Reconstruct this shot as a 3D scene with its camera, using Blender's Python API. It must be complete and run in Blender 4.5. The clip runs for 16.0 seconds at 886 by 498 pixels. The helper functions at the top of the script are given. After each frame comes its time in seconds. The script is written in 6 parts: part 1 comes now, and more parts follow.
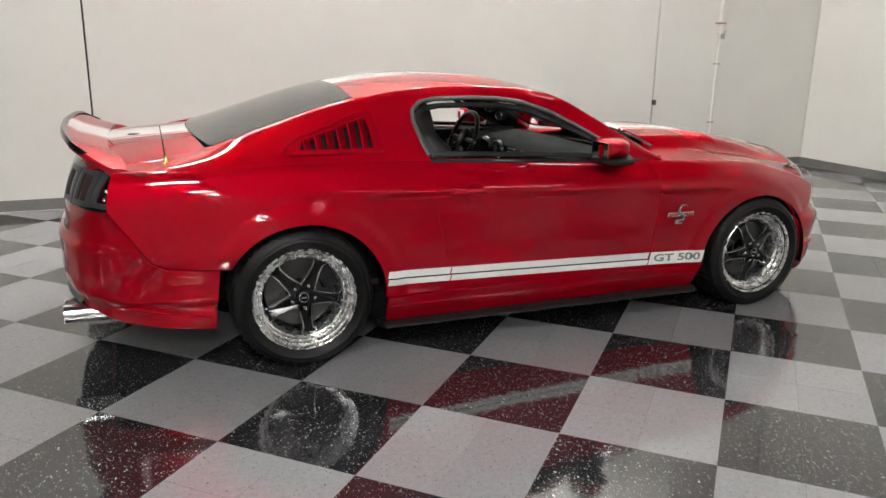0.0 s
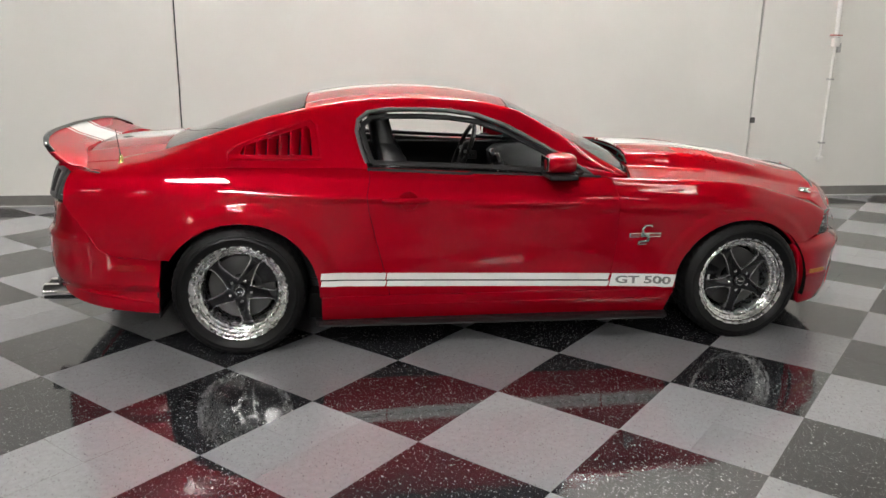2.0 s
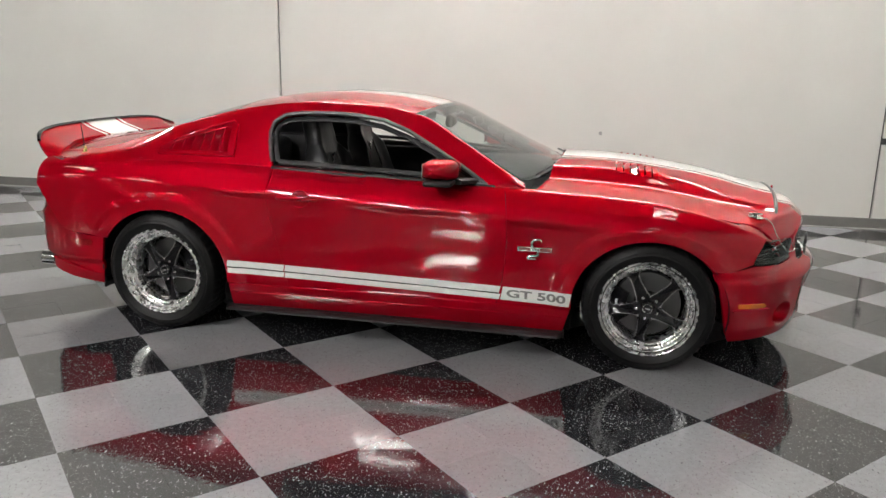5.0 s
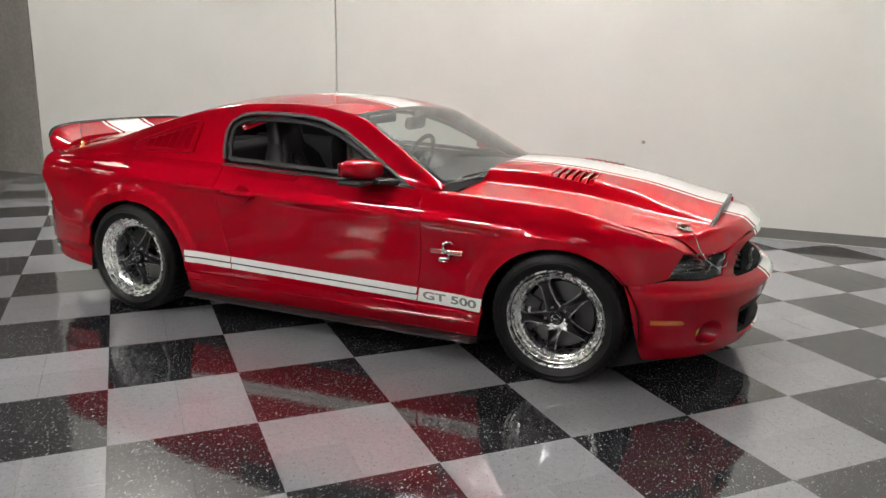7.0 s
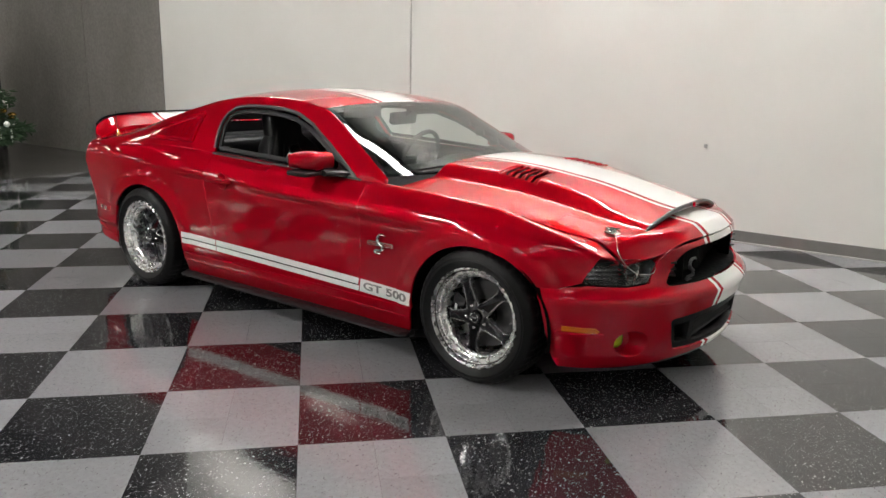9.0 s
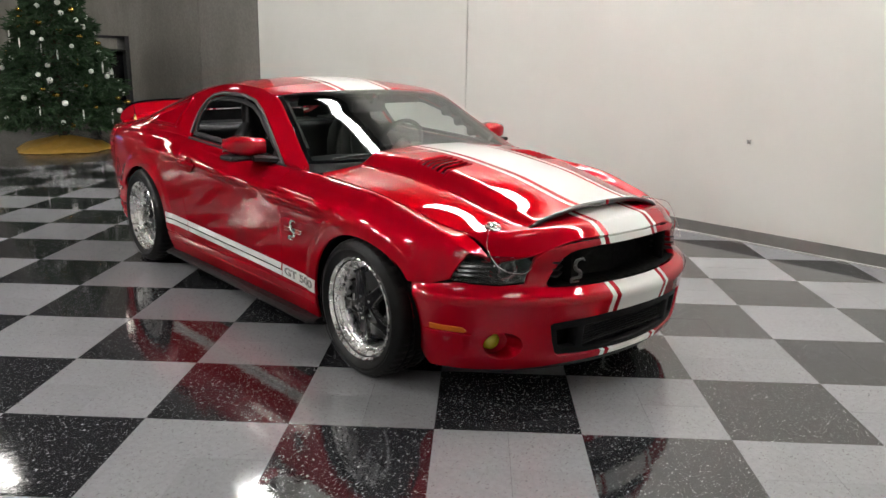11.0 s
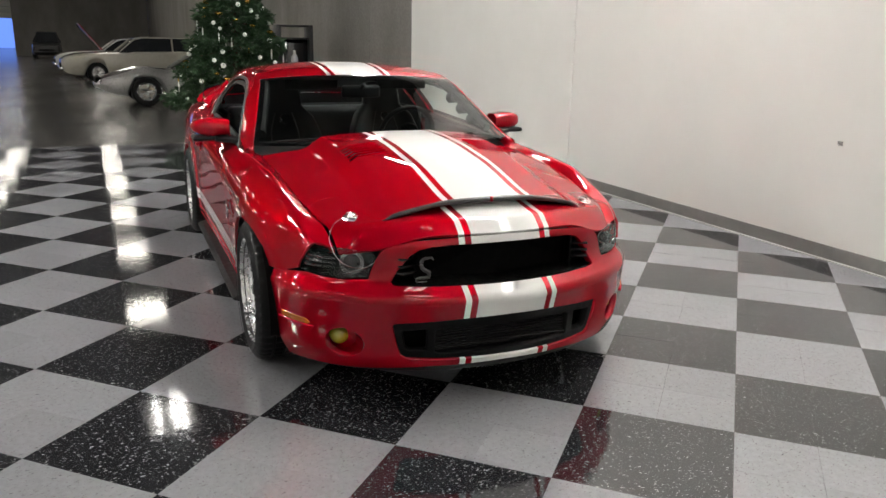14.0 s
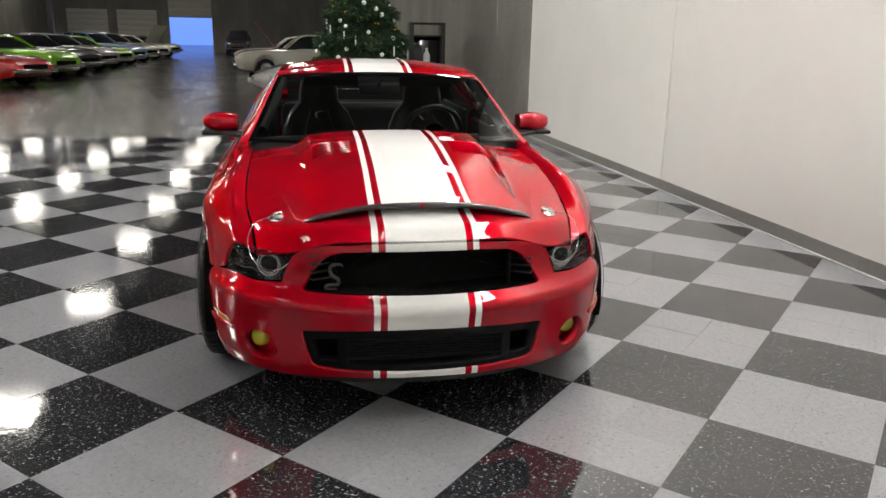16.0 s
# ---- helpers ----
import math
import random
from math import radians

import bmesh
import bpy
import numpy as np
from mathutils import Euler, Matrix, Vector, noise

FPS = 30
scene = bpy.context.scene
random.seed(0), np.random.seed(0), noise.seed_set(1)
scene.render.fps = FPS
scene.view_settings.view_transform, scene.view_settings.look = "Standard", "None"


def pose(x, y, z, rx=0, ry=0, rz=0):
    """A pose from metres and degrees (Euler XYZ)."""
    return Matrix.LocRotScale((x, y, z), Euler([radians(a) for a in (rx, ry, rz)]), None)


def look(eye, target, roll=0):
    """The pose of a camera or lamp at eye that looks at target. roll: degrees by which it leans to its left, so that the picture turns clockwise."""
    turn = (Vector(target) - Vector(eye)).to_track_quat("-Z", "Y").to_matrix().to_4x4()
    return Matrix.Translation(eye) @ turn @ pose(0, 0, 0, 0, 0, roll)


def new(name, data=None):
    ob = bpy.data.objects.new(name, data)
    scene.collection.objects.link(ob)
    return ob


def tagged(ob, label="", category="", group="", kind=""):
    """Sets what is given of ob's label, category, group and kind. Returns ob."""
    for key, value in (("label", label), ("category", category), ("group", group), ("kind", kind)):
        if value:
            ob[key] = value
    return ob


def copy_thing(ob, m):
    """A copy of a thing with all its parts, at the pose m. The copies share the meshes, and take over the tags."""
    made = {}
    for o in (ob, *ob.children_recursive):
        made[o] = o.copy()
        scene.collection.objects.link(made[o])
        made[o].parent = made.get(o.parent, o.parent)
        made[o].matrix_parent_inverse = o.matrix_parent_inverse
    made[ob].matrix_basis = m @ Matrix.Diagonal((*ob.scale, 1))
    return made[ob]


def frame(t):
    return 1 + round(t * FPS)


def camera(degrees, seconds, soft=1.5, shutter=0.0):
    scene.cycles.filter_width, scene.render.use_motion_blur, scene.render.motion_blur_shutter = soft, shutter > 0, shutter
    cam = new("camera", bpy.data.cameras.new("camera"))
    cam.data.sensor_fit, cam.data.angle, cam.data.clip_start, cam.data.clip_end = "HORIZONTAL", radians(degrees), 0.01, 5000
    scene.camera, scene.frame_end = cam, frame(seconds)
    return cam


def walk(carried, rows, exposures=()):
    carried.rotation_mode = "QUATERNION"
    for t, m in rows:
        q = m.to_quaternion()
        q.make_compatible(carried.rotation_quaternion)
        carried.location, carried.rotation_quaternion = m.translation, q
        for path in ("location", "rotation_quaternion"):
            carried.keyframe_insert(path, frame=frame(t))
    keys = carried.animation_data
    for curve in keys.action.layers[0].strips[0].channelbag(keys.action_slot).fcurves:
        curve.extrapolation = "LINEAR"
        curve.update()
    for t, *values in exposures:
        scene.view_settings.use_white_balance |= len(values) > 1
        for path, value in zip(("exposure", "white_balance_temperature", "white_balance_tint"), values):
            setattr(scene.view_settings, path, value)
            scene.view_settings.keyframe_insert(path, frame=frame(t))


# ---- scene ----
cam = camera(59.9, 16.0)
PATH = [
    (0, (-1.988, -2.838, 1.539), (-1.23, -1.063, 1.013), 1.0),
    (0.5, (-1.716, -2.966, 1.548), (-1.064, -1.148, 1.027), 1.0),
    (1, (-1.418, -3.068, 1.546), (-0.878, -1.211, 1.034), 0.9),
    (1.5, (-1.122, -3.15, 1.537), (-0.697, -1.262, 1.032), 1.0),
    (2, (-0.793, -3.261, 1.551), (-0.488, -1.348, 1.052), 0.9),
    (2.5, (-0.49, -3.31, 1.537), (-0.301, -1.381, 1.045), 1.0),
    (3, (-0.158, -3.325, 1.546), (-0.083, -1.385, 1.064), 1.0),
    (3.5, (0.16, -3.345, 1.537), (0.127, -1.403, 1.06), 1.0),
    (3.7, (0.292, -3.357, 1.549), (0.215, -1.416, 1.073), 1.0),
    (5.8, (1.615, -3.24, 1.535), (1.117, -1.364, 1.068), 0.9),
    (6, (1.725, -3.209, 1.529), (1.192, -1.338, 1.066), 0.9),
    (6.5, (2.034, -3.096, 1.529), (1.401, -1.255, 1.07), 0.9),
    (7, (2.348, -2.996, 1.522), (1.608, -1.196, 1.065), 0.9),
    (7.5, (2.634, -2.901, 1.516), (1.786, -1.148, 1.061), 0.9),
    (8, (2.901, -2.769, 1.528), (1.951, -1.07, 1.069), 1.0),
    (8.5, (3.166, -2.596, 1.503), (2.113, -0.958, 1.046), 0.9),
    (8.7, (3.262, -2.535, 1.502), (2.18, -0.912, 1.044), 1.0),
    (10.8, (4.246, -1.606, 1.499), (2.838, -0.269, 1.019), 0.9),
    (11, (4.317, -1.523, 1.497), (2.888, -0.21, 1.013), 1.0),
    (11.5, (4.478, -1.285, 1.495), (2.989, -0.043, 1.005), 1.0),
    (12, (4.623, -1.049, 1.482), (3.077, 0.119, 0.987), 1.0),
    (12.5, (4.787, -0.827, 1.5), (3.182, 0.258, 1.001), 1.0),
    (13, (4.898, -0.596, 1.491), (3.238, 0.397, 0.986), 0.9),
    (13.5, (4.99, -0.344, 1.499), (3.278, 0.555, 0.987), 0.9),
    (14, (5.072, -0.089, 1.496), (3.316, 0.715, 0.977), 1.0),
    (14.5, (5.146, 0.153, 1.496), (3.347, 0.856, 0.977), 1.0),
    (15, (5.17, 0.406, 1.495), (3.335, 1.005, 0.971), 1.1),
    (15.5, (5.183, 0.65, 1.498), (3.317, 1.141, 0.973), 1.0),
    (16, (5.187, 0.922, 1.503), (3.298, 1.309, 0.972), 1.0),
]
walk(cam, [(t, look(eye, target, roll)) for t, eye, target, roll in PATH], [(0, 0.0), (8.5, 0.0), (13, 0.05), (16, 0.12)])

# ---- world and exposure ----
world = bpy.data.worlds.new("world")
scene.world = world
world.use_nodes = True
world.node_tree.nodes["Background"].inputs[0].default_value = (0.45, 0.6, 0.9, 1)
world.node_tree.nodes["Background"].inputs[1].default_value = 0.6
scene.view_settings.exposure = 0.0
LAMP = 49.0


# ---- small tools ----
def finish(name, bm, mat=None, parent=None, label="", smooth=True):
    me = bpy.data.meshes.new(name)
    bm.to_mesh(me)
    bm.free()
    if smooth:
        me.shade_smooth()
        me.set_sharp_from_angle(angle=radians(34))
    if mat is not None:
        me.materials.append(mat)
    ob = new(name, me)
    if parent is not None:
        ob.parent = parent
    if label:
        ob["label"] = label
    return ob


def part(name, bm, material, parent, label="", smooth=True):
    return finish(name, bm, material, parent, label, smooth)


def thing(name, label, category, at=None, group="", kind=""):
    ob = new(name)
    ob.empty_display_size = 0.1
    if at is not None:
        ob.matrix_world = at
    return tagged(ob, label, category, group, kind)


def box(x0, x1, y0, y1, z0, z1, bevel=0.0, seg=2, bm=None):
    b = bmesh.new()
    bmesh.ops.create_cube(b, size=1.0)
    bmesh.ops.scale(b, vec=(x1 - x0, y1 - y0, z1 - z0), verts=b.verts)
    bmesh.ops.translate(b, vec=((x0 + x1) / 2, (y0 + y1) / 2, (z0 + z1) / 2), verts=b.verts)
    if bevel > 0:
        bmesh.ops.bevel(b, geom=b.edges[:], offset=bevel, segments=seg, profile=0.5, affect="EDGES")
    return merge(bm, b) if bm is not None else b


def merge(bm, other, m=None):
    """Add another bmesh to bm."""
    if m is not None:
        other.transform(m)
    keep = {v: bm.verts.new(v.co) for v in other.verts}
    for f in other.faces:
        try:
            g = bm.faces.new([keep[v] for v in f.verts])
            g.smooth = f.smooth
            g.material_index = f.material_index
        except ValueError:
            pass
    other.free()
    return bm


def tube(points, radius, sides=10, bm=None, closed=False, radii=None):
    """A round bar along points."""
    b = bm if bm is not None else bmesh.new()
    pts = [Vector(p) for p in points]
    n = len(pts)
    rings = []
    up = Vector((0, 0, 1))
    for i, p in enumerate(pts):
        if closed:
            d = (pts[(i + 1) % n] - pts[i - 1]).normalized()
        else:
            d = (pts[min(i + 1, n - 1)] - pts[max(i - 1, 0)]).normalized()
        a = d.cross(up)
        if a.length < 1e-4:
            a = d.cross(Vector((1, 0, 0)))
        a.normalize()
        c = d.cross(a).normalized()
        r = radii[i] if radii else radius
        rings.append([b.verts.new(p + r * (math.cos(t) * a + math.sin(t) * c)) for t in (2 * math.pi * k / sides for k in range(sides))])
    m = n if closed else n - 1
    for i in range(m):
        r0, r1 = rings[i], rings[(i + 1) % n]
        for k in range(sides):
            f = b.faces.new((r0[k], r0[(k + 1) % sides], r1[(k + 1) % sides], r1[k]))
            f.smooth = True
    if not closed:
        b.faces.new(rings[0][::-1])
        b.faces.new(rings[-1])
    return b


def lathe(profile, sides=48, bm=None, axis="y", closed=False):
    """Turn a profile of (radius, height) about an axis."""
    b = bm if bm is not None else bmesh.new()
    rings = []
    for r, h in profile:
        ring = []
        for k in range(sides):
            t = 2 * math.pi * k / sides
            a, c = r * math.cos(t), r * math.sin(t)
            co = (a, h, c) if axis == "y" else ((a, c, h) if axis == "z" else (h, a, c))
            ring.append(b.verts.new(co))
        rings.append(ring)
    pairs = list(zip(rings, rings[1:])) + ([(rings[-1], rings[0])] if closed else [])
    for r0, r1 in pairs:
        for k in range(sides):
            f = b.faces.new((r0[k], r0[(k + 1) % sides], r1[(k + 1) % sides], r1[k]))
            f.smooth = True
    bmesh.ops.recalc_face_normals(b, faces=b.faces[:])
    return b


def prism(outline, depth, bm=None, bevel=0.0):
    """A flat outline of (a, b) drawn in the plane y = 0 (a along x, b along z) and given a depth along y."""
    b = bmesh.new()
    lo = [b.verts.new((p[0], 0, p[1])) for p in outline]
    hi = [b.verts.new((p[0], depth, p[1])) for p in outline]
    n = len(outline)
    b.faces.new(lo)
    b.faces.new(hi[::-1])
    for i in range(n):
        b.faces.new((lo[i], hi[i], hi[(i + 1) % n], lo[(i + 1) % n]))
    bmesh.ops.recalc_face_normals(b, faces=b.faces[:])
    if bevel > 0:
        bmesh.ops.bevel(b, geom=b.edges[:], offset=bevel, segments=2, profile=0.5, affect="EDGES")
    return merge(bm, b) if bm is not None else b


# ---- materials ----
class Nodes:
    """Short hand for building node materials."""

    def __init__(self, name):
        self.mat = bpy.data.materials.new(name)
        self.mat.use_nodes = True
        self.tree = self.mat.node_tree
        self.bsdf = self.tree.nodes["Principled BSDF"]

    def add(self, kind, **values):
        n = self.tree.nodes.new(kind)
        for k, v in values.items():
            if k in ("operation", "blend_type", "data_type", "feature", "distance", "noise_dimensions", "wave_type", "bands_direction", "mode"):
                setattr(n, k, v)
            else:
                n.inputs[k.replace("_", " ")].default_value = v
        return n

    def link(self, a, b):
        self.tree.links.new(a, b)

    def coords(self, scale=(1, 1, 1), which="Object", turn=(0, 0, 0)):
        c = self.add("ShaderNodeTexCoord")
        m = self.add("ShaderNodeMapping")
        m.inputs["Scale"].default_value = scale
        m.inputs["Rotation"].default_value = turn
        self.link(c.outputs[which], m.inputs["Vector"])
        return m.outputs["Vector"]

    def noise(self, scale, detail=4, rough=0.55, vec=None):
        n = self.add("ShaderNodeTexNoise", Scale=scale, Detail=detail, Roughness=rough)
        self.link(vec if vec is not None else self.coords(), n.inputs["Vector"])
        return n.outputs["Fac"]

    def ramp(self, fac, stops):
        r = self.add("ShaderNodeValToRGB")
        e = r.color_ramp.elements
        while len(e) < len(stops):
            e.new(0.5)
        for s, (p, col) in zip(e, stops):
            s.position = p
            s.color = (*col, 1) if len(col) == 3 else col
        self.link(fac, r.inputs["Fac"])
        return r.outputs["Color"]

    def grey(self, fac, stops):
        return self.ramp(fac, [(p, (v, v, v)) for p, v in stops])

    def mix(self, fac, a, b, blend="MIX"):
        n = self.tree.nodes.new("ShaderNodeMix")
        n.data_type, n.blend_type = "RGBA", blend
        for s, v in ((n.inputs[0], fac), (n.inputs[6], a), (n.inputs[7], b)):
            if hasattr(v, "is_linked"):
                self.link(v, s)
            elif isinstance(v, (int, float)):
                s.default_value = v
            else:
                s.default_value = (*v, 1)
        return n.outputs[2]

    def bump(self, height, strength=0.2, distance=0.01):
        b = self.add("ShaderNodeBump", Strength=strength, Distance=distance)
        self.link(height, b.inputs["Height"])
        self.link(b.outputs["Normal"], self.bsdf.inputs["Normal"])

    def set(self, **values):
        for k, v in values.items():
            s = self.bsdf.inputs[k.replace("_", " ")]
            if hasattr(v, "is_linked"):
                self.link(v, s)
            elif isinstance(v, tuple) and len(v) == 3:
                s.default_value = (*v, 1)
            else:
                s.default_value = v
        return self


def simple(name, color, rough=0.5, metal=0.0, var=0.08, scale=12.0, bump=0.0, **more):
    """A plain surface with some mottling and uneven gloss."""
    n = Nodes(name)
    f = n.noise(scale, 5)
    dark = tuple(max(0, c * (1 - var)) for c in color)
    light = tuple(min(1, c * (1 + var)) for c in color)
    n.set(Base_Color=n.ramp(f, [(0.3, dark), (0.7, light)]), Metallic=metal)
    n.set(Roughness=n.grey(n.noise(scale * 3.1, 3), [(0.3, max(0.0, rough * 0.85)), (0.7, min(1, rough * 1.15))]))
    if bump:
        n.bump(n.noise(scale * 8, 4), bump, 0.004)
    n.set(**more)
    return n.mat


def car_paint(name, color, flake=0.0):
    n = Nodes(name)
    g = n.noise(900, 2)
    dark = tuple(c * 0.86 for c in color)
    n.set(Base_Color=n.ramp(g, [(0.35, dark), (0.65, color)]), Metallic=flake, Roughness=0.52, Specular_IOR_Level=0.0, Specular_Tint=(0.8, 0.01, 0.02) if flake else (1.0, 1.0, 1.0), Coat_Weight=1.0, Coat_IOR=1.44, Coat_Roughness=0.0)
    return n.mat


def lamp_material(name, color, strength):
    n = Nodes(name)
    n.set(Base_Color=(0.8, 0.8, 0.8), Emission_Color=color, Emission_Strength=strength)
    return n.mat


def tile_material(name, base, chips, chip_lo, chip_hi):
    """Vinyl composition tile: a base colour, short streaky chips and a wax finish."""
    n = Nodes(name)
    info = n.add("ShaderNodeObjectInfo")
    geo = n.add("ShaderNodeNewGeometry")
    shift = n.add("ShaderNodeMath", operation="ADD")
    n.link(info.outputs["Random"], shift.inputs[0])
    n.link(geo.outputs["Random Per Island"], shift.inputs[1])
    place = n.add("ShaderNodeVectorMath", operation="SCALE")
    n.link(geo.outputs["Position"], place.inputs[0])
    place.inputs["Scale"].default_value = 1.0
    turn = n.add("ShaderNodeMapping")
    turn.inputs["Scale"].default_value = (1.0, 0.45, 1.0)
    n.link(place.outputs[0], turn.inputs["Vector"])
    v1 = n.add("ShaderNodeTexNoise", Scale=150.0, Detail=2.0, Roughness=0.55, Distortion=0.7)
    n.link(turn.outputs[0], v1.inputs["Vector"])
    chipmask = n.grey(v1.outputs["Fac"], [(chip_lo, 0.0), (chip_hi, 1.0)])
    v2 = n.add("ShaderNodeTexNoise", Scale=42.0, Detail=4.0, Roughness=0.6)
    n.link(place.outputs[0], v2.inputs["Vector"])
    lo = tuple(c * 0.93 for c in base)
    hi = tuple(min(1, c * 1.05) for c in base)
    body = n.ramp(v2.outputs["Fac"], [(0.35, lo), (0.65, hi)])
    tone = n.grey(shift.outputs[0], [(0.0, 0.92), (1.0, 1.05)])
    body = n.mix(1.0, body, tone, "MULTIPLY")
    n.set(Base_Color=n.mix(chipmask, body, chips))
    wear = n.add("ShaderNodeTexNoise", Scale=2.2, Detail=5.0, Roughness=0.6)
    n.link(place.outputs[0], wear.inputs["Vector"])
    n.set(Roughness=n.grey(wear.outputs["Fac"], [(0.3, 0.04), (0.75, 0.1)]), Specular_IOR_Level=0.9)
    fine = n.add("ShaderNodeTexNoise", Scale=22.0, Detail=3.0)
    n.link(place.outputs[0], fine.inputs["Vector"])
    n.bump(fine.outputs["Fac"], 0.085, 0.004)
    return n.mat


RED = car_paint("candy_red_paint", (0.4, 0.0006, 0.011), 0.55)
WHITE = car_paint("white_stripe_paint", (0.86, 0.85, 0.83))
BLACKGLOSS = simple("gloss_black", (0.005, 0.005, 0.006), 0.07)
BLACKPLASTIC = simple("black_plastic", (0.011, 0.011, 0.012), 0.5, bump=0.1, Specular_IOR_Level=0.3)
RUBBER = simple("tyre_rubber", (0.006, 0.006, 0.0063), 0.48, bump=0.15, scale=20, Specular_IOR_Level=0.2)
SEALGREY = simple("window_seal_grey", (0.065, 0.065, 0.064), 0.4)
LEATHER = simple("black_leather", (0.01, 0.01, 0.0105), 0.34, bump=0.15, scale=30, Specular_IOR_Level=0.5)
INTERIOR = simple("interior_plastic", (0.008, 0.008, 0.0085), 0.6, bump=0.15, scale=40, Specular_IOR_Level=0.2)
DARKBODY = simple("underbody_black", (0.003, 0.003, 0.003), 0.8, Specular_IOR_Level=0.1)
CHROME = simple("polished_aluminium", (0.92, 0.92, 0.92), 0.12, 1.0, var=0.03)
RIM = simple("polished_rim_alloy", (0.98, 0.98, 0.97), 0.27, 1.0, var=0.03)
BRUSHED = simple("machined_aluminium", (0.62, 0.62, 0.62), 0.22, 1.0, var=0.08)
DARKMETAL = simple("dark_metal", (0.09, 0.09, 0.09), 0.4, 0.8)
BADGE = simple("badge_silver", (0.55, 0.55, 0.55), 0.25, 1.0)
LETTERGREY = simple("grey_lettering", (0.2, 0.195, 0.19), 0.3)
BRASS = simple("brass", (0.72, 0.5, 0.2), 0.25, 1.0)
AMBER = simple("amber_lens", (0.5, 0.1, 0.008), 0.12, Coat_Weight=1.0)
REDLENS = simple("red_lens", (0.3, 0.003, 0.006), 0.1, Coat_Weight=1.0)
MOUTHBLACK = simple("satin_black_plastic", (0.004, 0.004, 0.0045), 0.55, bump=0.05, Specular_IOR_Level=0.16)
SMOKED = simple("smoked_red_lens", (0.02, 0.001, 0.002), 0.08, Coat_Weight=1.0)
LAMPGREY = simple("lamp_frame_grey", (0.035, 0.035, 0.037), 0.35)
YELLOWLENS = simple("yellow_film", (0.42, 0.36, 0.008), 0.1, Coat_Weight=1.0)


def carbon():
    n = Nodes("carbon_fibre")
    v = n.coords((160, 160, 160))
    ch = n.add("ShaderNodeTexChecker", Scale=1.0)
    n.link(v, ch.inputs["Vector"])
    n.set(Base_Color=n.mix(ch.outputs["Fac"], (0.008, 0.008, 0.009), (0.03, 0.03, 0.032)), Roughness=0.4, Coat_Weight=0.35, Coat_Roughness=0.1)
    return n.mat


def glass(name, tint, rough=0.0):
    n = Nodes(name)
    n.set(Base_Color=tint, Roughness=rough, IOR=1.45, Transmission_Weight=1.0)
    return n.mat


CARBON = carbon()
CLEAR = glass("clear_lens", (0.95, 0.95, 0.95))


def pane_material(name, tint, gloss=1.0):
    """Thin car glass: what lies behind it, tinted, under a clear reflection."""
    n = Nodes(name)
    t = n.tree.nodes.new("ShaderNodeBsdfTransparent")
    t.inputs[0].default_value = (*tint, 1)
    g = n.tree.nodes.new("ShaderNodeBsdfGlossy")
    g.inputs["Roughness"].default_value = 0.01
    g.inputs["Color"].default_value = (gloss, gloss, gloss, 1)
    fr = n.tree.nodes.new("ShaderNodeFresnel")
    fr.inputs["IOR"].default_value = 1.5
    m = n.tree.nodes.new("ShaderNodeMixShader")
    n.link(fr.outputs[0], m.inputs[0])
    n.link(t.outputs[0], m.inputs[1])
    n.link(g.outputs[0], m.inputs[2])
    n.link(m.outputs[0], n.tree.nodes["Material Output"].inputs["Surface"])
    return n.mat


WINDSHIELD = pane_material("windshield_glass", (0.5, 0.57, 0.54))
BACKGLASS = pane_material("tinted_back_glass", (0.04, 0.045, 0.045))
# ---- room ----
WALL_Y, WALL_X, SPLIT_X, FAR_X, BACK_Y, TOP = 4.74, 6.4, -6.85, -62.0, -17.0, 6.2


def wall_paint():
    n = Nodes("painted_tilt_wall")
    v = n.coords()
    n.set(Base_Color=n.ramp(n.noise(0.7, 5, 0.6, v), [(0.3, (0.72, 0.71, 0.67)), (0.7, (0.78, 0.77, 0.73))]))
    n.set(Roughness=n.grey(n.noise(3.0, 4, 0.5, v), [(0.3, 0.38), (0.7, 0.55)]))
    n.bump(n.noise(60, 5, 0.6, v), 0.12, 0.004)
    return n.mat


def bare_concrete():
    n = Nodes("bare_concrete")
    v = n.coords((1, 1, 0.45))
    big = n.noise(0.9, 6, 0.62, v)
    col = n.ramp(big, [(0.3, (0.16, 0.148, 0.132)), (0.55, (0.21, 0.198, 0.182)), (0.75, (0.26, 0.248, 0.23))])
    spots = n.grey(n.noise(22, 5, 0.6), [(0.35, 0.85), (0.65, 1.08)])
    n.set(Base_Color=n.mix(1.0, col, spots, "MULTIPLY"), Roughness=0.72)
    n.bump(n.noise(45, 6, 0.6), 0.25, 0.006)
    return n.mat


def polished_slab():
    n = Nodes("polished_concrete")
    v = n.coords()
    col = n.ramp(n.noise(0.5, 7, 0.65, v), [(0.3, (0.05, 0.047, 0.043)), (0.7, (0.085, 0.08, 0.073))])
    spots = n.grey(n.noise(14, 5, 0.6), [(0.3, 0.85), (0.7, 1.1)])
    n.set(Base_Color=n.mix(1.0, col, spots, "MULTIPLY"))
    n.set(Roughness=n.grey(n.noise(0.5, 4, 0.6), [(0.3, 0.2), (0.7, 0.27)]))
    return n.mat


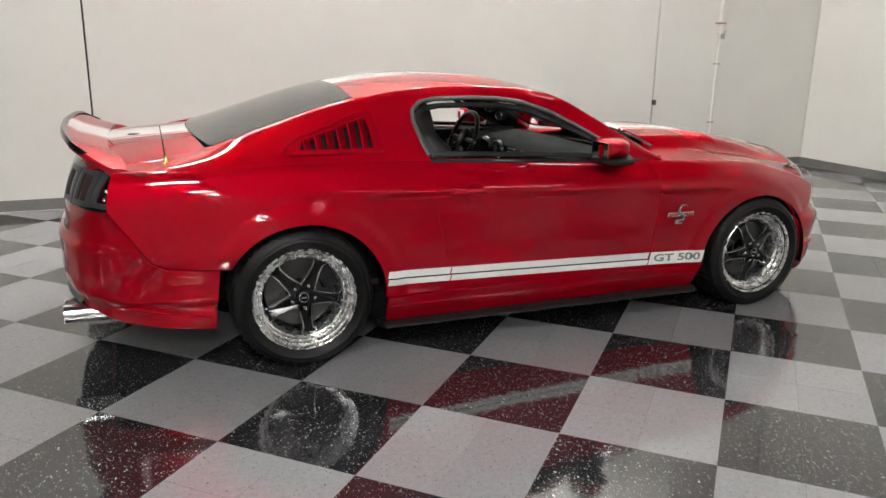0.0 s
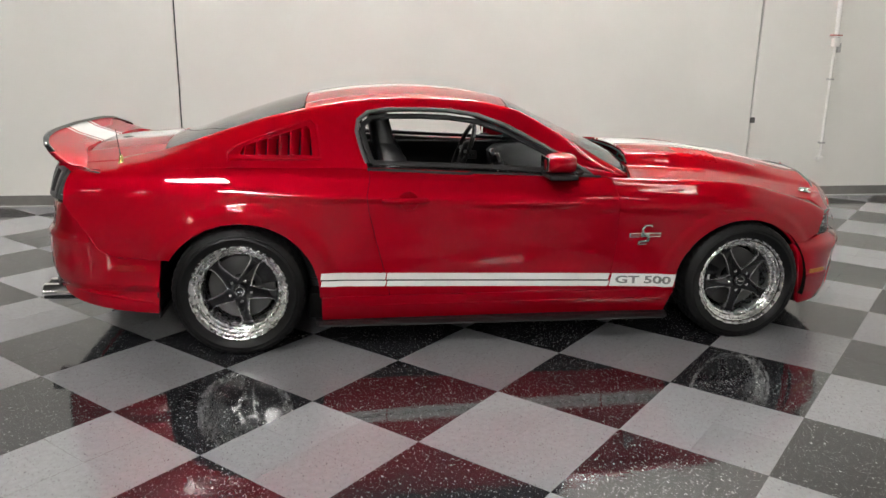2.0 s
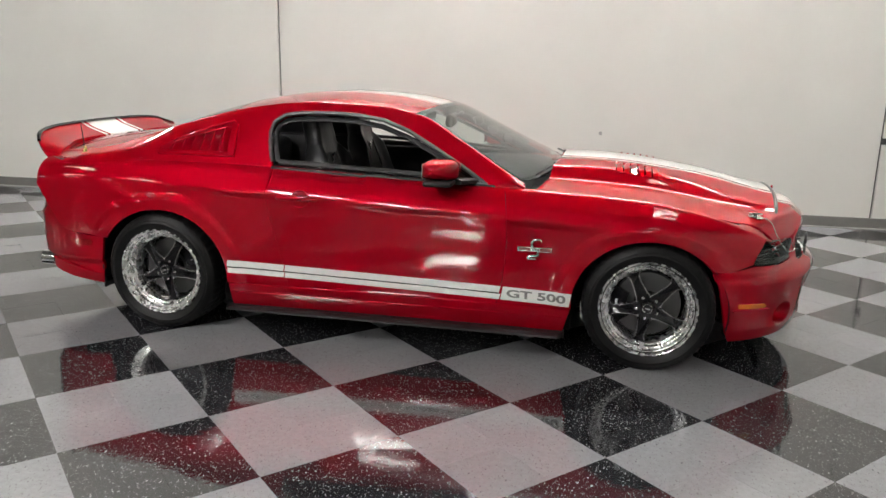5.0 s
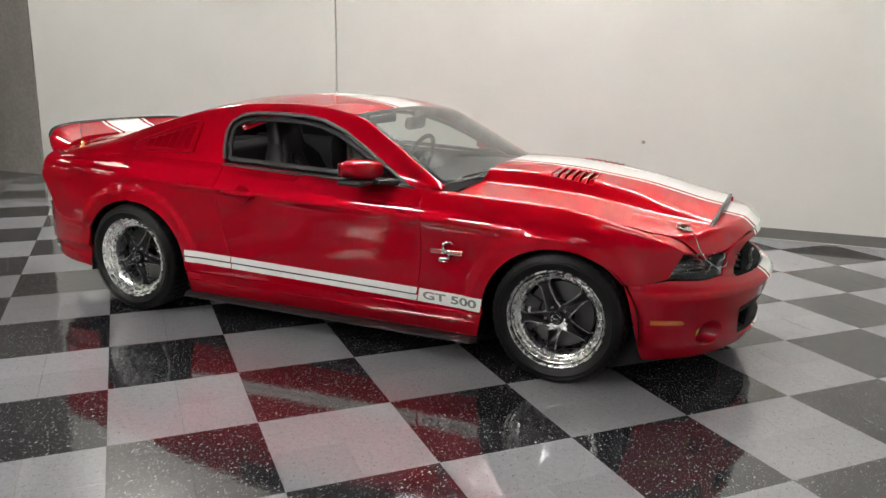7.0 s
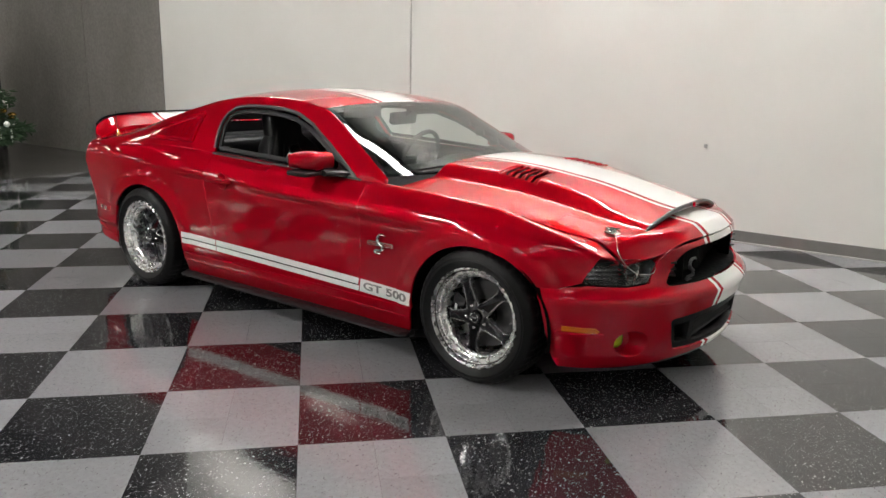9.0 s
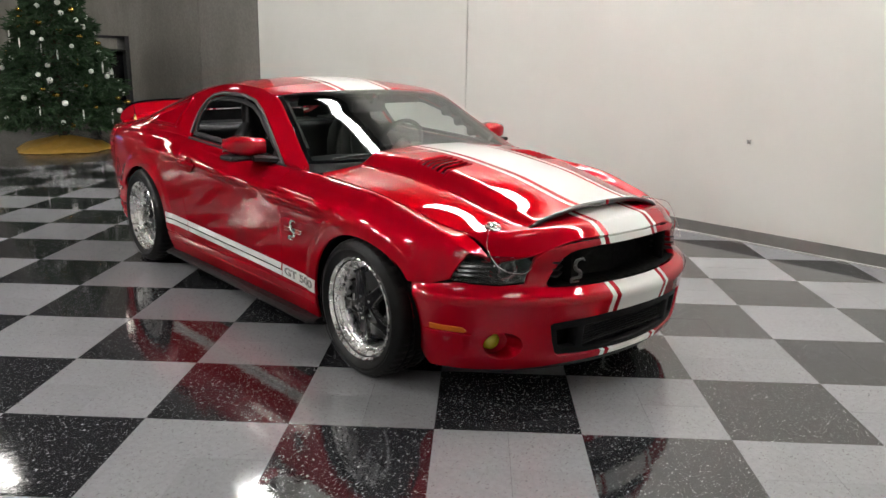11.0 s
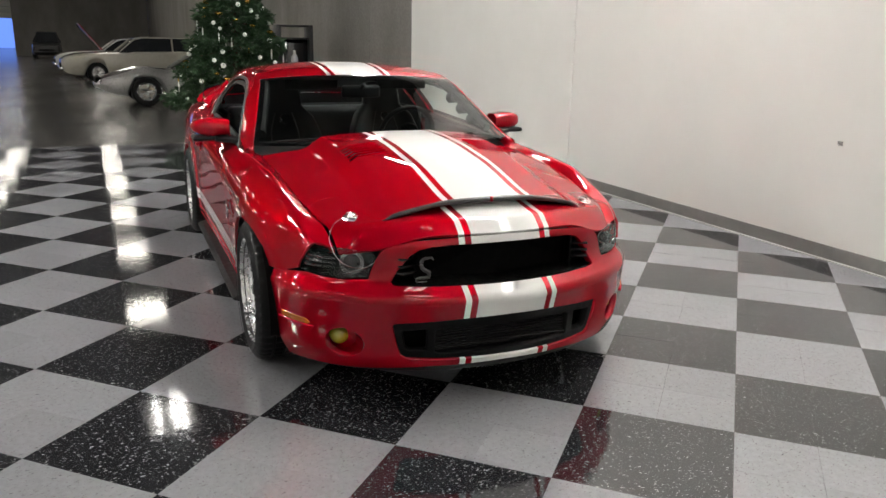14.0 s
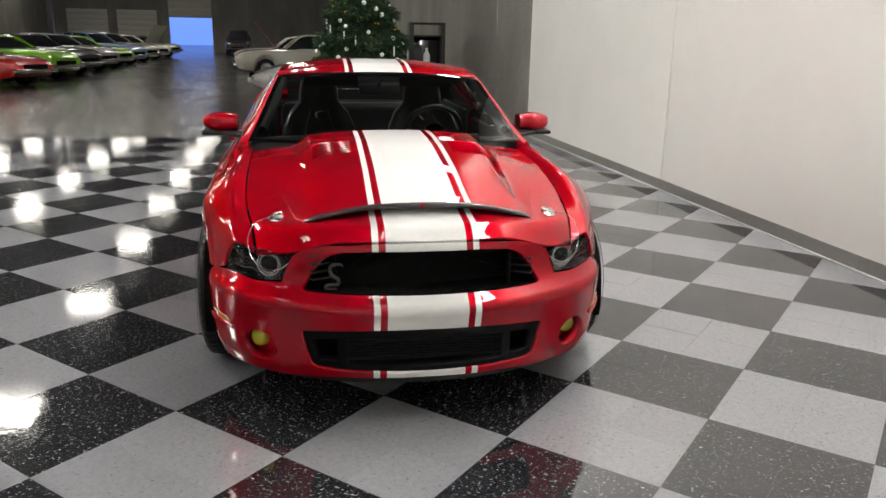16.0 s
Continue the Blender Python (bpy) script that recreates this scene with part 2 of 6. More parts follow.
WALLPAINT, CONCRETE, SLAB = wall_paint(), bare_concrete(), polished_slab()
TILEDARK = tile_material("dark_vinyl_tile", (0.02, 0.02, 0.023), (0.45, 0.45, 0.44), 0.64, 0.68)
TILELIGHT = tile_material("grey_vinyl_tile", (0.262, 0.263, 0.277), (0.1, 0.093, 0.098), 0.645, 0.69)
BASEGREY = simple("grey_vinyl_base", (0.17, 0.165, 0.155), 0.45)
ROOFGREY = simple("roof_deck_grey", (0.06, 0.06, 0.06), 0.8, scale=2)
SEAM = simple("joint_sealant_black", (0.01, 0.01, 0.01), 0.6)
SEAMPALE = simple("joint_sealant_grey", (0.36, 0.355, 0.34), 0.6)
PIPEWHITE = simple("painted_conduit", (0.72, 0.71, 0.68), 0.4)
STEEL = simple("galvanised_steel", (0.45, 0.45, 0.44), 0.35, 1.0)


def setting(name, bm, mat, label, category):
    return tagged(finish(name, bm, mat, smooth=False), label, category, kind="structure")


# tilt-up panels of the painted wall, with open joints between them
def wall_panels(name, x_edges, mat, label):
    wall = tagged(new(name), label, "wall", kind="structure")
    for a, b in zip(x_edges, x_edges[1:]):
        part("wall_panel", box(a + 0.008, b - 0.008, WALL_Y, WALL_Y + 0.2, -0.02, TOP, 0.006, 1), mat, wall, smooth=False)
    return wall


wall_panels("wall_north", (SPLIT_X, -2.165, 3.92, WALL_X + 0.2), WALLPAINT, "off-white painted concrete panel wall with dark vertical joints")
wall_panels("wall_north_bare", (FAR_X, -55.0, -48.0, -41.0, -34.0, -27.0, -20.0, -14.2, -8.9, SPLIT_X), CONCRETE, "bare grey concrete panel wall with form stains")
setting("joint_backing", box(FAR_X, WALL_X + 0.2, WALL_Y + 0.03, WALL_Y + 0.06, 0, TOP), SEAM, "black sealant behind the panel joints", "joint")
setting("wall_east", box(WALL_X, WALL_X + 0.2, BACK_Y, WALL_Y - 0.012, -0.02, TOP, 0.005, 1), WALLPAINT, "off-white painted wall meeting the long wall", "wall")
setting("wall_south", box(FAR_X, WALL_X + 0.2, BACK_Y - 0.2, BACK_Y, -0.02, TOP), CONCRETE, "plain concrete wall closing the hall", "wall")
setting("ceiling", box(FAR_X - 0.3, WALL_X + 0.2, BACK_Y - 0.2, WALL_Y + 0.2, TOP, TOP + 0.15), ROOFGREY, "grey roof deck over the hall", "ceiling")
setting("baseboard", box(SPLIT_X, WALL_X, WALL_Y - 0.01, WALL_Y - 0.002, 0.0, 0.11, 0.003, 1), BASEGREY, "grey vinyl cove base along the painted wall", "baseboard")
setting("trim_toe", box(SPLIT_X, WALL_X - 0.012, WALL_Y - 0.034, WALL_Y - 0.0105, 0.0, 0.012, 0.004, 1), SEAMPALE, "pale sealant bead along the foot of the cove base", "trim")
setting("baseboard_east", box(WALL_X - 0.01, WALL_X - 0.002, BACK_Y, WALL_Y - 0.012, 0.0, 0.11, 0.003, 1), BASEGREY, "grey vinyl cove base along the end wall", "baseboard")
setting("ground", box(FAR_X - 40, WALL_X + 0.3, BACK_Y - 0.3, WALL_Y + 0.3, -0.3, -0.004), SLAB, "polished grey concrete slab of the hall", "floor")
# ---- car: surfaces ----
from mathutils.geometry import delaunay_2d_cdt

CAR = pose(1.50, 1.462, 0, 0, 0, -1.8)


def pchip(xs, ys):
    """A smooth curve through points, with no overshoot."""
    xs, ys = np.array(xs, float), np.array(ys, float)
    h, dl = np.diff(xs), np.diff(ys) / np.diff(xs)
    d = np.zeros(len(xs))
    for k in range(1, len(xs) - 1):
        if dl[k - 1] * dl[k] > 0:
            w1, w2 = 2 * h[k] + h[k - 1], h[k] + 2 * h[k - 1]
            d[k] = (w1 + w2) / (w1 / dl[k - 1] + w2 / dl[k])
    d[0], d[-1] = dl[0], dl[-1]
    xl, yl, hl, sl = xs.tolist(), ys.tolist(), h.tolist(), d.tolist()

    def f(x):
        if x <= xl[0]:
            return yl[0] + sl[0] * (x - xl[0])
        if x >= xl[-1]:
            return yl[-1] + sl[-1] * (x - xl[-1])
        k = 0
        while x > xl[k + 1]:
            k += 1
        t = (x - xl[k]) / hl[k]
        return ((2 * t ** 3 - 3 * t * t + 1) * yl[k] + (t ** 3 - 2 * t * t + t) * hl[k] * sl[k]
                + (3 * t * t - 2 * t ** 3) * yl[k + 1] + (t ** 3 - t * t) * hl[k] * sl[k + 1])
    return f


def smooth(a, b, x):
    t = min(1.0, max(0.0, (x - a) / (b - a)))
    return t * t * (3 - 2 * t)


def inside(p, poly):
    x, y = p
    odd = False
    for (x0, y0), (x1, y1) in zip(poly, poly[1:] + poly[:1]):
        if (y0 > y) != (y1 > y) and x < (x1 - x0) * (y - y0) / (y1 - y0) + x0:
            odd = not odd
    return odd


def dense(poly, step, fixed=()):
    out = []
    for a, b in zip(poly, poly[1:] + poly[:1]):
        n = max(1, int(math.ceil(math.hypot(b[0] - a[0], b[1] - a[1]) / step)))
        out += [(a[0] + (b[0] - a[0]) * k / n, a[1] + (b[1] - a[1]) * k / n) for k in range(n)]
    return out


def inset(loop, amount):
    """Move a dense loop inwards (to its left when it runs anticlockwise)."""
    area = sum(a[0] * b[1] - b[0] * a[1] for a, b in zip(loop, loop[1:] + loop[:1]))
    sgn = 1 if area > 0 else -1
    out = []
    n = len(loop)
    for i in range(n):
        a, b, c = loop[i - 1], loop[i], loop[(i + 1) % n]
        t1 = Vector((b[0] - a[0], b[1] - a[1])).normalized()
        t2 = Vector((c[0] - b[0], c[1] - b[1])).normalized()
        n1, n2 = Vector((-t1.y, t1.x)), Vector((-t2.y, t2.x))
        m = n1 + n2
        if m.length < 1e-6:
            m = n1
        m.normalize()
        k = sgn * amount / max(0.35, m.dot(n1))
        out.append((b[0] + m.x * k, b[1] + m.y * k))
    return out


def field_normal(fn, a, b, eps=0.004):
    p = fn(a, b)
    u = fn(a + eps, b) - fn(a - eps, b)
    v = fn(a, b + eps) - fn(a, b - eps)
    n = u.cross(v)
    if n.length < 1e-12:
        return p, Vector((0, 0, 1))
    n.normalize()
    heart = Vector((min(0.2, max(-3.1, p.x)), 0, 0.6))
    return p, (n if n.dot(p - heart) > 0 else -n)


def panel(name, loops, fn, mat, parent, label="", res=0.04, gap=0.0025, thick=0.014, off=0.0, mirror=False, edge=None, eps=0.004):
    """A sheet of body work: a flat outline (with holes) laid on a surface, with a turned-in edge."""
    edge = edge or res * 0.6
    lp = [dense(l, edge) for l in loops]
    lp = [inset(l, gap if i == 0 else -gap) for i, l in enumerate(lp)]
    verts, edges = [], []
    for l in lp:
        k = len(verts)
        verts += l
        edges += [(k + i, k + (i + 1) % len(l)) for i in range(len(l))]
    nb = len(verts)
    xs, ys = [p[0] for p in lp[0]], [p[1] for p in lp[0]]
    barr = np.array(verts)
    nx, ny = int((max(xs) - min(xs)) / res) + 1, int((max(ys) - min(ys)) / res) + 1
    for i in range(nx + 1):
        for j in range(ny + 1):
            p = (min(xs) + (i + 0.5 * (j % 2)) * res, min(ys) + j * res)
            if inside(p, lp[0]) and not any(inside(p, h) for h in lp[1:]):
                if np.min(np.abs(barr - p).max(axis=1)) > res * 0.45:
                    verts.append(p)
    v2, _, f2, _, _, _ = delaunay_2d_cdt([Vector(v) for v in verts], edges, [], 0, 1e-7)
    me_v, nrm, faces = [], [], []
    votes = 0
    for v in v2:
        p = fn(v.x, v.y)
        n = (fn(v.x + eps, v.y) - fn(v.x - eps, v.y)).cross(fn(v.x, v.y + eps) - fn(v.x, v.y - eps))
        n = n.normalized() if n.length > 1e-12 else Vector((0, 0, 0.01))
        heart = Vector((min(0.2, max(-3.1, p.x)), 0, 0.6))
        votes += 1 if n.dot(p - heart) > 0 else -1
        me_v.append(p)
        nrm.append(n)
    if votes < 0:
        nrm = [-n for n in nrm]
    me_v = [p + n * off for p, n in zip(me_v, nrm)]
    cent = None
    for t in f2:
        c = ((v2[t[0]].x + v2[t[1]].x + v2[t[2]].x) / 3, (v2[t[0]].y + v2[t[1]].y + v2[t[2]].y) / 3)
        if not inside(c, lp[0]) or any(inside(c, h) for h in lp[1:]):
            continue
        a, b, d = t
        fnorm = (me_v[b] - me_v[a]).cross(me_v[d] - me_v[a])
        faces.append((a, b, d) if fnorm.dot(nrm[a] + nrm[b] + nrm[d]) > 0 else (a, d, b))
    if thick > 0:
        k = 0
        for li, l in enumerate(lp):
            ids = list(range(k, k + len(l)))
            k += len(l)
            base = len(me_v)
            m = len(ids)
            for i in range(m):
                p, n = me_v[ids[i]], nrm[ids[i]]
                tan = (me_v[ids[(i + 1) % m]] - me_v[ids[i - 1]])
                side = tan.cross(n)
                side = side.normalized() if side.length > 1e-9 else n
                c2 = l[i]
                q = fn(c2[0], c2[1])
                # point away from the sheet
                ctr = Vector((sum(a[0] for a in lp[0]) / len(lp[0]), sum(a[1] for a in lp[0]) / len(lp[0])))
                nxt, prv = l[(i + 1) % m], l[i - 1]
                t2 = Vector((nxt[0] - prv[0], nxt[1] - prv[1]))
                test = (c2[0] - t2.y * 0.02, c2[1] + t2.x * 0.02)
                into = inside(test, lp[0]) and not any(inside(test, h) for h in lp[1:])
                d2 = fn(test[0], test[1]) - q
                if (side.dot(d2) > 0) == into:
                    side = -side
                me_v += [p + side * 0.0018 - n * 0.0018, p + side * 0.0018 - n * thick]
                nrm += [(n + side).normalized(), side]
            for i in range(m):
                a, b = ids[i], ids[(i + 1) % m]
                a1, b1 = base + 2 * i, base + 2 * ((i + 1) % m)
                for q4 in ((a, b, b1, a1), (a1, b1, b1 + 1, a1 + 1)):
                    pts = [me_v[x] for x in q4]
                    fnorm = (pts[1] - pts[0]).cross(pts[2] - pts[0]) + (pts[2] - pts[0]).cross(pts[3] - pts[0])
                    avg = nrm[q4[2]]
                    faces.append(q4 if fnorm.dot(avg) > 0 else q4[::-1])
    made = []
    for sgn in ((1, -1) if mirror else (1,)):
        me = bpy.data.meshes.new(name)
        if sgn == 1:
            me.from_pydata([v[:] for v in me_v], [], faces)
        else:
            me.from_pydata([(v.x, -v.y, v.z) for v in me_v], [], [f[::-1] for f in faces])
        me.shade_smooth()
        me.materials.append(mat)
        me.normals_split_custom_set_from_vertices([(n.x, n.y * sgn, n.z) for n in nrm])
        ob = new(name, me)
        ob.parent = parent
        if label:
            ob["label"] = label
        made.append(ob)
    return made if mirror else made[0]


# hood: height over the ground at (x, w)
hood_mid = pchip([-0.65, -0.39, -0.1, 0.17, 0.455, 0.667, 0.8, 0.885], [0.965, 0.955, 0.938, 0.905, 0.862, 0.823, 0.8, 0.785])
hood_drop = pchip([-0.65, -0.1, 0.17, 0.455, 0.6, 0.75, 0.9], [0.07, 0.08, 0.09, 0.11, 0.105, 0.075, 0.03])
LIP_X = 0.66


def lip(w):
    """Where the scoop's lip stands."""
    return LIP_X + 0.035 * (1 - (w / 0.47) ** 2)


def hood_z(x, w, bulge=True):
    z = hood_mid(x) - hood_drop(x) * (w / 0.72) ** 2
    if x > 0.3:
        r = math.hypot((x - 0.30) / 0.59, w / 0.86)
        z -= (0.05 + 0.055 * smooth(0.3, 0.55, abs(w))) * smooth(0.86, 1.02, r)
    if bulge:
        wide = 0.47 + 0.05 * smooth(0.4, -0.6, x)
        low = smooth(0.0, 0.6, x)
        rise = (1 - low) * smooth(wide + 0.02, wide - 0.1, abs(w)) + low * (0.35 * smooth(wide + 0.02, wide - 0.06, abs(w)) + 0.65 * smooth(wide + 0.02, wide - 0.3, abs(w)))
        grow = 0.05 + 0.012 * smooth(-0.7, -0.2, x) - 0.022 * smooth(0.25, 0.66, x)
        z += grow * rise
    return z


# body side: control lines from the rocker up to the hood's edge
SX = [-3.8, -3.6, -3.3, -3.0, -2.72, -2.4, -2.05, -1.4, -0.75, -0.4, 0.0, 0.3, 0.5, 0.66]
W2 = pchip(SX, [0.85, 0.89, 0.925, 0.95, 0.955, 0.945, 0.936, 0.924, 0.918, 0.925, 0.93, 0.89, 0.83, 0.76])
W3 = pchip(SX, [0.85, 0.89, 0.93, 0.96, 0.965, 0.951, 0.943, 0.938, 0.935, 0.938, 0.938, 0.885, 0.818, 0.75])
W4 = pchip(SX, [0.84, 0.88, 0.92, 0.945, 0.95, 0.948, 0.946, 0.946, 0.945, 0.942, 0.926, 0.865, 0.8, 0.735])
W5 = pchip(SX, [0.82, 0.86, 0.9, 0.92, 0.92, 0.91, 0.9, 0.895, 0.89, 0.88, 0.862, 0.82, 0.778, 0.712])
W6 = pchip(SX, [0.78, 0.82, 0.855, 0.868, 0.868, 0.86, 0.848, 0.836, 0.825, 0.812, 0.8, 0.775, 0.748, 0.692])
Z6 = pchip(SX, [0.9, 0.925, 0.95, 0.965, 0.972, 0.97, 0.962, 0.932, 0.907, 0.893, 0.868, 0.8, 0.738, 0.662])
Z4 = pchip(SX, [0.78, 0.785, 0.79, 0.795, 0.8, 0.8, 0.8, 0.79, 0.785, 0.775, 0.76, 0.715, 0.668, 0.625])
Z3 = pchip([-3.8, 0.0, 0.3, 0.66], [0.6, 0.6, 0.58, 0.54])
deck_mid = pchip([-3.75, -3.5, -3.2, -2.95], [1.0, 1.03, 1.055, 1.075])


def deck_z(x, w):
    return deck_mid(x) - 0.055 * (abs(w) / 0.7) ** 2.5


EDGE_W = pchip([-3.8, -3.4, -2.9, -0.9, -0.3, 0.08, 0.3, 0.45, 0.66], [0.69, 0.72, 0.73, 0.75, 0.745, 0.735, 0.72, 0.7, 0.665])


def section(x):
    e = EDGE_W(x)
    ze = hood_z(x, e, False) if x > -1.5 else max(deck_z(x, e), Z6(x) + 0.02)
    z6 = Z6(x)
    w2 = W2(x)
    return ((w2 - 0.05, 0.15), (w2 - 0.012, 0.27), (w2, 0.42), (W3(x), Z3(x)), (W4(x), Z4(x)), (W5(x), (Z4(x) + z6) / 2 + 0.018), (W6(x), z6), (e, ze))


def section_point(x, s):
    c = section(x)
    k = max(0, min(6, int(s)))
    t = s - k
    p0, p1, p2, p3 = c[max(0, k - 1)], c[k], c[k + 1], c[min(7, k + 2)]
    m1 = ((p2[0] - p0[0]) * 0.5, (p2[1] - p0[1]) * 0.5)
    m2 = ((p3[0] - p1[0]) * 0.5, (p3[1] - p1[1]) * 0.5)
    h = (2 * t ** 3 - 3 * t * t + 1, t ** 3 - 2 * t * t + t, 3 * t * t - 2 * t ** 3, t ** 3 - t * t)
    return tuple(h[0] * p1[i] + h[1] * m1[i] + h[2] * p2[i] + h[3] * m2[i] for i in (0, 1))


RA, FA = (-2.69, 0.325, 0.395, 0.372), (0.02, 0.325, 0.384, 0.358)


def relief(x, z):
    """The crisp shoulder line along door and fender, and the flares round the wheels."""
    zc = 0.765 - 0.042 * (x + 0.9)
    fade = smooth(-2.75, -2.3, x) * smooth(-0.15, -0.6, x)
    d = -0.011 * fade * smooth(zc + 0.003, zc - 0.018, z) * smooth(zc - 0.42, zc - 0.02, z)
    d += 0.004 * fade * math.exp(-((z - zc - 0.012) / 0.02) ** 2)
    for cx, cz, a, b in (RA, FA):
        rho = math.hypot((x - cx) / a, (z - cz) / b)
        d += 0.01 * smooth(1.3, 1.15, rho) * smooth(0.22, 0.34, z)
    return d


def side_s(x, s):
    w, z = section_point(x, s)
    return Vector((x, -w - relief(x, z), z))


def s_of(x, z):
    a, b = 0.0, 6.0
    for _ in range(22):
        m = (a + b) / 2
        if section_point(x, m)[1] < z:
            a = m
        else:
            b = m
    return (a + b) / 2


SCALE_S = 0.12


def side(a, b):
    return side_s(a, b / SCALE_S)


def side_loop(poly, step=0.03):
    out = []
    for a, b in zip(poly, poly[1:] + poly[:1]):
        if a[0] == "s" or b[0] == "s":
            pa = a if a[0] != "s" else None
            a2 = (a[1], a[2]) if a[0] == "s" else (a[0], s_of(*a))
            b2 = (b[1], b[2]) if b[0] == "s" else (b[0], s_of(*b))
            n = max(1, int(abs(b2[0] - a2[0]) / step))
            out += [(a2[0] + (b2[0] - a2[0]) * k / n, (a2[1] + (b2[1] - a2[1]) * k / n) * SCALE_S) for k in range(n)]
        else:
            n = max(1, int(math.hypot(b[0] - a[0], b[1] - a[1]) / step))
            for k in range(n):
                x, z = a[0] + (b[0] - a[0]) * k / n, a[1] + (b[1] - a[1]) * k / n
                out.append((x, s_of(x, z) * SCALE_S))
    return out


def arc(cx, cz, r, a0, a1, n=26, squash=1.0):
    return [(cx + r * math.cos(radians(a0 + (a1 - a0) * k / n)), cz + squash * r * math.sin(radians(a0 + (a1 - a0) * k / n))) for k in range(n + 1)]


# nose and tail: plan curves by height
def plan_table(power, n=3000):
    t = np.linspace(0, 1, n) ** 1.6 * math.pi / 2 if power > 2.5 else np.linspace(0, math.pi / 2, n)
    c, s = np.cos(t) ** (2 / power), np.sin(t) ** (2 / power)
    d = np.concatenate(([0], np.cumsum(np.hypot(np.diff(c) * 0.65, np.diff(s) * 0.9))))
    return d / d[-1], c, s


FRONT_T, REAR_T = plan_table(2.0), plan_table(2.9)
NOSE_X = pchip([0.13, 0.18, 0.24, 0.32, 0.4, 0.455, 0.49, 0.505, 0.53, 0.56, 0.6, 0.65, 0.7, 0.76], [0.86, 0.905, 0.925, 0.935, 0.945, 0.96, 0.97, 0.962, 0.925, 0.893, 0.88, 0.88, 0.886, 0.862])
NOSE_W = pchip([0.13, 0.18, 0.24, 0.4, 0.49, 0.53, 0.56, 0.66, 0.74], [0.84, 0.86, 0.88, 0.893, 0.895, 0.87, 0.862, 0.858, 0.84])
TAIL_X = pchip([0.13, 0.2, 0.3, 0.45, 0.6, 0.63, 0.75, 0.86, 0.95, 1.0], [3.66, 3.71, 3.75, 3.79, 3.79, 3.765, 3.745, 3.72, 3.68, 3.62])
TAIL_W = pchip([0.13, 0.22, 0.27, 0.33, 0.352, 0.372, 0.4, 0.45, 0.6, 0.75, 0.85, 0.95], [0.885, 0.915, 0.925, 0.916, 0.922, 0.942, 0.937, 0.935, 0.937, 0.925, 0.9, 0.86])
NOSE_START, TAIL_START = 0.30, -3.06


def nose(q, z):
    d, c, s = FRONT_T
    a = min(1.0, abs(q))
    cc, ss = np.interp(a, d, c), np.interp(a, d, s)
    return Vector((NOSE_START + (NOSE_X(z) - NOSE_START) * float(cc), math.copysign(NOSE_W(z) * float(ss), q), z))


def nose_q(w, z):
    d, c, s = FRONT_T
    return math.copysign(float(np.interp(min(1, abs(w) / NOSE_W(z)), s, d)), w)


def tail(q, z):
    d, c, s = REAR_T
    a = min(1.0, abs(q))
    cc, ss = np.interp(a, d, c), np.interp(a, d, s)
    return Vector((TAIL_START - (TAIL_X(z) + TAIL_START) * float(cc), math.copysign(TAIL_W(z) * float(ss), q), z))


def tail_q(w, z):
    d, c, s = REAR_T
    return math.copysign(float(np.interp(min(1, abs(w) / TAIL_W(z)), s, d)), w)


def tail_q_at_x(x, z):
    d, c, s = REAR_T
    cc = (TAIL_START - x) / (TAIL_X(z) + TAIL_START)
    return float(np.interp(-cc, -c, d))


def nose_q_at_x(x, z):
    d, c, s = FRONT_T
    cc = (x - NOSE_START) / (NOSE_X(z) - NOSE_START)
    return float(np.interp(-cc, -c, d))


def nose_loop(poly, step=0.02):
    """An outline of (w, z) on the nose as (q, z)."""
    return [(nose_q(w, z), z) for w, z in dense(poly, step)]


def both(poly):
    """Mirror a half outline, from the middle outwards, to a whole one."""
    return poly + [(-w, z) for w, z in poly[::-1] if abs(w) > 1e-6]


# greenhouse: belt, middle, rail, and the crown
GX = [-3.35, -3.1, -2.8, -2.5, -2.2, -2.0, -1.8, -1.5, -1.25, -1.0, -0.75, -0.6]
RAIL_W = pchip(GX, [0.73, 0.71, 0.67, 0.63, 0.61, 0.605, 0.605, 0.612, 0.638, 0.697, 0.765, 0.805])
RAIL_Z = pchip(GX, [0.985, 1.03, 1.122, 1.21, 1.274, 1.297, 1.304, 1.295, 1.252, 1.125, 0.98, 0.9])
TOPX = [-3.35, -3.05, -2.8, -2.5, -2.36, -2.1, -1.8, -1.5, -1.35, -1.23, -1.0, -0.75, -0.5, -0.38]
TOP_Z = pchip(TOPX, [1.01, 1.075, 1.165, 1.262, 1.298, 1.338, 1.355, 1.338, 1.315, 1.288, 1.187, 1.075, 0.965, 0.915])


def belt(x):
    return W6(x), Z6(x)


def house(a, b):
    """b from 0 at the belt over 1 at the rail to 2 at the middle."""
    bw, bz = belt(a)
    rw, rz = RAIL_W(a), RAIL_Z(a)
    tz = TOP_Z(a)
    if b <= 1.0:
        t = b
        bow = 0.018 * math.sin(math.pi * t)
        return Vector((a, -(bw + (rw - bw) * t + bow), bz + (rz - bz) * t))
    t = min(1.0, b - 1.0)
    w = rw * (1 - t)
    u = w / max(rw, 1e-6)
    return Vector((a, -w, tz - (tz - rz) * u ** 2.2))


def house_w(x, w):
    """Crown of the greenhouse at (x, y)."""
    rw, rz, tz = RAIL_W(x), RAIL_Z(x), TOP_Z(x)
    return Vector((x, w, tz - (tz - rz) * (abs(w) / rw) ** 2.2))


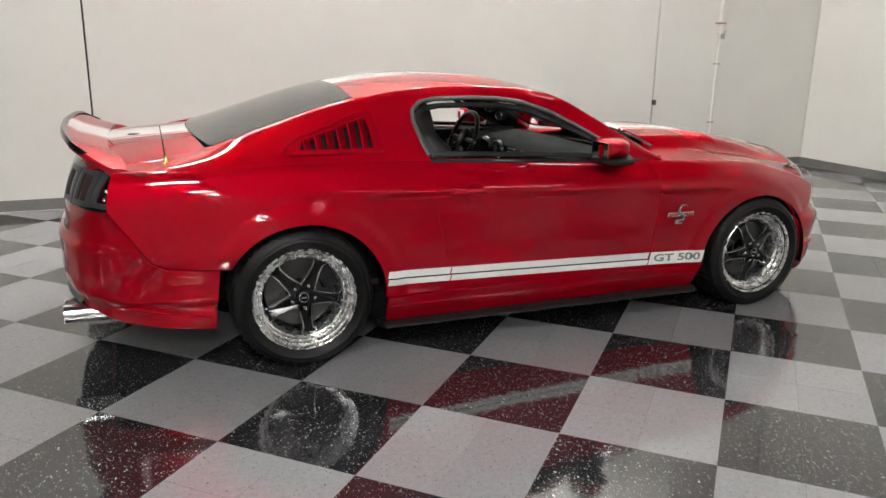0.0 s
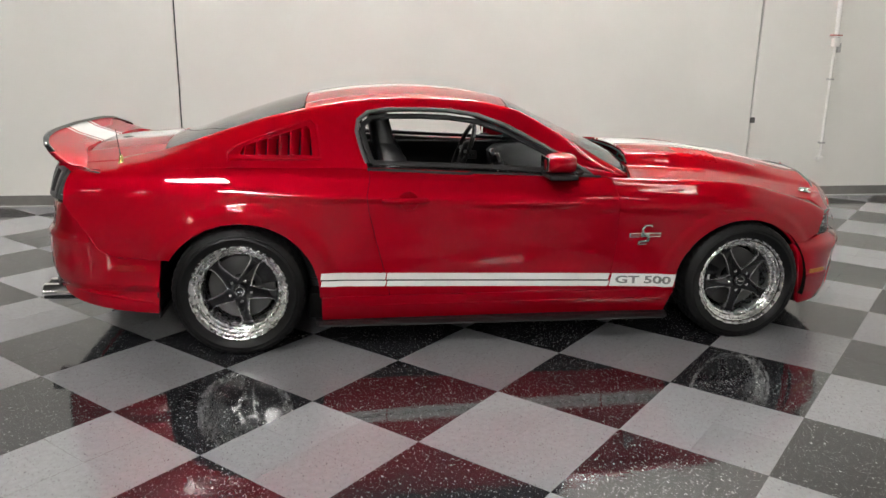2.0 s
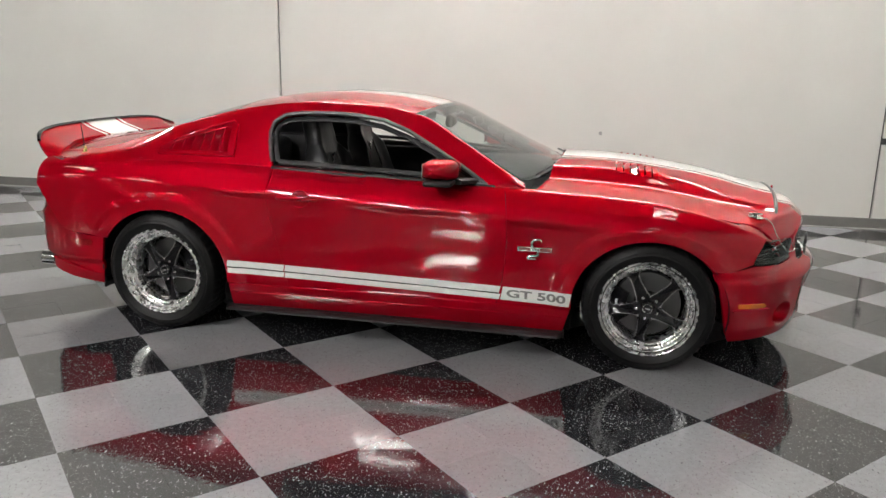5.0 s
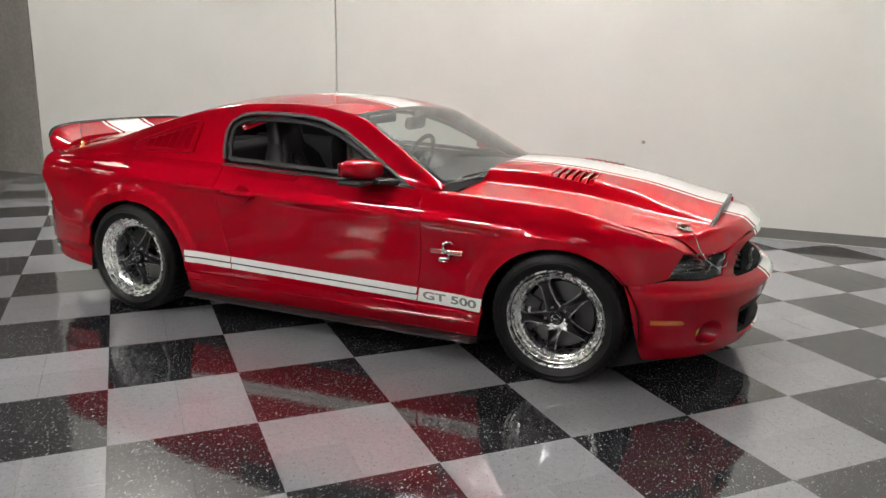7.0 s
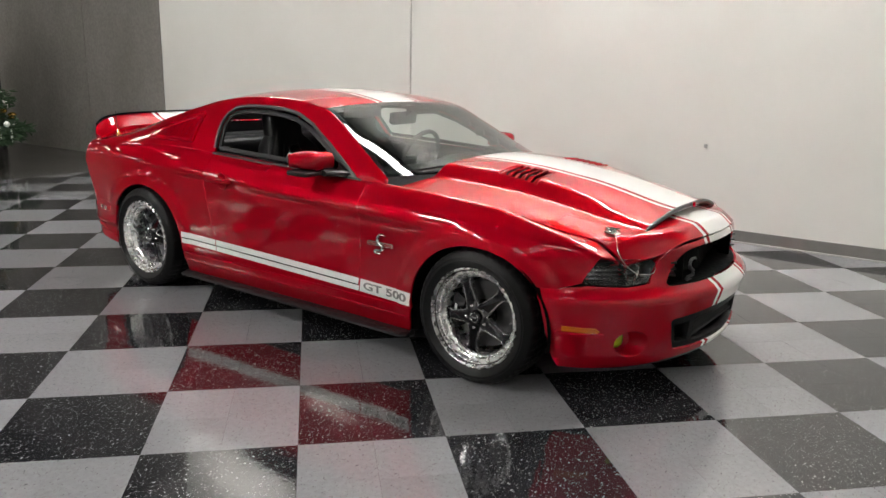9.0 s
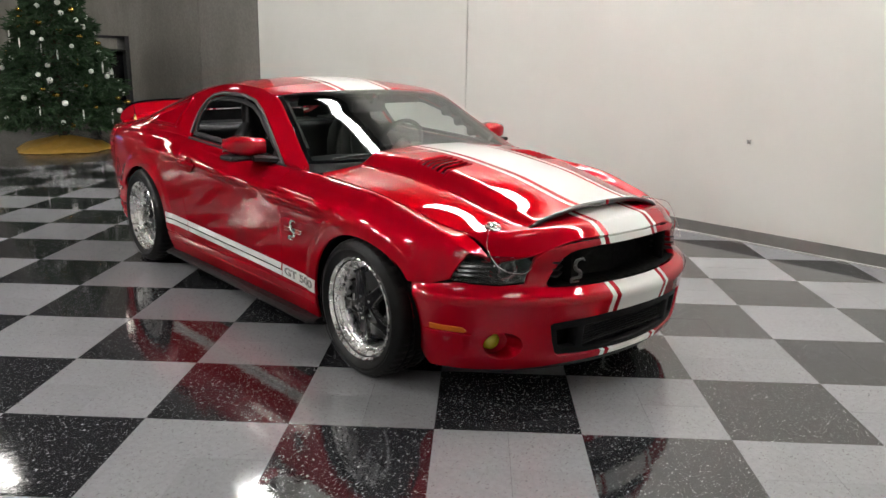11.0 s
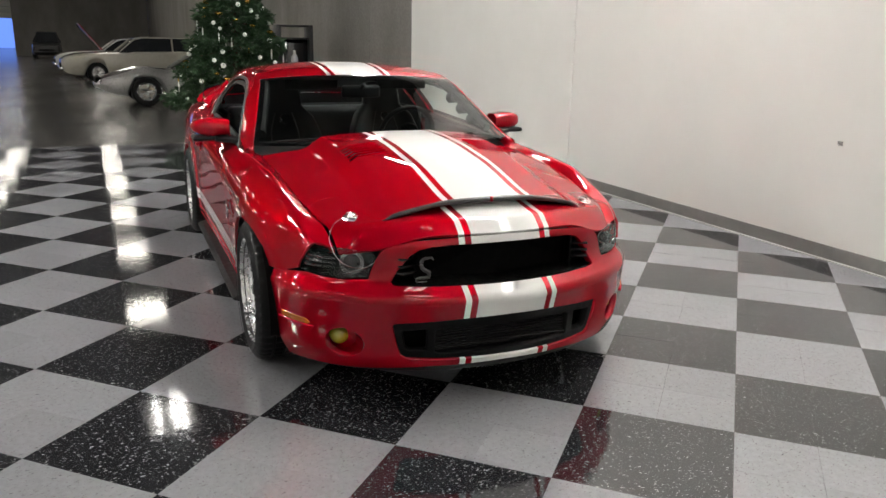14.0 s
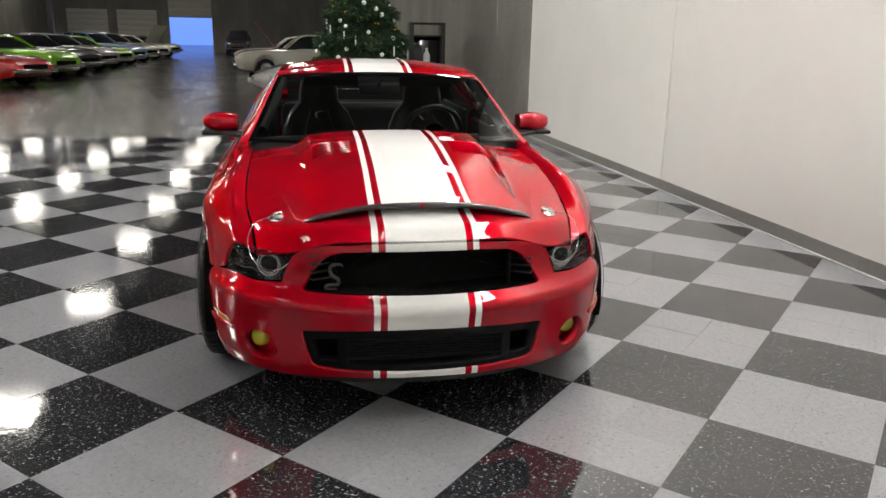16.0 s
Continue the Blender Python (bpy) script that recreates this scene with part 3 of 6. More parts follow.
def house_side(x, z):
    """Side of the greenhouse at (x, z)."""
    bw, bz = belt(x)
    rw, rz = RAIL_W(x), RAIL_Z(x)
    t = (z - bz) / max(0.02, rz - bz)
    return Vector((x, -(bw + (rw - bw) * t + 0.018 * math.sin(math.pi * min(1, max(0, t)))), z))


# ---- car: body panels ----
def striped_paint():
    """Red paint with the white stripes of the centre line."""
    n = Nodes("striped_paint")
    c = n.add("ShaderNodeTexCoord")
    sep = n.add("ShaderNodeSeparateXYZ")
    n.link(c.outputs["Object"], sep.inputs[0])
    a = n.add("ShaderNodeMath", operation="ABSOLUTE")
    n.link(sep.outputs["Y"], a.inputs[0])

    def below(v):
        m = n.add("ShaderNodeMath", operation="LESS_THAN")
        n.link(a.outputs[0], m.inputs[0])
        m.inputs[1].default_value = v
        return m.outputs[0]
    mid, out, rim = below(0.158), below(0.185), below(0.21)
    gap = n.add("ShaderNodeMath", operation="SUBTRACT")
    n.link(rim, gap.inputs[0])
    n.link(out, gap.inputs[1])
    mask = n.add("ShaderNodeMath", operation="ADD")
    n.link(gap.outputs[0], mask.inputs[0])
    n.link(mid, mask.inputs[1])
    g = n.noise(900, 2)
    red = n.ramp(g, [(0.35, RED_DARK), (0.65, RED_COLOR)])
    n.set(Base_Color=n.mix(mask.outputs[0], red, (0.86, 0.85, 0.83)), Roughness=0.52, Specular_IOR_Level=0.0, Specular_Tint=(0.8, 0.01, 0.02), Coat_Weight=1.0, Coat_IOR=1.44, Coat_Roughness=0.0)
    inv = n.add("ShaderNodeMath", operation="MULTIPLY_ADD")
    n.link(mask.outputs[0], inv.inputs[0])
    inv.inputs[1].default_value = -0.55
    inv.inputs[2].default_value = 0.55
    n.set(Metallic=inv.outputs[0])
    return n.mat


RED_COLOR = (0.4, 0.0006, 0.011)
RED_DARK = tuple(c * 0.86 for c in RED_COLOR)
STRIPED = striped_paint()

car = thing("car", "candy red two-door coupe with white racing stripes, parked", "car", CAR)
DOOR_F = [(-0.755, 0.3), (-0.723, 0.444), (-0.708, 0.628), (-0.712, 0.778)]
DOOR_R = [(-1.93, 0.3), (-1.942, 0.373), (-1.975, 0.5), (-2.005, 0.62), (-2.035, 0.75), (-2.045, 0.831), (-2.03, 0.9)]
BELT_S = 6.0
SILL = 0.298

# front fender
front_arc = arc(FA[0], FA[1], FA[2], 176, 36, 30, FA[3] / FA[2])
fender = [(-0.755, SILL)] + DOOR_F[1:] + [("s", -0.735, 5.6), ("s", -0.75, 6.0), ("s", -0.74, 7.0), ("s", 0.1, 7.0), ("s", 0.45, 7.0), ("s", 0.645, 7.0), ("s", 0.61, 6.2), (0.572, 0.66), (0.54, 0.602), (0.53, 0.572), (0.44, 0.54)]
fender += [p for p in front_arc[::-1]] + [(FA[0] - FA[2] + 0.005, SILL)]
panel("front_fender", [side_loop(fender)], side, RED, car, mirror=True, res=0.02, edge=0.012, gap=0.0032)

# door
door_poly = [(-1.93, SILL)] + [(-0.755, SILL)] + DOOR_F[1:] + [("s", -0.735, 5.6), ("s", -0.75, 6.0), ("s", -2.03, 6.0)] + DOOR_R[::-1][0:-1]
doors = panel("door", [side_loop(door_poly)], side, RED, car, mirror=True, res=0.02, edge=0.012, gap=0.0032, thick=0.03)

# quarter panel
rear_arc = arc(RA[0], RA[1], RA[2], 4, 150, 30, RA[3] / RA[2])
quarter = [(-1.93, SILL)] + DOOR_R[1:] + [("s", -2.03, 6.0), ("s", -3.25, 6.0), ("s", -3.27, 7.0), ("s", -3.46, 7.0), ("s", -3.5, 6.3), (-3.525, 0.86), (-3.53, 0.8), (-3.44, 0.67), (-3.37, 0.565), (-3.3, 0.53), (-3.04, 0.515)]
quarter += [p for p in rear_arc[::-1]] + [(RA[0] + RA[2], SILL)]
panel("quarter_panel", [side_loop(quarter)], side, RED, car, mirror=True, res=0.02, edge=0.012, gap=0.0032)

# rocker with its black lower strip
rocker = [(-2.285, 0.165), (-0.4, 0.165), (-0.365, SILL), (-2.285, SILL)]
panel("rocker_panel", [side_loop(rocker)], side, RED, car, mirror=True, res=0.04, off=0.006)
groove = [(-2.27, 0.242), (-0.41, 0.242), (-0.41, 0.25), (-2.27, 0.25)]
panel("rocker_ridge", [side_loop(groove)], side, RED, car, mirror=True, res=0.04, off=0.011, gap=0.0, thick=0.008)
for sgn in (-1, 1):
    bm = bmesh.new()
    prof = [(0.86, 0.165), (0.93, 0.163), (0.955, 0.152), (0.957, 0.142), (0.93, 0.138), (0.86, 0.138)]
    xs = [-2.32, -2.3, -1.8, -1.2, -0.6, -0.42, -0.39]
    rings = []
    for k, x in enumerate(xs):
        grow = 0.0 if 0 < k < len(xs) - 1 else -0.03
        rings.append([bm.verts.new((x, sgn * (w + (grow if w > 0.9 else 0)), z)) for w, z in prof])
    for r0, r1 in zip(rings, rings[1:]):
        for k in range(len(prof)):
            bm.faces.new((r0[k], r0[(k + 1) % len(prof)], r1[(k + 1) % len(prof)], r1[k]))
    bm.faces.new(rings[0])
    bm.faces.new(rings[-1][::-1])
    bmesh.ops.recalc_face_normals(bm, faces=bm.faces[:])
    part("side_splitter", bm, BLACKPLASTIC, car, "matt black side skirt strip", smooth=False)

# white side stripes with the model lettering
def side_strip(x0, x1, z0, z1, z0b, z1b):
    return side_loop([(x0, z0), (x1, z1), (x1, z1b), (x0, z0b)])


def stripe_low(x):
    return 0.361 - (x + 2.285) * 0.0262


for x0, x1 in ((-2.288, -1.955), (-1.948, -0.741)):
    for lo, hi in ((0.0, 0.03), (0.037, 0.073)):
        poly = [(x0, stripe_low(x0) + lo), (x1, stripe_low(x1) + lo), (x1 + 0.008, stripe_low(x1) + hi), (x0 + 0.006, stripe_low(x0) + hi)]
        panel("side_stripe", [side_loop(poly)], side, WHITE, car, mirror=True, res=0.03, gap=0.0, thick=0.0, off=0.0012)
    poly = [(x0, stripe_low(x0) + 0.029), (x1, stripe_low(x1) + 0.029), (x1 + 0.004, stripe_low(x1) + 0.038), (x0 + 0.003, stripe_low(x0) + 0.038)]
    panel("stripe_line", [side_loop(poly)], side, BLACKGLOSS, car, mirror=True, res=0.03, gap=0.0, thick=0.0, off=0.0008)
poly = [(-0.733, stripe_low(-0.733)), (-0.372, stripe_low(-0.372)), (-0.36, stripe_low(-0.36) + 0.073), (-0.72, stripe_low(-0.72) + 0.073)]
panel("side_stripe", [side_loop(poly)], side, WHITE, car, mirror=True, res=0.03, gap=0.0, thick=0.0, off=0.0012)


def lettering(text, size, place, mat, name="lettering", parent=None, extrude=0.0006, width=None):
    cu = bpy.data.curves.new(name, "FONT")
    cu.body, cu.size, cu.extrude, cu.offset, cu.align_x, cu.align_y = text, size, extrude, size * 0.028, "CENTER", "CENTER"
    tmp = bpy.data.objects.new(name, cu)
    scene.collection.objects.link(tmp)
    me = bpy.data.meshes.new_from_object(tmp.evaluated_get(bpy.context.evaluated_depsgraph_get()))
    bpy.data.objects.remove(tmp)
    bpy.data.curves.remove(cu)
    if width:
        xs = [v.co.x for v in me.vertices]
        me.transform(Matrix.Diagonal((width / (max(xs) - min(xs)), 1, 1, 1)))
    me.name = name
    me.materials.append(mat)
    ob = new(name, me)
    if parent is not None:
        ob.parent = parent
    ob.matrix_basis = place
    return ob


for sgn in (-1, 1):
    zc = stripe_low(-0.545) + 0.0365
    w = -side(-0.53, s_of(-0.53, zc) * SCALE_S).y + 0.0035
    word = lettering("GT 500", 0.058, Matrix(), LETTERGREY, parent=car, width=0.31)
    word["label"] = "grey lettering GT 500"
    for v in word.data.vertices:
        x = -0.545 - sgn * v.co.x
        z = zc + v.co.y - (x + 0.545) * 0.0262
        y = -side(x, s_of(x, z) * SCALE_S).y + 0.003 + v.co.z
        v.co = (x, sgn * y, z)

# hood
def hood(a, b):
    return Vector((a, b, hood_z(a, b, False)))


def hood_raised(a, b):
    return Vector((a, b, hood_z(a, b, True)))


def hood_edge(w):
    """The hood's front edge in plan."""
    return NOSE_START + 0.578 * math.sqrt(max(0, 1 - (w / 0.85) ** 2))


half = []
for k in range(25):
    w = 0.66 * k / 24
    x = hood_edge(w)
    half.append((x, w))
edge_pts = [(x, EDGE_W(x) - 0.008) for x in np.linspace(0.62, -0.56, 24)]
back = [(-0.585 + 0.1 * (1 - (w / 0.74) ** 2), w) for w in np.linspace(0.735, 0, 12)]
outer = half + [p for p in edge_pts if p[0] < half[-1][0] - 0.01] + back
loop = outer + [(x, -w) for x, w in outer[::-1] if w > 1e-6]
rear_loop_half = [(lip(w), w) for w in np.linspace(0, 0.462, 16)] + [(0.64, 0.475), (0.6, 0.5)]
# the raised part and the low nose part share the hood
front_half = half + [p for p in edge_pts if 0.32 < p[0] < half[-1][0] - 0.01] + [(0.3, EDGE_W(0.3) - 0.008), (0.3, 0.56), (0.5, 0.52), (0.6, 0.5), (0.64, 0.475)] + [(lip(w) - 0.16 * (1 - (w / 0.475) ** 4), w) for w in np.linspace(0.462, 0, 16)]
front_loop = front_half + [(x, -w) for x, w in front_half[::-1] if w > 1e-6]
hood_ob = panel("hood", [front_loop], hood, STRIPED, car, "red hood with white stripes and a raised scoop", res=0.025, gap=0.004)
back_half = rear_loop_half + [(0.5, 0.52), (0.3, 0.56), (0.3, EDGE_W(0.3) - 0.008)] + [p for p in edge_pts if p[0] < 0.28] + back
back_loop = back_half + [(x, -w) for x, w in back_half[::-1] if w > 1e-6]
vents = []
for sgn in (-1, 1):
    vents.append([(0.06, sgn * 0.25), (0.06, sgn * 0.43), (-0.18, sgn * 0.43), (-0.18, sgn * 0.25)])
raised = panel("hood_bulge", [back_loop] + vents, hood_raised, STRIPED, hood_ob, res=0.022, gap=0.0)
for sgn in (-1, 1):
    for k in range(6):
        x = 0.052 - 0.0395 * k
        bm = bmesh.new()
        rows = []
        for w in np.linspace(0.243, 0.437, 5):
            z = hood_z(x, w, True)
            rows.append([bm.verts.new((x + dx, sgn * w, z + dz)) for dx, dz in ((0.006, 0.001), (0.003, 0.005), (-0.026, -0.004), (-0.026, -0.01), (0.004, -0.006))])
        for r0, r1 in zip(rows, rows[1:]):
            for j in range(5):
                bm.faces.new((r0[j], r0[(j + 1) % 5], r1[(j + 1) % 5], r1[j]))
        bm.faces.new(rows[0])
        bm.faces.new(rows[-1][::-1])
        bmesh.ops.recalc_face_normals(bm, faces=bm.faces[:])
        part("louver_slat", bm, RED, hood_ob, smooth=False)
    part("vent_tray", box(-0.19, 0.07, min(sgn * 0.245, sgn * 0.435), max(sgn * 0.245, sgn * 0.435), 0.895, 0.9), BLACKPLASTIC, hood_ob)

# carbon lip of the scoop and the dark mouth below it
bm = bmesh.new()
rings = []
for w in np.linspace(-0.475, 0.475, 41):
    taper = min(1.0, (0.478 - abs(w)) / 0.06)
    zt = hood_z(lip(w) - 0.01, w, True)
    zb = hood_z(lip(w), w, False)
    x = lip(w)
    r = 0.005 + 0.0085 * taper
    rings.append([bm.verts.new((x + 0.012 + r * 0.8 * math.cos(t), w, zt - 0.008 + r * math.sin(t) * 0.85)) for t in (2 * math.pi * k / 10 for k in range(10))])
for r0, r1 in zip(rings, rings[1:]):
    for k in range(10):
        bm.faces.new((r0[k], r0[(k + 1) % 10], r1[(k + 1) % 10], r1[k]))
bm.faces.new(rings[0])
bm.faces.new(rings[-1][::-1])
bmesh.ops.recalc_face_normals(bm, faces=bm.faces[:])
part("scoop_lip", bm, CARBON, hood_ob, "black carbon fibre scoop lip")
bm = bmesh.new()
rows = []
for w in np.linspace(-0.46, 0.46, 25):
    x = lip(w) - 0.05 * (1 - (w / 0.46) ** 4)
    rows.append([bm.verts.new((x, w, hood_z(x, w, False) - 0.004)), bm.verts.new((x, w, hood_z(x, w, True) - 0.002))])
for r0, r1 in zip(rows, rows[1:]):
    bm.faces.new((r0[0], r1[0], r1[1], r0[1]))
part("scoop_mouth", bm, BLACKPLASTIC, hood_ob)
bm = box(-0.006, 0.006, -0.005, 0.005, -0.012, 0.012, 0.003)
bm.transform(pose(lip(0) + 0.03, 0, hood_z(lip(0) - 0.01, 0, True) - 0.006))
part("scoop_badge", bm, RED, hood_ob)

# nose fascia with grille, lower mouth and fog lamp holes
top_half = [(0.0, 0.738), (0.2, 0.735), (0.38, 0.722), (0.47, 0.702), (0.515, 0.668), (0.53, 0.64), (0.56, 0.562), (0.66, 0.553), (0.785, 0.56)]
grille_half = [(0.0, 0.708), (0.21, 0.706), (0.32, 0.698), (0.365, 0.686), (0.4, 0.662), (0.44, 0.61), (0.478, 0.558), (0.476, 0.547), (0.46, 0.543), (0.3, 0.541), (0.0, 0.541)]
mouth_half = [(0.0, 0.412), (0.2, 0.408), (0.4, 0.395), (0.476, 0.389), (0.487, 0.38), (0.47, 0.3), (0.452, 0.245), (0.432, 0.23), (0.3, 0.222), (0.1, 0.219), (0.0, 0.219)]


def nose_u(a, b):
    return nose(a / 1.1, b)


tophalf_q = [(nose_q(w, z) * 1.1, z) for w, z in top_half]
side_q = [(nose_q_at_x(0.335, 0.53) * 1.1, 0.532), (nose_q_at_x(0.37, 0.45) * 1.1, 0.45), (nose_q_at_x(0.4, 0.32) * 1.1, 0.32), (nose_q_at_x(0.425, 0.2) * 1.1, 0.2), (nose_q_at_x(0.44, 0.165) * 1.1, 0.165), (0.6, 0.172), (0.3, 0.19), (0.0, 0.197)]
half_loop = tophalf_q + side_q
loop = half_loop[:-1] + [half_loop[-1]] + [(-q, z) for q, z in half_loop[::-1] if abs(q) > 1e-6]
fog = {}
for sgn in (-1, 1):
    ring = arc(0.0, 0.0, 1.0, 0, 345, 23)
    fog[sgn] = [((nose_q(0.658, 0.29) + 0.072 * a) * 1.1 * sgn, 0.29 + 0.064 * b) for a, b in ring]
holes = []
for half_poly in (grille_half, mouth_half):
    whole = both(half_poly[:-1] + [half_poly[-1]])
    holes.append([(nose_q(w, z) * 1.1, z) for w, z in dense(whole, 0.02)])
bumper = panel("front_bumper", [loop] + holes + [fog[-1], fog[1]], nose_u, STRIPED, car, "red front bumper with white stripes", res=0.025, gap=0.0015, thick=0.03, eps=0.008)


def recess(name, w_z, depth, mat, parent, inset_z=0.0):
    """Walls and floor of an opening in the nose."""
    pts = dense(both(w_z[:-1] + [w_z[-1]]), 0.03)
    bm = bmesh.new()
    a = [bm.verts.new(nose(nose_q(w, z), z) + Vector((-0.012, 0, 0))) for w, z in pts]
    b = [bm.verts.new(nose(nose_q(w, z), z) + Vector((-depth, -0.03 * (1 if w > 0 else -1), 0))) for w, z in pts]
    n = len(pts)
    for i in range(n):
        bm.faces.new((a[i], a[(i + 1) % n], b[(i + 1) % n], b[i]))
    bm.faces.new(b)
    return part(name, bm, mat, parent, smooth=False)


recess("grille_opening", grille_half, 0.13, DARKBODY, bumper)
recess("lower_opening", mouth_half, 0.1, DARKBODY, bumper)
# a black frame in the lower mouth, open to the cooler and to a duct at each side
def mouth_loop(poly):
    return [(nose_q(w, z) * 1.1, z) for w, z in dense(poly, 0.02)]


cool_hole = both([(0.0, 0.366), (0.3, 0.361), (0.318, 0.352), (0.316, 0.256), (0.3, 0.247), (0.0, 0.246)])
duct = [(0.352, 0.358), (0.452, 0.349), (0.436, 0.272), (0.422, 0.262), (0.352, 0.262)]
ducts = [mouth_loop([(sgn * w, z) for w, z in duct][::sgn]) for sgn in (-1, 1)]
panel("mouth_frame", [mouth_loop(both(mouth_half)), mouth_loop(cool_hole)] + ducts, nose_u, MOUTHBLACK, bumper, "satin black frame in the lower opening", res=0.025, gap=0.002, thick=0.035, off=-0.012, eps=0.008)
COOLER = simple("cooler_fins", (0.014, 0.014, 0.015), 0.5, 0.3, Specular_IOR_Level=0.2)
cooler = part("oil_cooler", box(0.8, 0.846, -0.325, 0.325, 0.236, 0.372, 0.004), COOLER, bumper, "dark finned cooler")
for k in range(10):
    part("cooler_fin", box(0.845, 0.858, -0.315, 0.315, 0.249 + 0.012 * k, 0.2555 + 0.012 * k, 0.0015, 1), COOLER, cooler, smooth=False)
part("cooler_bar", box(0.85, 0.866, -0.315, 0.315, 0.262, 0.272, 0.003, 1), BLACKPLASTIC, cooler, smooth=False)
for sgn in (-1, 1):
    for k in range(3):
        bm = box(-0.03, 0.03, -0.05, 0.05, -0.004, 0.004, 0.003)
        bm.transform(pose(0.77, sgn * 0.405, 0.585 + 0.03 * k, 0, 0, -28 * sgn))
        part("grille_bar", bm, BLACKPLASTIC, bumper)
    bm = box(-0.05, 0.02, -0.006, 0.006, -0.07, 0.075, 0.004)
    bm.transform(pose(0.80, sgn * 0.35, 0.615, 0, 0, -10 * sgn))
    part("grille_post", bm, DARKBODY, bumper)

# chin splitter
bm = bmesh.new()
rows = []
for q in np.linspace(-0.84, 0.84, 45):
    p = nose(q, 0.168)
    n = Vector((p.x - 0.3, p.y * 0.6, 0)).normalized()
    rows.append([bm.verts.new(p + n * dx + Vector((0, 0, dz))) for dx, dz in ((-0.14, 0.02), (-0.03, 0.02), (-0.02, 0.0), (-0.025, -0.012), (-0.14, -0.012))])
for r0, r1 in zip(rows, rows[1:]):
    for k in range(5):
        bm.faces.new((r0[k], r0[(k + 1) % 5], r1[(k + 1) % 5], r1[k]))
bmesh.ops.recalc_face_normals(bm, faces=bm.faces[:])
part("chin_splitter", bm, BLACKPLASTIC, bumper)

# roof, pillars and glass
def crown(a, b):
    return house_w(a, b)


roof_half = [(-1.235 - 0.045 * (w / 0.62) ** 2, w) for w in np.linspace(0, 0.615, 10)] + [(x, RAIL_W(x)) for x in np.linspace(-1.32, -2.3, 14)] + [(-2.36 + 0.03 * (1 - (w / 0.6) ** 2) * 0 - 0.0, w) for w in np.linspace(0.6, 0, 8)]
roof_loop = roof_half + [(x, -w) for x, w in roof_half[::-1] if w > 1e-6]
panel("roof", [roof_loop], crown, STRIPED, car, "red roof with white stripes", res=0.035, gap=0.002)
ws_half = [(-1.232 - 0.045 * (w / 0.62) ** 2, w) for w in np.linspace(0, 0.61, 9)] + [(x, RAIL_W(x) - 0.014) for x in np.linspace(-1.26, -0.66, 12)] + [(-0.64 + 0.2 * (1 - (w / 0.75) ** 2), w) for w in np.linspace(0.735, 0, 10)]
ws_loop = ws_half + [(x, -w) for x, w in ws_half[::-1] if w > 1e-6]
screen = panel("windshield", [ws_loop], crown, WINDSHIELD, car, "clear windshield with a dark edge band", res=0.05, gap=0.003, thick=0.0)
screen.visible_shadow = False


def band(outer, amount, name, mat, parent, off):
    o = dense(outer, 0.03)
    i = inset(o, amount)
    panel(name, [o, i], crown, mat, parent, res=0.02, gap=0.0005, thick=0.0, off=off)


band(ws_loop, 0.028, "black_band", BLACKGLOSS, screen, -0.003)
bg_half = [(-2.364, w) for w in np.linspace(0, 0.56, 8)] + [(x, RAIL_W(x) - 0.035) for x in np.linspace(-2.4, -3.06, 12)] + [(-3.075 - 0.06 * (1 - (w / 0.66) ** 2), w) for w in np.linspace(0.62, 0, 8)]
bg_loop = bg_half + [(x, -w) for x, w in bg_half[::-1] if w > 1e-6]
rear_glass = panel("back_glass", [bg_loop], crown, BACKGLASS, car, "dark tinted back window", res=0.05, gap=0.003, thick=0.0)
rear_glass.visible_shadow = False
band(bg_loop, 0.03, "black_band", BLACKGLOSS, rear_glass, -0.003)

# side frames: A-pillar, roof rail and the broad rear pillar with its louver opening
def house_u(a, b):
    return house(a, b / 0.4)


WIN = [(-2.035, 0.962), (-2.07, 1.05), (-2.095, 1.14), (-2.085, 1.195), (-2.03, 1.235), (-1.93, 1.25), (-1.75, 1.252), (-1.6, 1.246), (-1.45, 1.226), (-1.29, 1.172), (-1.11, 1.078), (-0.956, 0.992), (-0.83, 0.915)]
outer = [(-3.27, 0.0)] + [(x, 0.0) for x in np.linspace(-3.2, -0.64, 40)] + [(x, 0.4 + 0.4 * ((0.034 if x < -2.36 else 0.013) / RAIL_W(x) if (x < -2.36 or x > -1.27) else 0.0)) for x in np.concatenate((np.linspace(-0.64, -1.26, 14), np.linspace(-1.275, -2.355, 20), np.linspace(-2.37, -3.06, 14), np.linspace(-3.1, -3.27, 3)))]
LOUV = [(-2.735, 1.006), (-2.278, 1.008), (-2.283, 1.06), (-2.3, 1.165), (-2.33, 1.188), (-2.4, 1.17), (-2.6, 1.102), (-2.705, 1.062), (-2.74, 1.035)]


def hb_free(x, z):
    return (z - Z6(x)) / (RAIL_Z(x) - Z6(x)) * 0.4


win_hole = [(x, max(0.0035, hb_free(x, z))) for x, z in dense(WIN, 0.03)]
louv_hole = [(x, hb_free(x, z)) for x, z in dense([(-2.69, 1.018), (-2.31, 1.018), (-2.325, 1.155), (-2.345, 1.165), (-2.665, 1.07)], 0.03)]
frames = panel("side_frame", [outer, [(x, z) for x, z in win_hole], louv_hole], house_u, RED, car, mirror=True, res=0.03, gap=0.001, thick=0.03)
panel("frame_liner", [outer, win_hole, louv_hole], house_u, INTERIOR, car, mirror=True, res=0.06, gap=0.006, thick=0.0, off=-0.028)
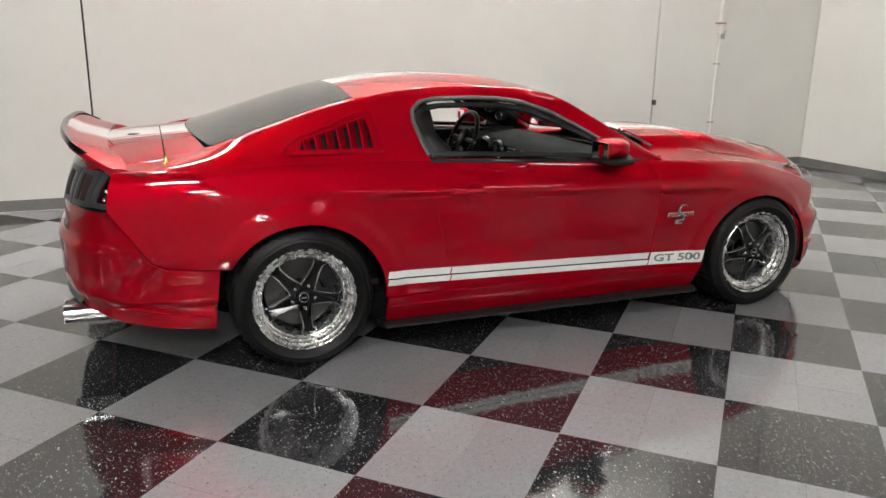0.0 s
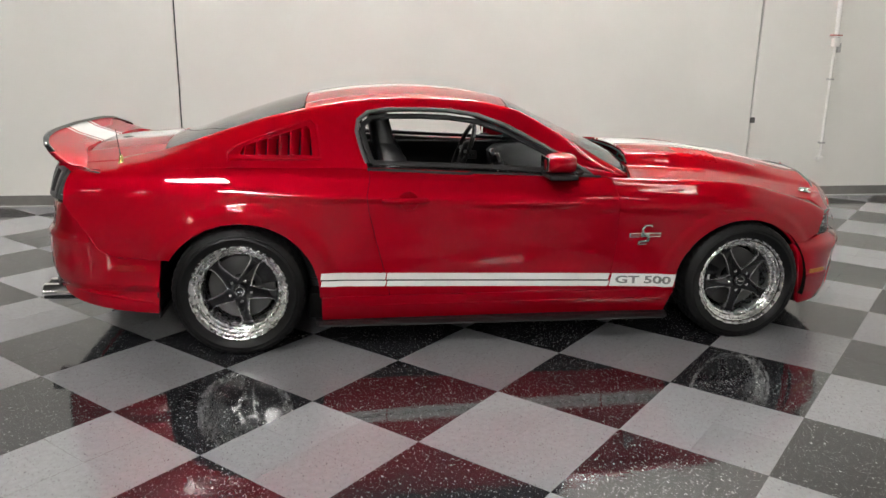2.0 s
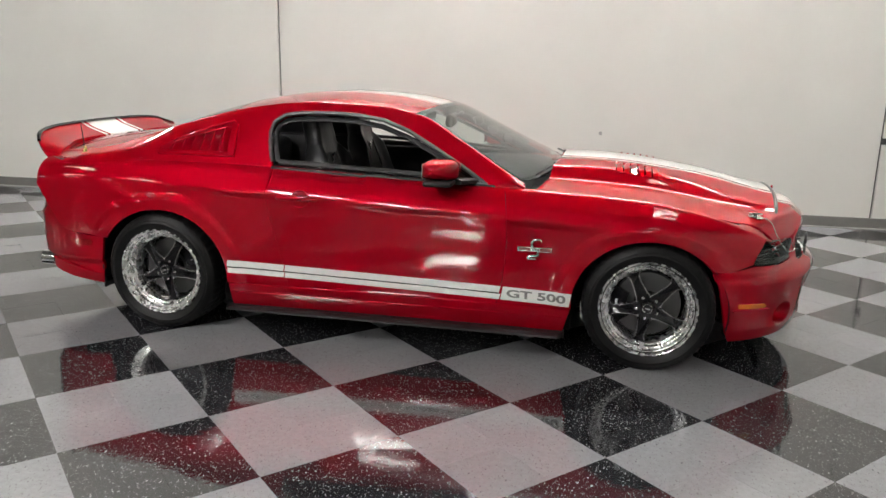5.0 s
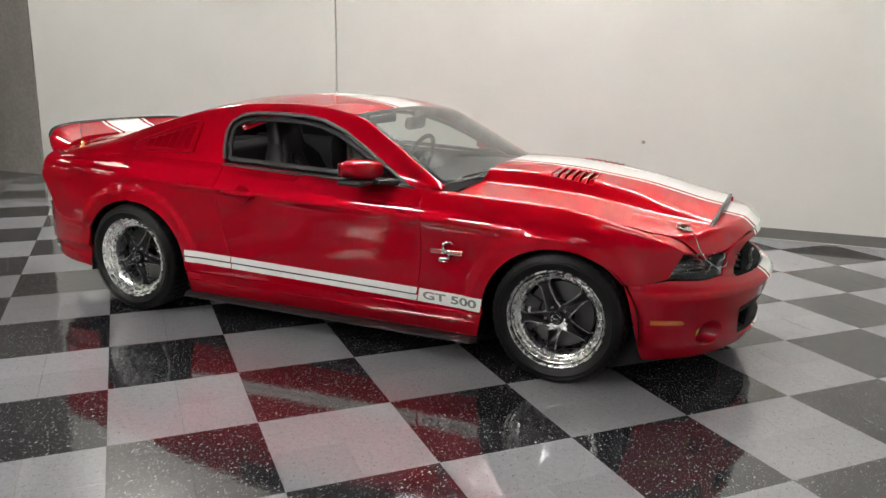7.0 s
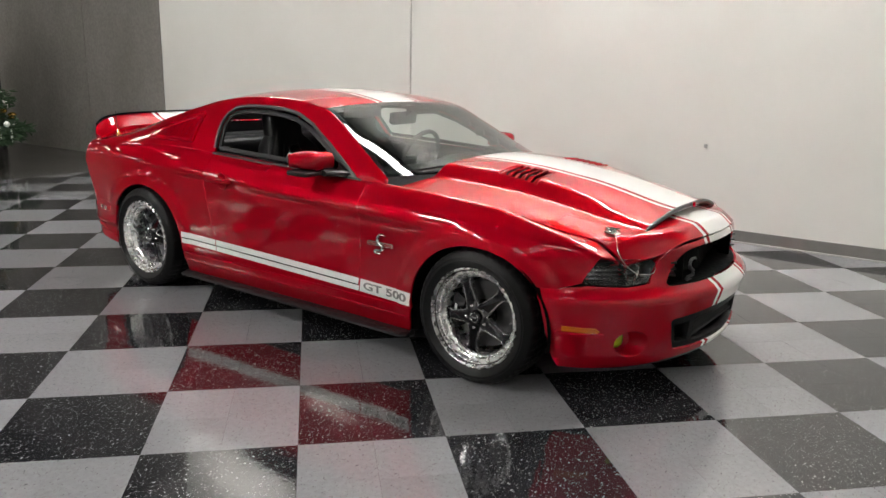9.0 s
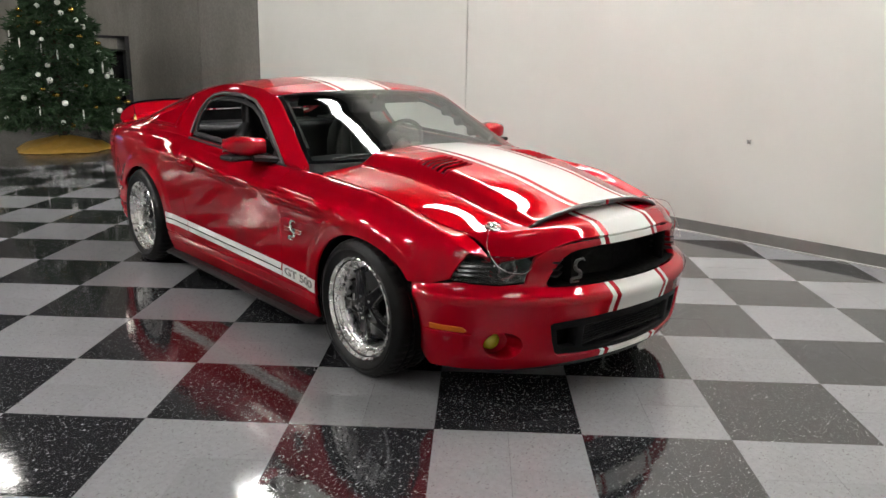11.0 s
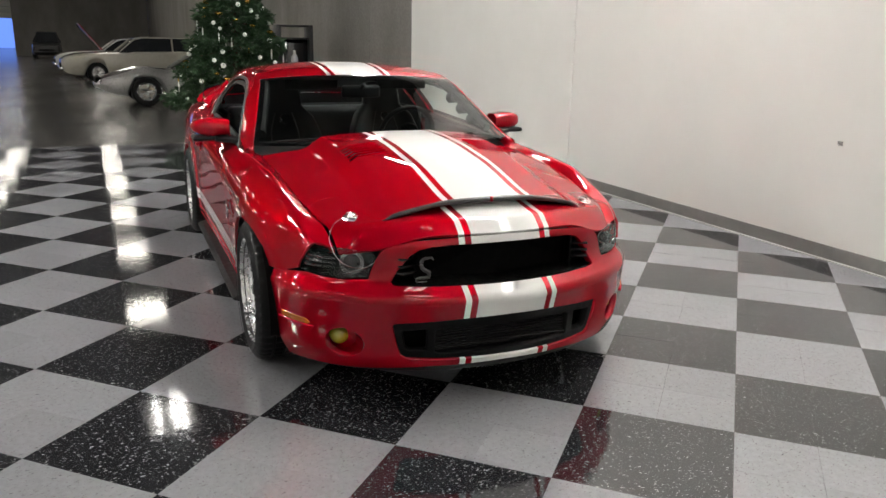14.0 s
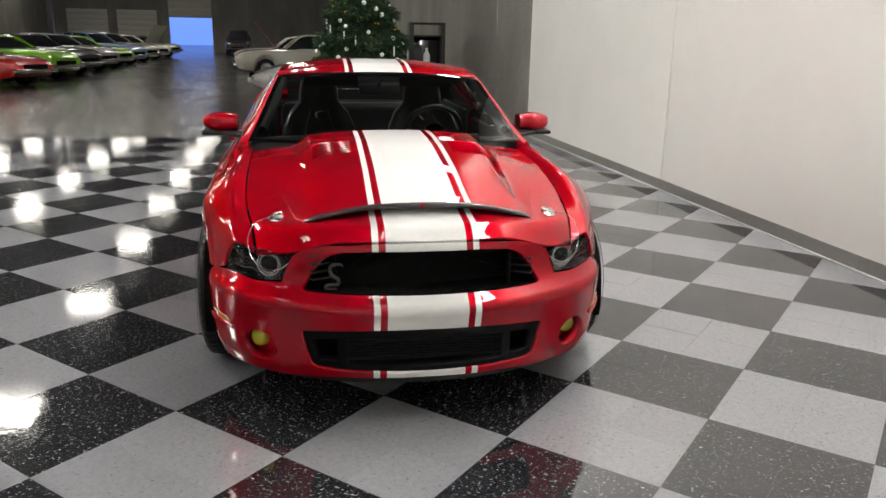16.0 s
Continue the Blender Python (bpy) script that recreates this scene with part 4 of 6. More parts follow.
# ---- car: rear ----
tq = [(0.0, 0.975), (tail_q(0.4, 0.974) * 1.1, 0.974), (tail_q(0.7, 0.965) * 1.1, 0.965)]
tq += [(tail_q_at_x(x, z) * 1.1, z) for x, z in ((-3.515, 0.93), (-3.528, 0.86), (-3.532, 0.8), (-3.442, 0.67), (-3.372, 0.563), (-3.3, 0.526), (-3.075, 0.512), (-3.09, 0.4), (-3.1, 0.3), (-3.105, 0.225), (-3.3, 0.245), (-3.55, 0.28))]
tq += [(tail_q(0.68, 0.3) * 1.1, 0.3), (tail_q(0.5, 0.33) * 1.1, 0.33), (0.0, 0.33)]


def tail_u(a, b):
    return tail(a / 1.1, b)


loop = tq + [(-q, z) for q, z in tq[::-1] if abs(q) > 1e-6]
rear = panel("rear_bumper", [loop], tail_u, STRIPED, car, "red rear bumper and tail panel", res=0.018, gap=0.0025, thick=0.02, eps=0.012)
# ridge low on the bumper corner
for sgn in (-1, 1):
    pts = [tail(tail_q_at_x(x, z) * sgn, z) + Vector((0, sgn * 0.004, 0)) for x, z in ((-3.52, 0.335), (-3.45, 0.335), (-3.35, 0.325), (-3.22, 0.3), (-3.12, 0.285))]
    part("bumper_ridge", tube(pts, 0.008, 8, radii=[0.004, 0.009, 0.01, 0.008, 0.004]), RED, rear)
# black lower valance with exhaust tips
bm = bmesh.new()
rows = []
for w in np.linspace(-0.62, 0.62, 25):
    p0, p1 = tail(tail_q(w, 0.34), 0.34), tail(tail_q(w, 0.24), 0.24)
    rows.append([bm.verts.new(p0 + Vector((0.004, 0, 0))), bm.verts.new(p0 + Vector((-0.012, 0, -0.02))), bm.verts.new(p1 + Vector((0.01, 0, 0.02))), bm.verts.new(p1 + Vector((0.1, 0, 0)))])
for r0, r1 in zip(rows, rows[1:]):
    for k in range(3):
        bm.faces.new((r0[k], r0[k + 1], r1[k + 1], r1[k]))
bmesh.ops.recalc_face_normals(bm, faces=bm.faces[:])
part("rear_diffuser", bm, BLACKPLASTIC, rear)
for sgn in (-1, 1):
    for dy, dx in ((0.0, 0.0), (0.1, 0.0)):
        bm = lathe([(0.036, 0.0), (0.042, -0.004), (0.045, 0.0), (0.045, 0.2), (0.04, 0.2), (0.04, 0.004)], 28, axis="x")
        bm.transform(pose(-3.765, sgn * (0.6 - dy), 0.262, 0, 0, 0))
        part("exhaust_tip", bm, CHROME, car, "polished round exhaust tip")

# tail lamps: black bezel with three upright lenses each
for sgn in (-1, 1):
    lens_q = [(tail_q(w, z) * 1.1 * sgn, z) for w, z in ((0.45, 0.958), (0.825, 0.95), (0.858, 0.915), (0.862, 0.8), (0.84, 0.775), (0.47, 0.785))]
    if sgn < 0:
        lens_q = lens_q[::-1]
    bez = panel("tail_lamp", [lens_q], tail_u, BLACKGLOSS, car, "gloss black tail lamp bezel", res=0.03, gap=0.0, thick=0.02, off=0.012)
    for a, b in ((0.485, 0.585), (0.61, 0.712), (0.738, 0.828)):
        def rect(grow):
            return [(tail_q(w, z) * 1.1 * sgn, z) for w, z in dense([(a - grow, 0.938 + grow), (b + grow, 0.932 + grow), (b + grow, 0.797 - grow), (a - grow, 0.8 - grow)], 0.02)]
        panel("lens_frame", [rect(0.006), rect(-0.012)], tail_u, LAMPGREY, bez, res=0.03, gap=0.0, thick=0.016, off=0.026)
        panel("lens", [rect(-0.008)], tail_u, SMOKED, bez, res=0.03, gap=0.0, thick=0.008, off=0.016)

# deck lid and spoiler
def deck(a, b):
    return Vector((a, b, deck_z(a, b)))


dk_half = [(-3.078 - 0.06 * (1 - (w / 0.66) ** 2), w) for w in np.linspace(0, 0.66, 8)] + [(-3.2, 0.705), (-3.3, 0.712), (-3.46, 0.71)] + [(-3.6 - 0.04 * (1 - (w / 0.7) ** 2), w) for w in np.linspace(0.68, 0, 8)]
dk = dk_half + [(x, -w) for x, w in dk_half[::-1] if w > 1e-6]
deck_ob = panel("deck_lid", [dk], deck, STRIPED, car, "red boot lid with white stripes", res=0.04, gap=0.002)
SPW = np.linspace(-0.8, 0.8, 57)
sp_lead_x = pchip([0, 0.5, 0.7, 0.8], [-3.53, -3.51, -3.45, -3.43])
sp_trail_x = pchip([0, 0.4, 0.65, 0.75, 0.8], [-3.725, -3.71, -3.67, -3.6, -3.52])
sp_trail_z = pchip([0, 0.4, 0.6, 0.72, 0.77, 0.8], [1.105, 1.1, 1.085, 1.045, 1.01, 0.978])
sp_lead_z = pchip([0, 0.5, 0.7, 0.8], [1.036, 1.03, 1.0, 0.965])
bm = bmesh.new()
rows = []
for w in SPW:
    a = abs(w)
    xl, xt, zl, zt = sp_lead_x(a), sp_trail_x(a), sp_lead_z(a), sp_trail_z(a)
    ring = [(xl, zl - 0.004), (xl + (xt - xl) * 0.3, zl + (zt - zl) * 0.16 + 0.004), (xl + (xt - xl) * 0.65, zl + (zt - zl) * 0.56), (xt + 0.01, zt + 0.002), (xt, zt - 0.003), (xt + 0.004, zt - 0.022), (xt + (xl - xt) * 0.35, zt - 0.05), (xl + (xt - xl) * 0.35, min(zl, zt) - 0.05), (xl, zl - 0.03)]
    rows.append([bm.verts.new((x, w, z)) for x, z in ring])
m = len(rows[0])
for r0, r1 in zip(rows, rows[1:]):
    for k in range(m):
        f = bm.faces.new((r0[k], r0[(k + 1) % m], r1[(k + 1) % m], r1[k]))
        f.smooth = True
bm.faces.new(rows[0])
bm.faces.new(rows[-1][::-1])
bmesh.ops.recalc_face_normals(bm, faces=bm.faces[:])
spoiler = part("spoiler", bm, STRIPED, car, "red rear spoiler with white stripes and a black edge")
bm = bmesh.new()
rows = []
for w in np.linspace(-0.74, 0.74, 45):
    a = abs(w)
    xt, zt = sp_trail_x(a), sp_trail_z(a)
    rows.append([bm.verts.new((xt + dx, w, zt + dz)) for dx, dz in ((0.022, 0.003), (0.008, 0.014), (-0.004, 0.012), (-0.006, -0.004), (0.006, -0.004))])
for r0, r1 in zip(rows, rows[1:]):
    for k in range(5):
        bm.faces.new((r0[k], r0[(k + 1) % 5], r1[(k + 1) % 5], r1[k]))
bm.faces.new(rows[0])
bm.faces.new(rows[-1][::-1])
bmesh.ops.recalc_face_normals(bm, faces=bm.faces[:])
part("spoiler_edge", bm, BLACKGLOSS, spoiler, "black spoiler lip")
bm = lathe([(0.0, 0.0), (0.032, 0.0), (0.03, 0.004), (0.01, 0.007), (0.0, 0.007)], 24, axis="z")
bm.transform(pose(-3.4, -0.1, deck_z(-3.4, 0.1) - 0.001))
part("lock_cover", bm, BLACKPLASTIC, deck_ob)

# aerial
bm = lathe([(0.0, 0.0), (0.017, 0.0), (0.014, 0.02), (0.008, 0.05), (0.006, 0.055), (0.0, 0.055)], 16, axis="z")
bm.transform(pose(-3.27, -0.765, 0.966))
aerial = part("antenna", bm, BRASS, car, "short aerial on a brass base")
part("mast", tube([(-3.27, -0.765, 1.0), (-3.285, -0.765, 1.15)], 0.0025, 8, radii=[0.0035, 0.0018]), BLACKPLASTIC, aerial)

# ---- car: lamps, badges and trim at the front ----
BUCKET = simple("lamp_bucket_grey", (0.07, 0.07, 0.073), 0.25, 0.8)
LAMP_POLY = [(0.528, 0.654), (0.562, 0.568), (0.66, 0.558), (0.785, 0.566), (0.803, 0.592), (0.764, 0.666), (0.66, 0.676), (0.555, 0.674)]
for sgn in (-1, 1):
    q = [(nose_q(w, z) * 1.1 * sgn, z) for w, z in dense(LAMP_POLY, 0.02)]
    lens = panel("headlamp", [q], nose_u, pane_material("headlamp_lens", (0.9, 0.9, 0.9)) if sgn < 0 else bpy.data.materials["headlamp_lens"], car, "clear headlamp over a dark bucket", res=0.03, gap=0.001, thick=0.0, off=0.0)
    lens.visible_shadow = False
    q2 = [(nose_q(w, z) * 1.1 * sgn, z) for w, z in dense(LAMP_POLY, 0.02)]
    o = [p + Vector((0.001, 0, 0)) for p in (nose_u(a, b) for a, b in q2)]
    bm = bmesh.new()
    a = [bm.verts.new(p - Vector((0.006, 0, 0))) for p in o]
    b = [bm.verts.new(p + Vector((-0.075, -0.01 * sgn, 0))) for p in o]
    for i in range(len(a)):
        bm.faces.new((a[i], a[(i + 1) % len(a)], b[(i + 1) % len(a)], b[i]))
    bm.faces.new(b)
    part("bucket", bm, BUCKET, lens, smooth=False)
    c = nose(nose_q(0.615, 0.615) * sgn, 0.615)
    turn = pose(c.x - 0.036, sgn * 0.606, 0.617, 0, 0, -90 + 16 * sgn)
    bm = lathe([(0.0, 0.02), (0.018, 0.018), (0.03, 0.008), (0.034, 0.0)], 28)
    bm.transform(turn)
    part("projector", bm, CLEAR, lens, "glass projector lens")
    bm = lathe([(0.034, 0.004), (0.036, 0.01), (0.04, 0.01), (0.042, 0.0), (0.046, 0.014), (0.05, 0.014), (0.051, -0.01)], 32)
    bm.transform(turn)
    part("projector_ring", bm, CHROME, lens)
    for k in range(4):
        z = 0.588 + 0.02 * k
        w0, w1 = 0.668, 0.78 - 0.008 * abs(k - 1)
        bm = bmesh.new()
        rows = []
        for w in np.linspace(w0, w1, 6):
            p = nose(nose_q(w, z) * sgn, z)
            rows.append([bm.verts.new(p + Vector((dx, 0, dz))) for dx, dz in ((-0.012, 0.0), (-0.028, 0.007), (-0.04, 0.0), (-0.028, -0.007))])
        for r0, r1 in zip(rows, rows[1:]):
            for j in range(4):
                bm.faces.new((r0[j], r0[(j + 1) % 4], r1[(j + 1) % 4], r1[j]))
        bm.faces.new(rows[0])
        bm.faces.new(rows[-1][::-1])
        bmesh.ops.recalc_face_normals(bm, faces=bm.faces[:])
        part("turn_signal_bar", bm, CHROME, lens, smooth=False)
    # fog lamp in its bowl
    ring3 = [nose_u(a, b) for a, b in fog[sgn]]
    ctr = sum(ring3, Vector()) / len(ring3)
    bm = bmesh.new()
    a = [bm.verts.new(p + Vector((-0.006, 0, 0))) for p in ring3]
    b = [bm.verts.new(ctr + (p - ctr) * 0.9 + Vector((-0.085, 0.0, 0.0))) for p in ring3]
    for i in range(len(a)):
        f = bm.faces.new((a[i], a[(i + 1) % len(a)], b[(i + 1) % len(a)], b[i]))
        f.smooth = True
    bm.faces.new(b)
    part("fog_bowl", bm, RED, bumper)
    bm = lathe([(0.0, 0.03), (0.02, 0.028), (0.034, 0.018), (0.042, 0.004), (0.043, -0.03)], 32)
    bm.transform(pose(ctr.x - 0.078, sgn * 0.655, ctr.z + 0.006, 0, 0, -90 + 8 * sgn))
    part("fog_lamp", bm, YELLOWLENS, car, "round fog lamp with yellow film")
    # amber marker
    q = [(nose_q_at_x(x, z) * 1.1 * sgn, z) for x, z in ((0.47, 0.374), (0.47, 0.354), (0.605, 0.349), (0.615, 0.357), (0.6, 0.37))]
    if sgn < 0:
        q = q[::-1]
    panel("side_marker", [q], nose_u, AMBER, car, "amber side marker lens", res=0.02, gap=0.0, thick=0.008, off=0.004)
    q = [(nose_q_at_x(x, z) * 1.1 * sgn, z) for x, z in ((0.445, 0.347), (0.445, 0.333), (0.62, 0.328), (0.63, 0.343))]
    if sgn < 0:
        q = q[::-1]
    panel("marker_lip", [q], nose_u, RED, bumper, res=0.02, gap=0.0, thick=0.012, off=0.01)
    # rear marker
    q = [(tail_q_at_x(x, z) * 1.1 * sgn, z) for x, z in ((-3.3, 0.49), (-3.31, 0.472), (-3.28, 0.458), (-3.16, 0.458), (-3.15, 0.475), (-3.16, 0.487))]
    if sgn < 0:
        q = q[::-1]
    panel("rear_marker", [q], tail_u, REDLENS, car, "red rear side marker", res=0.02, gap=0.0, thick=0.006, off=0.003)
    # hood pin with its lanyard
    zp = hood_z(0.553, 0.572, True)
    bm = lathe([(0.0, 0.015), (0.018, 0.015), (0.023, 0.008), (0.038, 0.005), (0.041, 0.0)], 8, axis="z")
    bm.transform(pose(0.553, sgn * 0.572, zp - 0.002, 0, 8, 0))
    pin = part("hood_pin", bm, CHROME, car, "chrome hood pin with a wire lanyard")
    part("pin_clip", tube([(0.553 + 0.034 * math.cos(t), sgn * 0.572 + 0.019 * math.sin(t), zp + 0.015) for t in np.linspace(0, 5.8, 14)], 0.003, 6), CHROME, pin)
    loop_pts = []
    key = [(0.56, 0.6, zp + 0.01), (0.6, 0.66, 0.77), (0.63, 0.69, 0.71), (0.672, 0.675, 0.65), (0.715, 0.63, 0.615), (0.745, 0.585, 0.612), (0.75, 0.55, 0.625), (0.735, 0.52, 0.645)]
    fx, fy, fz = (pchip(range(len(key)), [k[i] for k in key]) for i in range(3))
    for t in np.linspace(0, len(key) - 1, 40):
        loop_pts.append((fx(t) + 0.012, sgn * fy(t), fz(t)))
    part("lanyard", tube(loop_pts, 0.0016, 6), BRUSHED, pin)

# snake badges: a plain curling bar
def snake(size):
    pts = [(0.05, -0.45), (-0.35, -0.45), (-0.3, -0.33), (0.1, -0.28), (0.12, -0.12), (-0.12, 0.05), (-0.18, 0.25), (-0.05, 0.42), (0.18, 0.45), (0.28, 0.36)]
    fx, fz = (pchip(range(len(pts)), [p[i] for p in pts]) for i in (0, 1))
    ts = np.linspace(0, len(pts) - 1, 40)
    line = [(fx(t) * size, 0, fz(t) * size) for t in ts]
    rad = [size * (0.025 + 0.05 * math.sin(math.pi * min(1, k / 38)) ** 0.7) for k in range(40)]
    return tube(line, 0, 8, radii=rad)


bm = snake(0.11)
bm.transform(pose(0.862, -0.352, 0.612, 0, 0, 78))
part("grille_badge", bm, DARKMETAL, bumper, "silver curled snake-shaped badge")
for sgn in (-1, 1):
    w = W3(-0.555) + 0.006
    bm = snake(0.115)
    bm.transform(pose(-0.555, sgn * w, 0.612, 0, 0, 0 if sgn < 0 else 180))
    badge = part("fender_badge", bm, BADGE, car, "silver fender badge with a bar across")
    bm = box(-0.088, 0.088, -0.002, 0.002, -0.012, 0.012, 0.0015)
    bm.transform(pose(-0.56, sgn * (w - 0.003), 0.61, 0, 0, 0))
    part("badge_bar", bm, CHROME, badge)
    for k in range(4):
        bm = box(-0.028, 0.028, -0.001, 0.001, -0.003, 0.003)
        bm.transform(pose(-0.56 + (-0.052 if k % 2 else 0.055), sgn * w, 0.614 - 0.008 * (k // 2)))
        part("badge_print", bm, simple("badge_red", (0.3, 0.01, 0.01), 0.4) if (sgn < 0 and k == 0) else bpy.data.materials["badge_red"], badge, smooth=False)

# ---- wheels ----
def tyre_bm(r, width, rim, sides=144):
    h = width / 2
    prof = [(rim - 0.012, -h * 0.8), (rim, -h * 0.86), (rim + 0.012, -h * 0.95), (rim + (r - rim) * 0.45, -h * 1.04), (r - 0.03, -h * 0.97), (r - 0.012, -h * 0.88), (r - 0.003, -h * 0.74)]
    for g in (-0.42, 0.0, 0.42):
        prof += [(r, h * (g - 0.06)), (r - 0.008, h * (g - 0.05)), (r - 0.008, h * (g + 0.05)), (r, h * (g + 0.06))]
    prof += [(a, -b) for a, b in prof[6::-1]]
    bm = bmesh.new()
    rings = []
    for i, (rr, hh) in enumerate(prof):
        tread = rr > r - 0.006
        rings.append([])
        for k in range(sides):
            t = 2 * math.pi * (k + (0.6 if hh > 0 else -0.6) * abs(hh) * 8) / sides if tread else 2 * math.pi * k / sides
            cut = 0.006 if tread and k % 3 == 0 else 0.0
            rings[-1].append(bm.verts.new(((rr - cut) * math.cos(t), hh, (rr - cut) * math.sin(t))))
    for r0, r1 in zip(rings, rings[1:]):
        for k in range(sides):
            bm.faces.new((r0[k], r0[(k + 1) % sides], r1[(k + 1) % sides], r1[k]))
    bmesh.ops.recalc_face_normals(bm, faces=bm.faces[:])
    return bm


def build_wheel(x, sgn, r, width, face, dish, turn):
    """face: how far out the lip stands; dish: how deep the spokes sit behind it."""
    hub = new("wheel")
    hub.parent = car
    hub["label"] = "black star-spoke wheel with a polished lip and a black tyre"
    flip = 0 if sgn < 0 else 180
    hub.matrix_basis = pose(x, sgn * face, r - 0.004, 0, turn, 0) if sgn < 0 else pose(x, sgn * face, r - 0.004, 0, turn, 180)
    # wheel space: -y points outwards
    bm = tyre_bm(r, width, 0.243)
    bm.transform(Matrix.Translation((0, width / 2 - 0.012, 0)))
    part("tyre", bm, RUBBER, hub, "black tyre")
    ring = lathe([(r - 0.04, -0.0205), (r - 0.038, -0.022), (r - 0.034, -0.0205)], 96)
    part("tyre_line", ring, RUBBER, hub)
    prof = [(0.247, 0.012), (0.2495, 0.003), (0.2485, -0.004), (0.245, -0.0075), (0.241, -0.006), (0.2385, 0.0), (0.2375, 0.008), (0.2345, 0.0125), (0.229, 0.0135), (0.2255, 0.015), (0.224, 0.019), (0.2225, 0.027), (0.219, 0.031), (0.2135, 0.032), (0.2105, 0.034), (0.2085, 0.039), (0.206, 0.0455), (0.2, 0.049), (0.1965, 0.052), (0.1945, 0.058), (0.192, dish), (0.19, dish + 0.02), (0.2, width * 0.9)]
    part("rim", lathe(prof, 128), RIM, hub, "polished aluminium rim lip")
    # star
    def spoke(grow):
        g = grow
        return [(0.03, -0.03 - g), (0.056, -0.034 - g), (0.075, -0.027 - g), (0.14, -0.0195 - g), (0.172, -0.021 - g), (0.19, -0.036 - g), (0.1905, 0.036 + g), (0.172, 0.021 + g), (0.14, 0.0195 + g), (0.075, 0.027 + g), (0.056, 0.034 + g), (0.03, 0.03 + g)]
    for k in range(5):
        m = pose(0, 0, 0, 0, 90 + 72 * k, 0)
        bm = prism(spoke(0.0), 0.03)
        for v in bm.verts:
            rr = v.co.x
            v.co.y += dish - 0.012 + 0.018 * smooth(0.2, 0.05, rr) * -1
        bmesh.ops.bevel(bm, geom=bm.edges[:], offset=0.0025, segments=1, affect="EDGES")
        bm.transform(m)
        sp = part("spoke", bm, BLACKGLOSS, hub, smooth=False)
        bm = prism(spoke(0.0052), 0.026)
        for v in bm.verts:
            v.co.y += dish - 0.0095 + 0.018 * smooth(0.2, 0.05, v.co.x) * -1
        bm.transform(m)
        part("milled_edge", bm, BRUSHED, sp, smooth=False)
        bm = box(0.15, 0.172, dish - 0.0135, dish - 0.011, -0.008, 0.008, 0.0005)
        if k in (0, 2):
            bm.transform(m)
            part("spoke_mark", bm, BRUSHED, sp, smooth=False)
        else:
            bm.free()
    bm = lathe([(0.0, dish - 0.048), (0.022, dish - 0.047), (0.027, dish - 0.042), (0.033, dish - 0.04), (0.036, dish - 0.028), (0.07, dish - 0.024), (0.074, dish + 0.02)], 40)
    part("hub_cap", bm, BLACKGLOSS, hub, smooth=True)
    bm = lathe([(0.021, dish - 0.0475), (0.0225, dish - 0.049), (0.024, dish - 0.0475)], 32)
    part("cap_ring", bm, BRUSHED, hub)
    part("cap_mark", box(-0.013, 0.013, dish - 0.0495, dish - 0.047, -0.004, 0.004, 0.0005), BRUSHED, hub, smooth=False)
    for k in range(5):
        a = radians(54 + 72 * k)
        bm = lathe([(0.0, dish - 0.036), (0.006, dish - 0.036), (0.009, dish - 0.032), (0.009, dish - 0.02)], 6)
        bm.transform(Matrix.Translation((0.056 * math.cos(a), 0, 0.056 * math.sin(a))))
        part("lug_nut", bm, BRUSHED, hub, smooth=False)
    bm = lathe([(0.07, dish + 0.05), (0.168, dish + 0.05), (0.17, dish + 0.055), (0.17, dish + 0.075), (0.07, dish + 0.075)], 64)
    part("brake_disc", bm, DARKMETAL, hub, "dark steel brake disc")
    # near-black disc closes the wheel's back, standing in for shade behind the spokes
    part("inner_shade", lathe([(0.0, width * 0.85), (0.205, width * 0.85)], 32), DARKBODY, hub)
    part("valve", tube([(0.215, 0.03, 0.06), (0.205, 0.0, 0.055)], 0.003, 6), BRUSHED, hub)
    # caliper with plain print marks
    a0, a1 = (150, 215) if x > -1 else (10, 60)
    a0, a1 = a0 + turn, a1 + turn
    bm = bmesh.new()
    rows = []
    for t in np.linspace(radians(a0), radians(a1), 12):
        rows.append([bm.verts.new((rr * math.cos(t), hh, rr * math.sin(t))) for rr, hh in ((0.105, dish + 0.04), (0.11, dish + 0.02), (0.185, dish + 0.02), (0.192, dish + 0.04), (0.192, dish + 0.11), (0.105, dish + 0.11))])
    for r0, r1 in zip(rows, rows[1:]):
        for j in range(6):
            bm.faces.new((r0[j], r0[(j + 1) % 6], r1[(j + 1) % 6], r1[j]))
    bm.faces.new(rows[0])
    bm.faces.new(rows[-1][::-1])
    bmesh.ops.recalc_face_normals(bm, faces=bm.faces[:])
    cal = part("caliper", bm, BLACKGLOSS, hub, "black brake caliper with white print", smooth=False)
    if x > -1:
        am = radians((a0 + a1) / 2)
        bm = box(-0.006, 0.006, -0.0008, 0.0008, -0.03, 0.03)
        bm.transform(Matrix.Translation((0.16 * math.cos(am), dish + 0.0185, 0.16 * math.sin(am))))
        part("caliper_print", bm, WHITE, cal, smooth=False)
    return hub


for sgn in (-1, 1):
    build_wheel(0.025, sgn, 0.337, 0.25, 0.932, 0.062, 10 if sgn < 0 else -25)
    build_wheel(-2.7, sgn, 0.341, 0.32, 0.962, 0.085, -8 if sgn < 0 else 17)

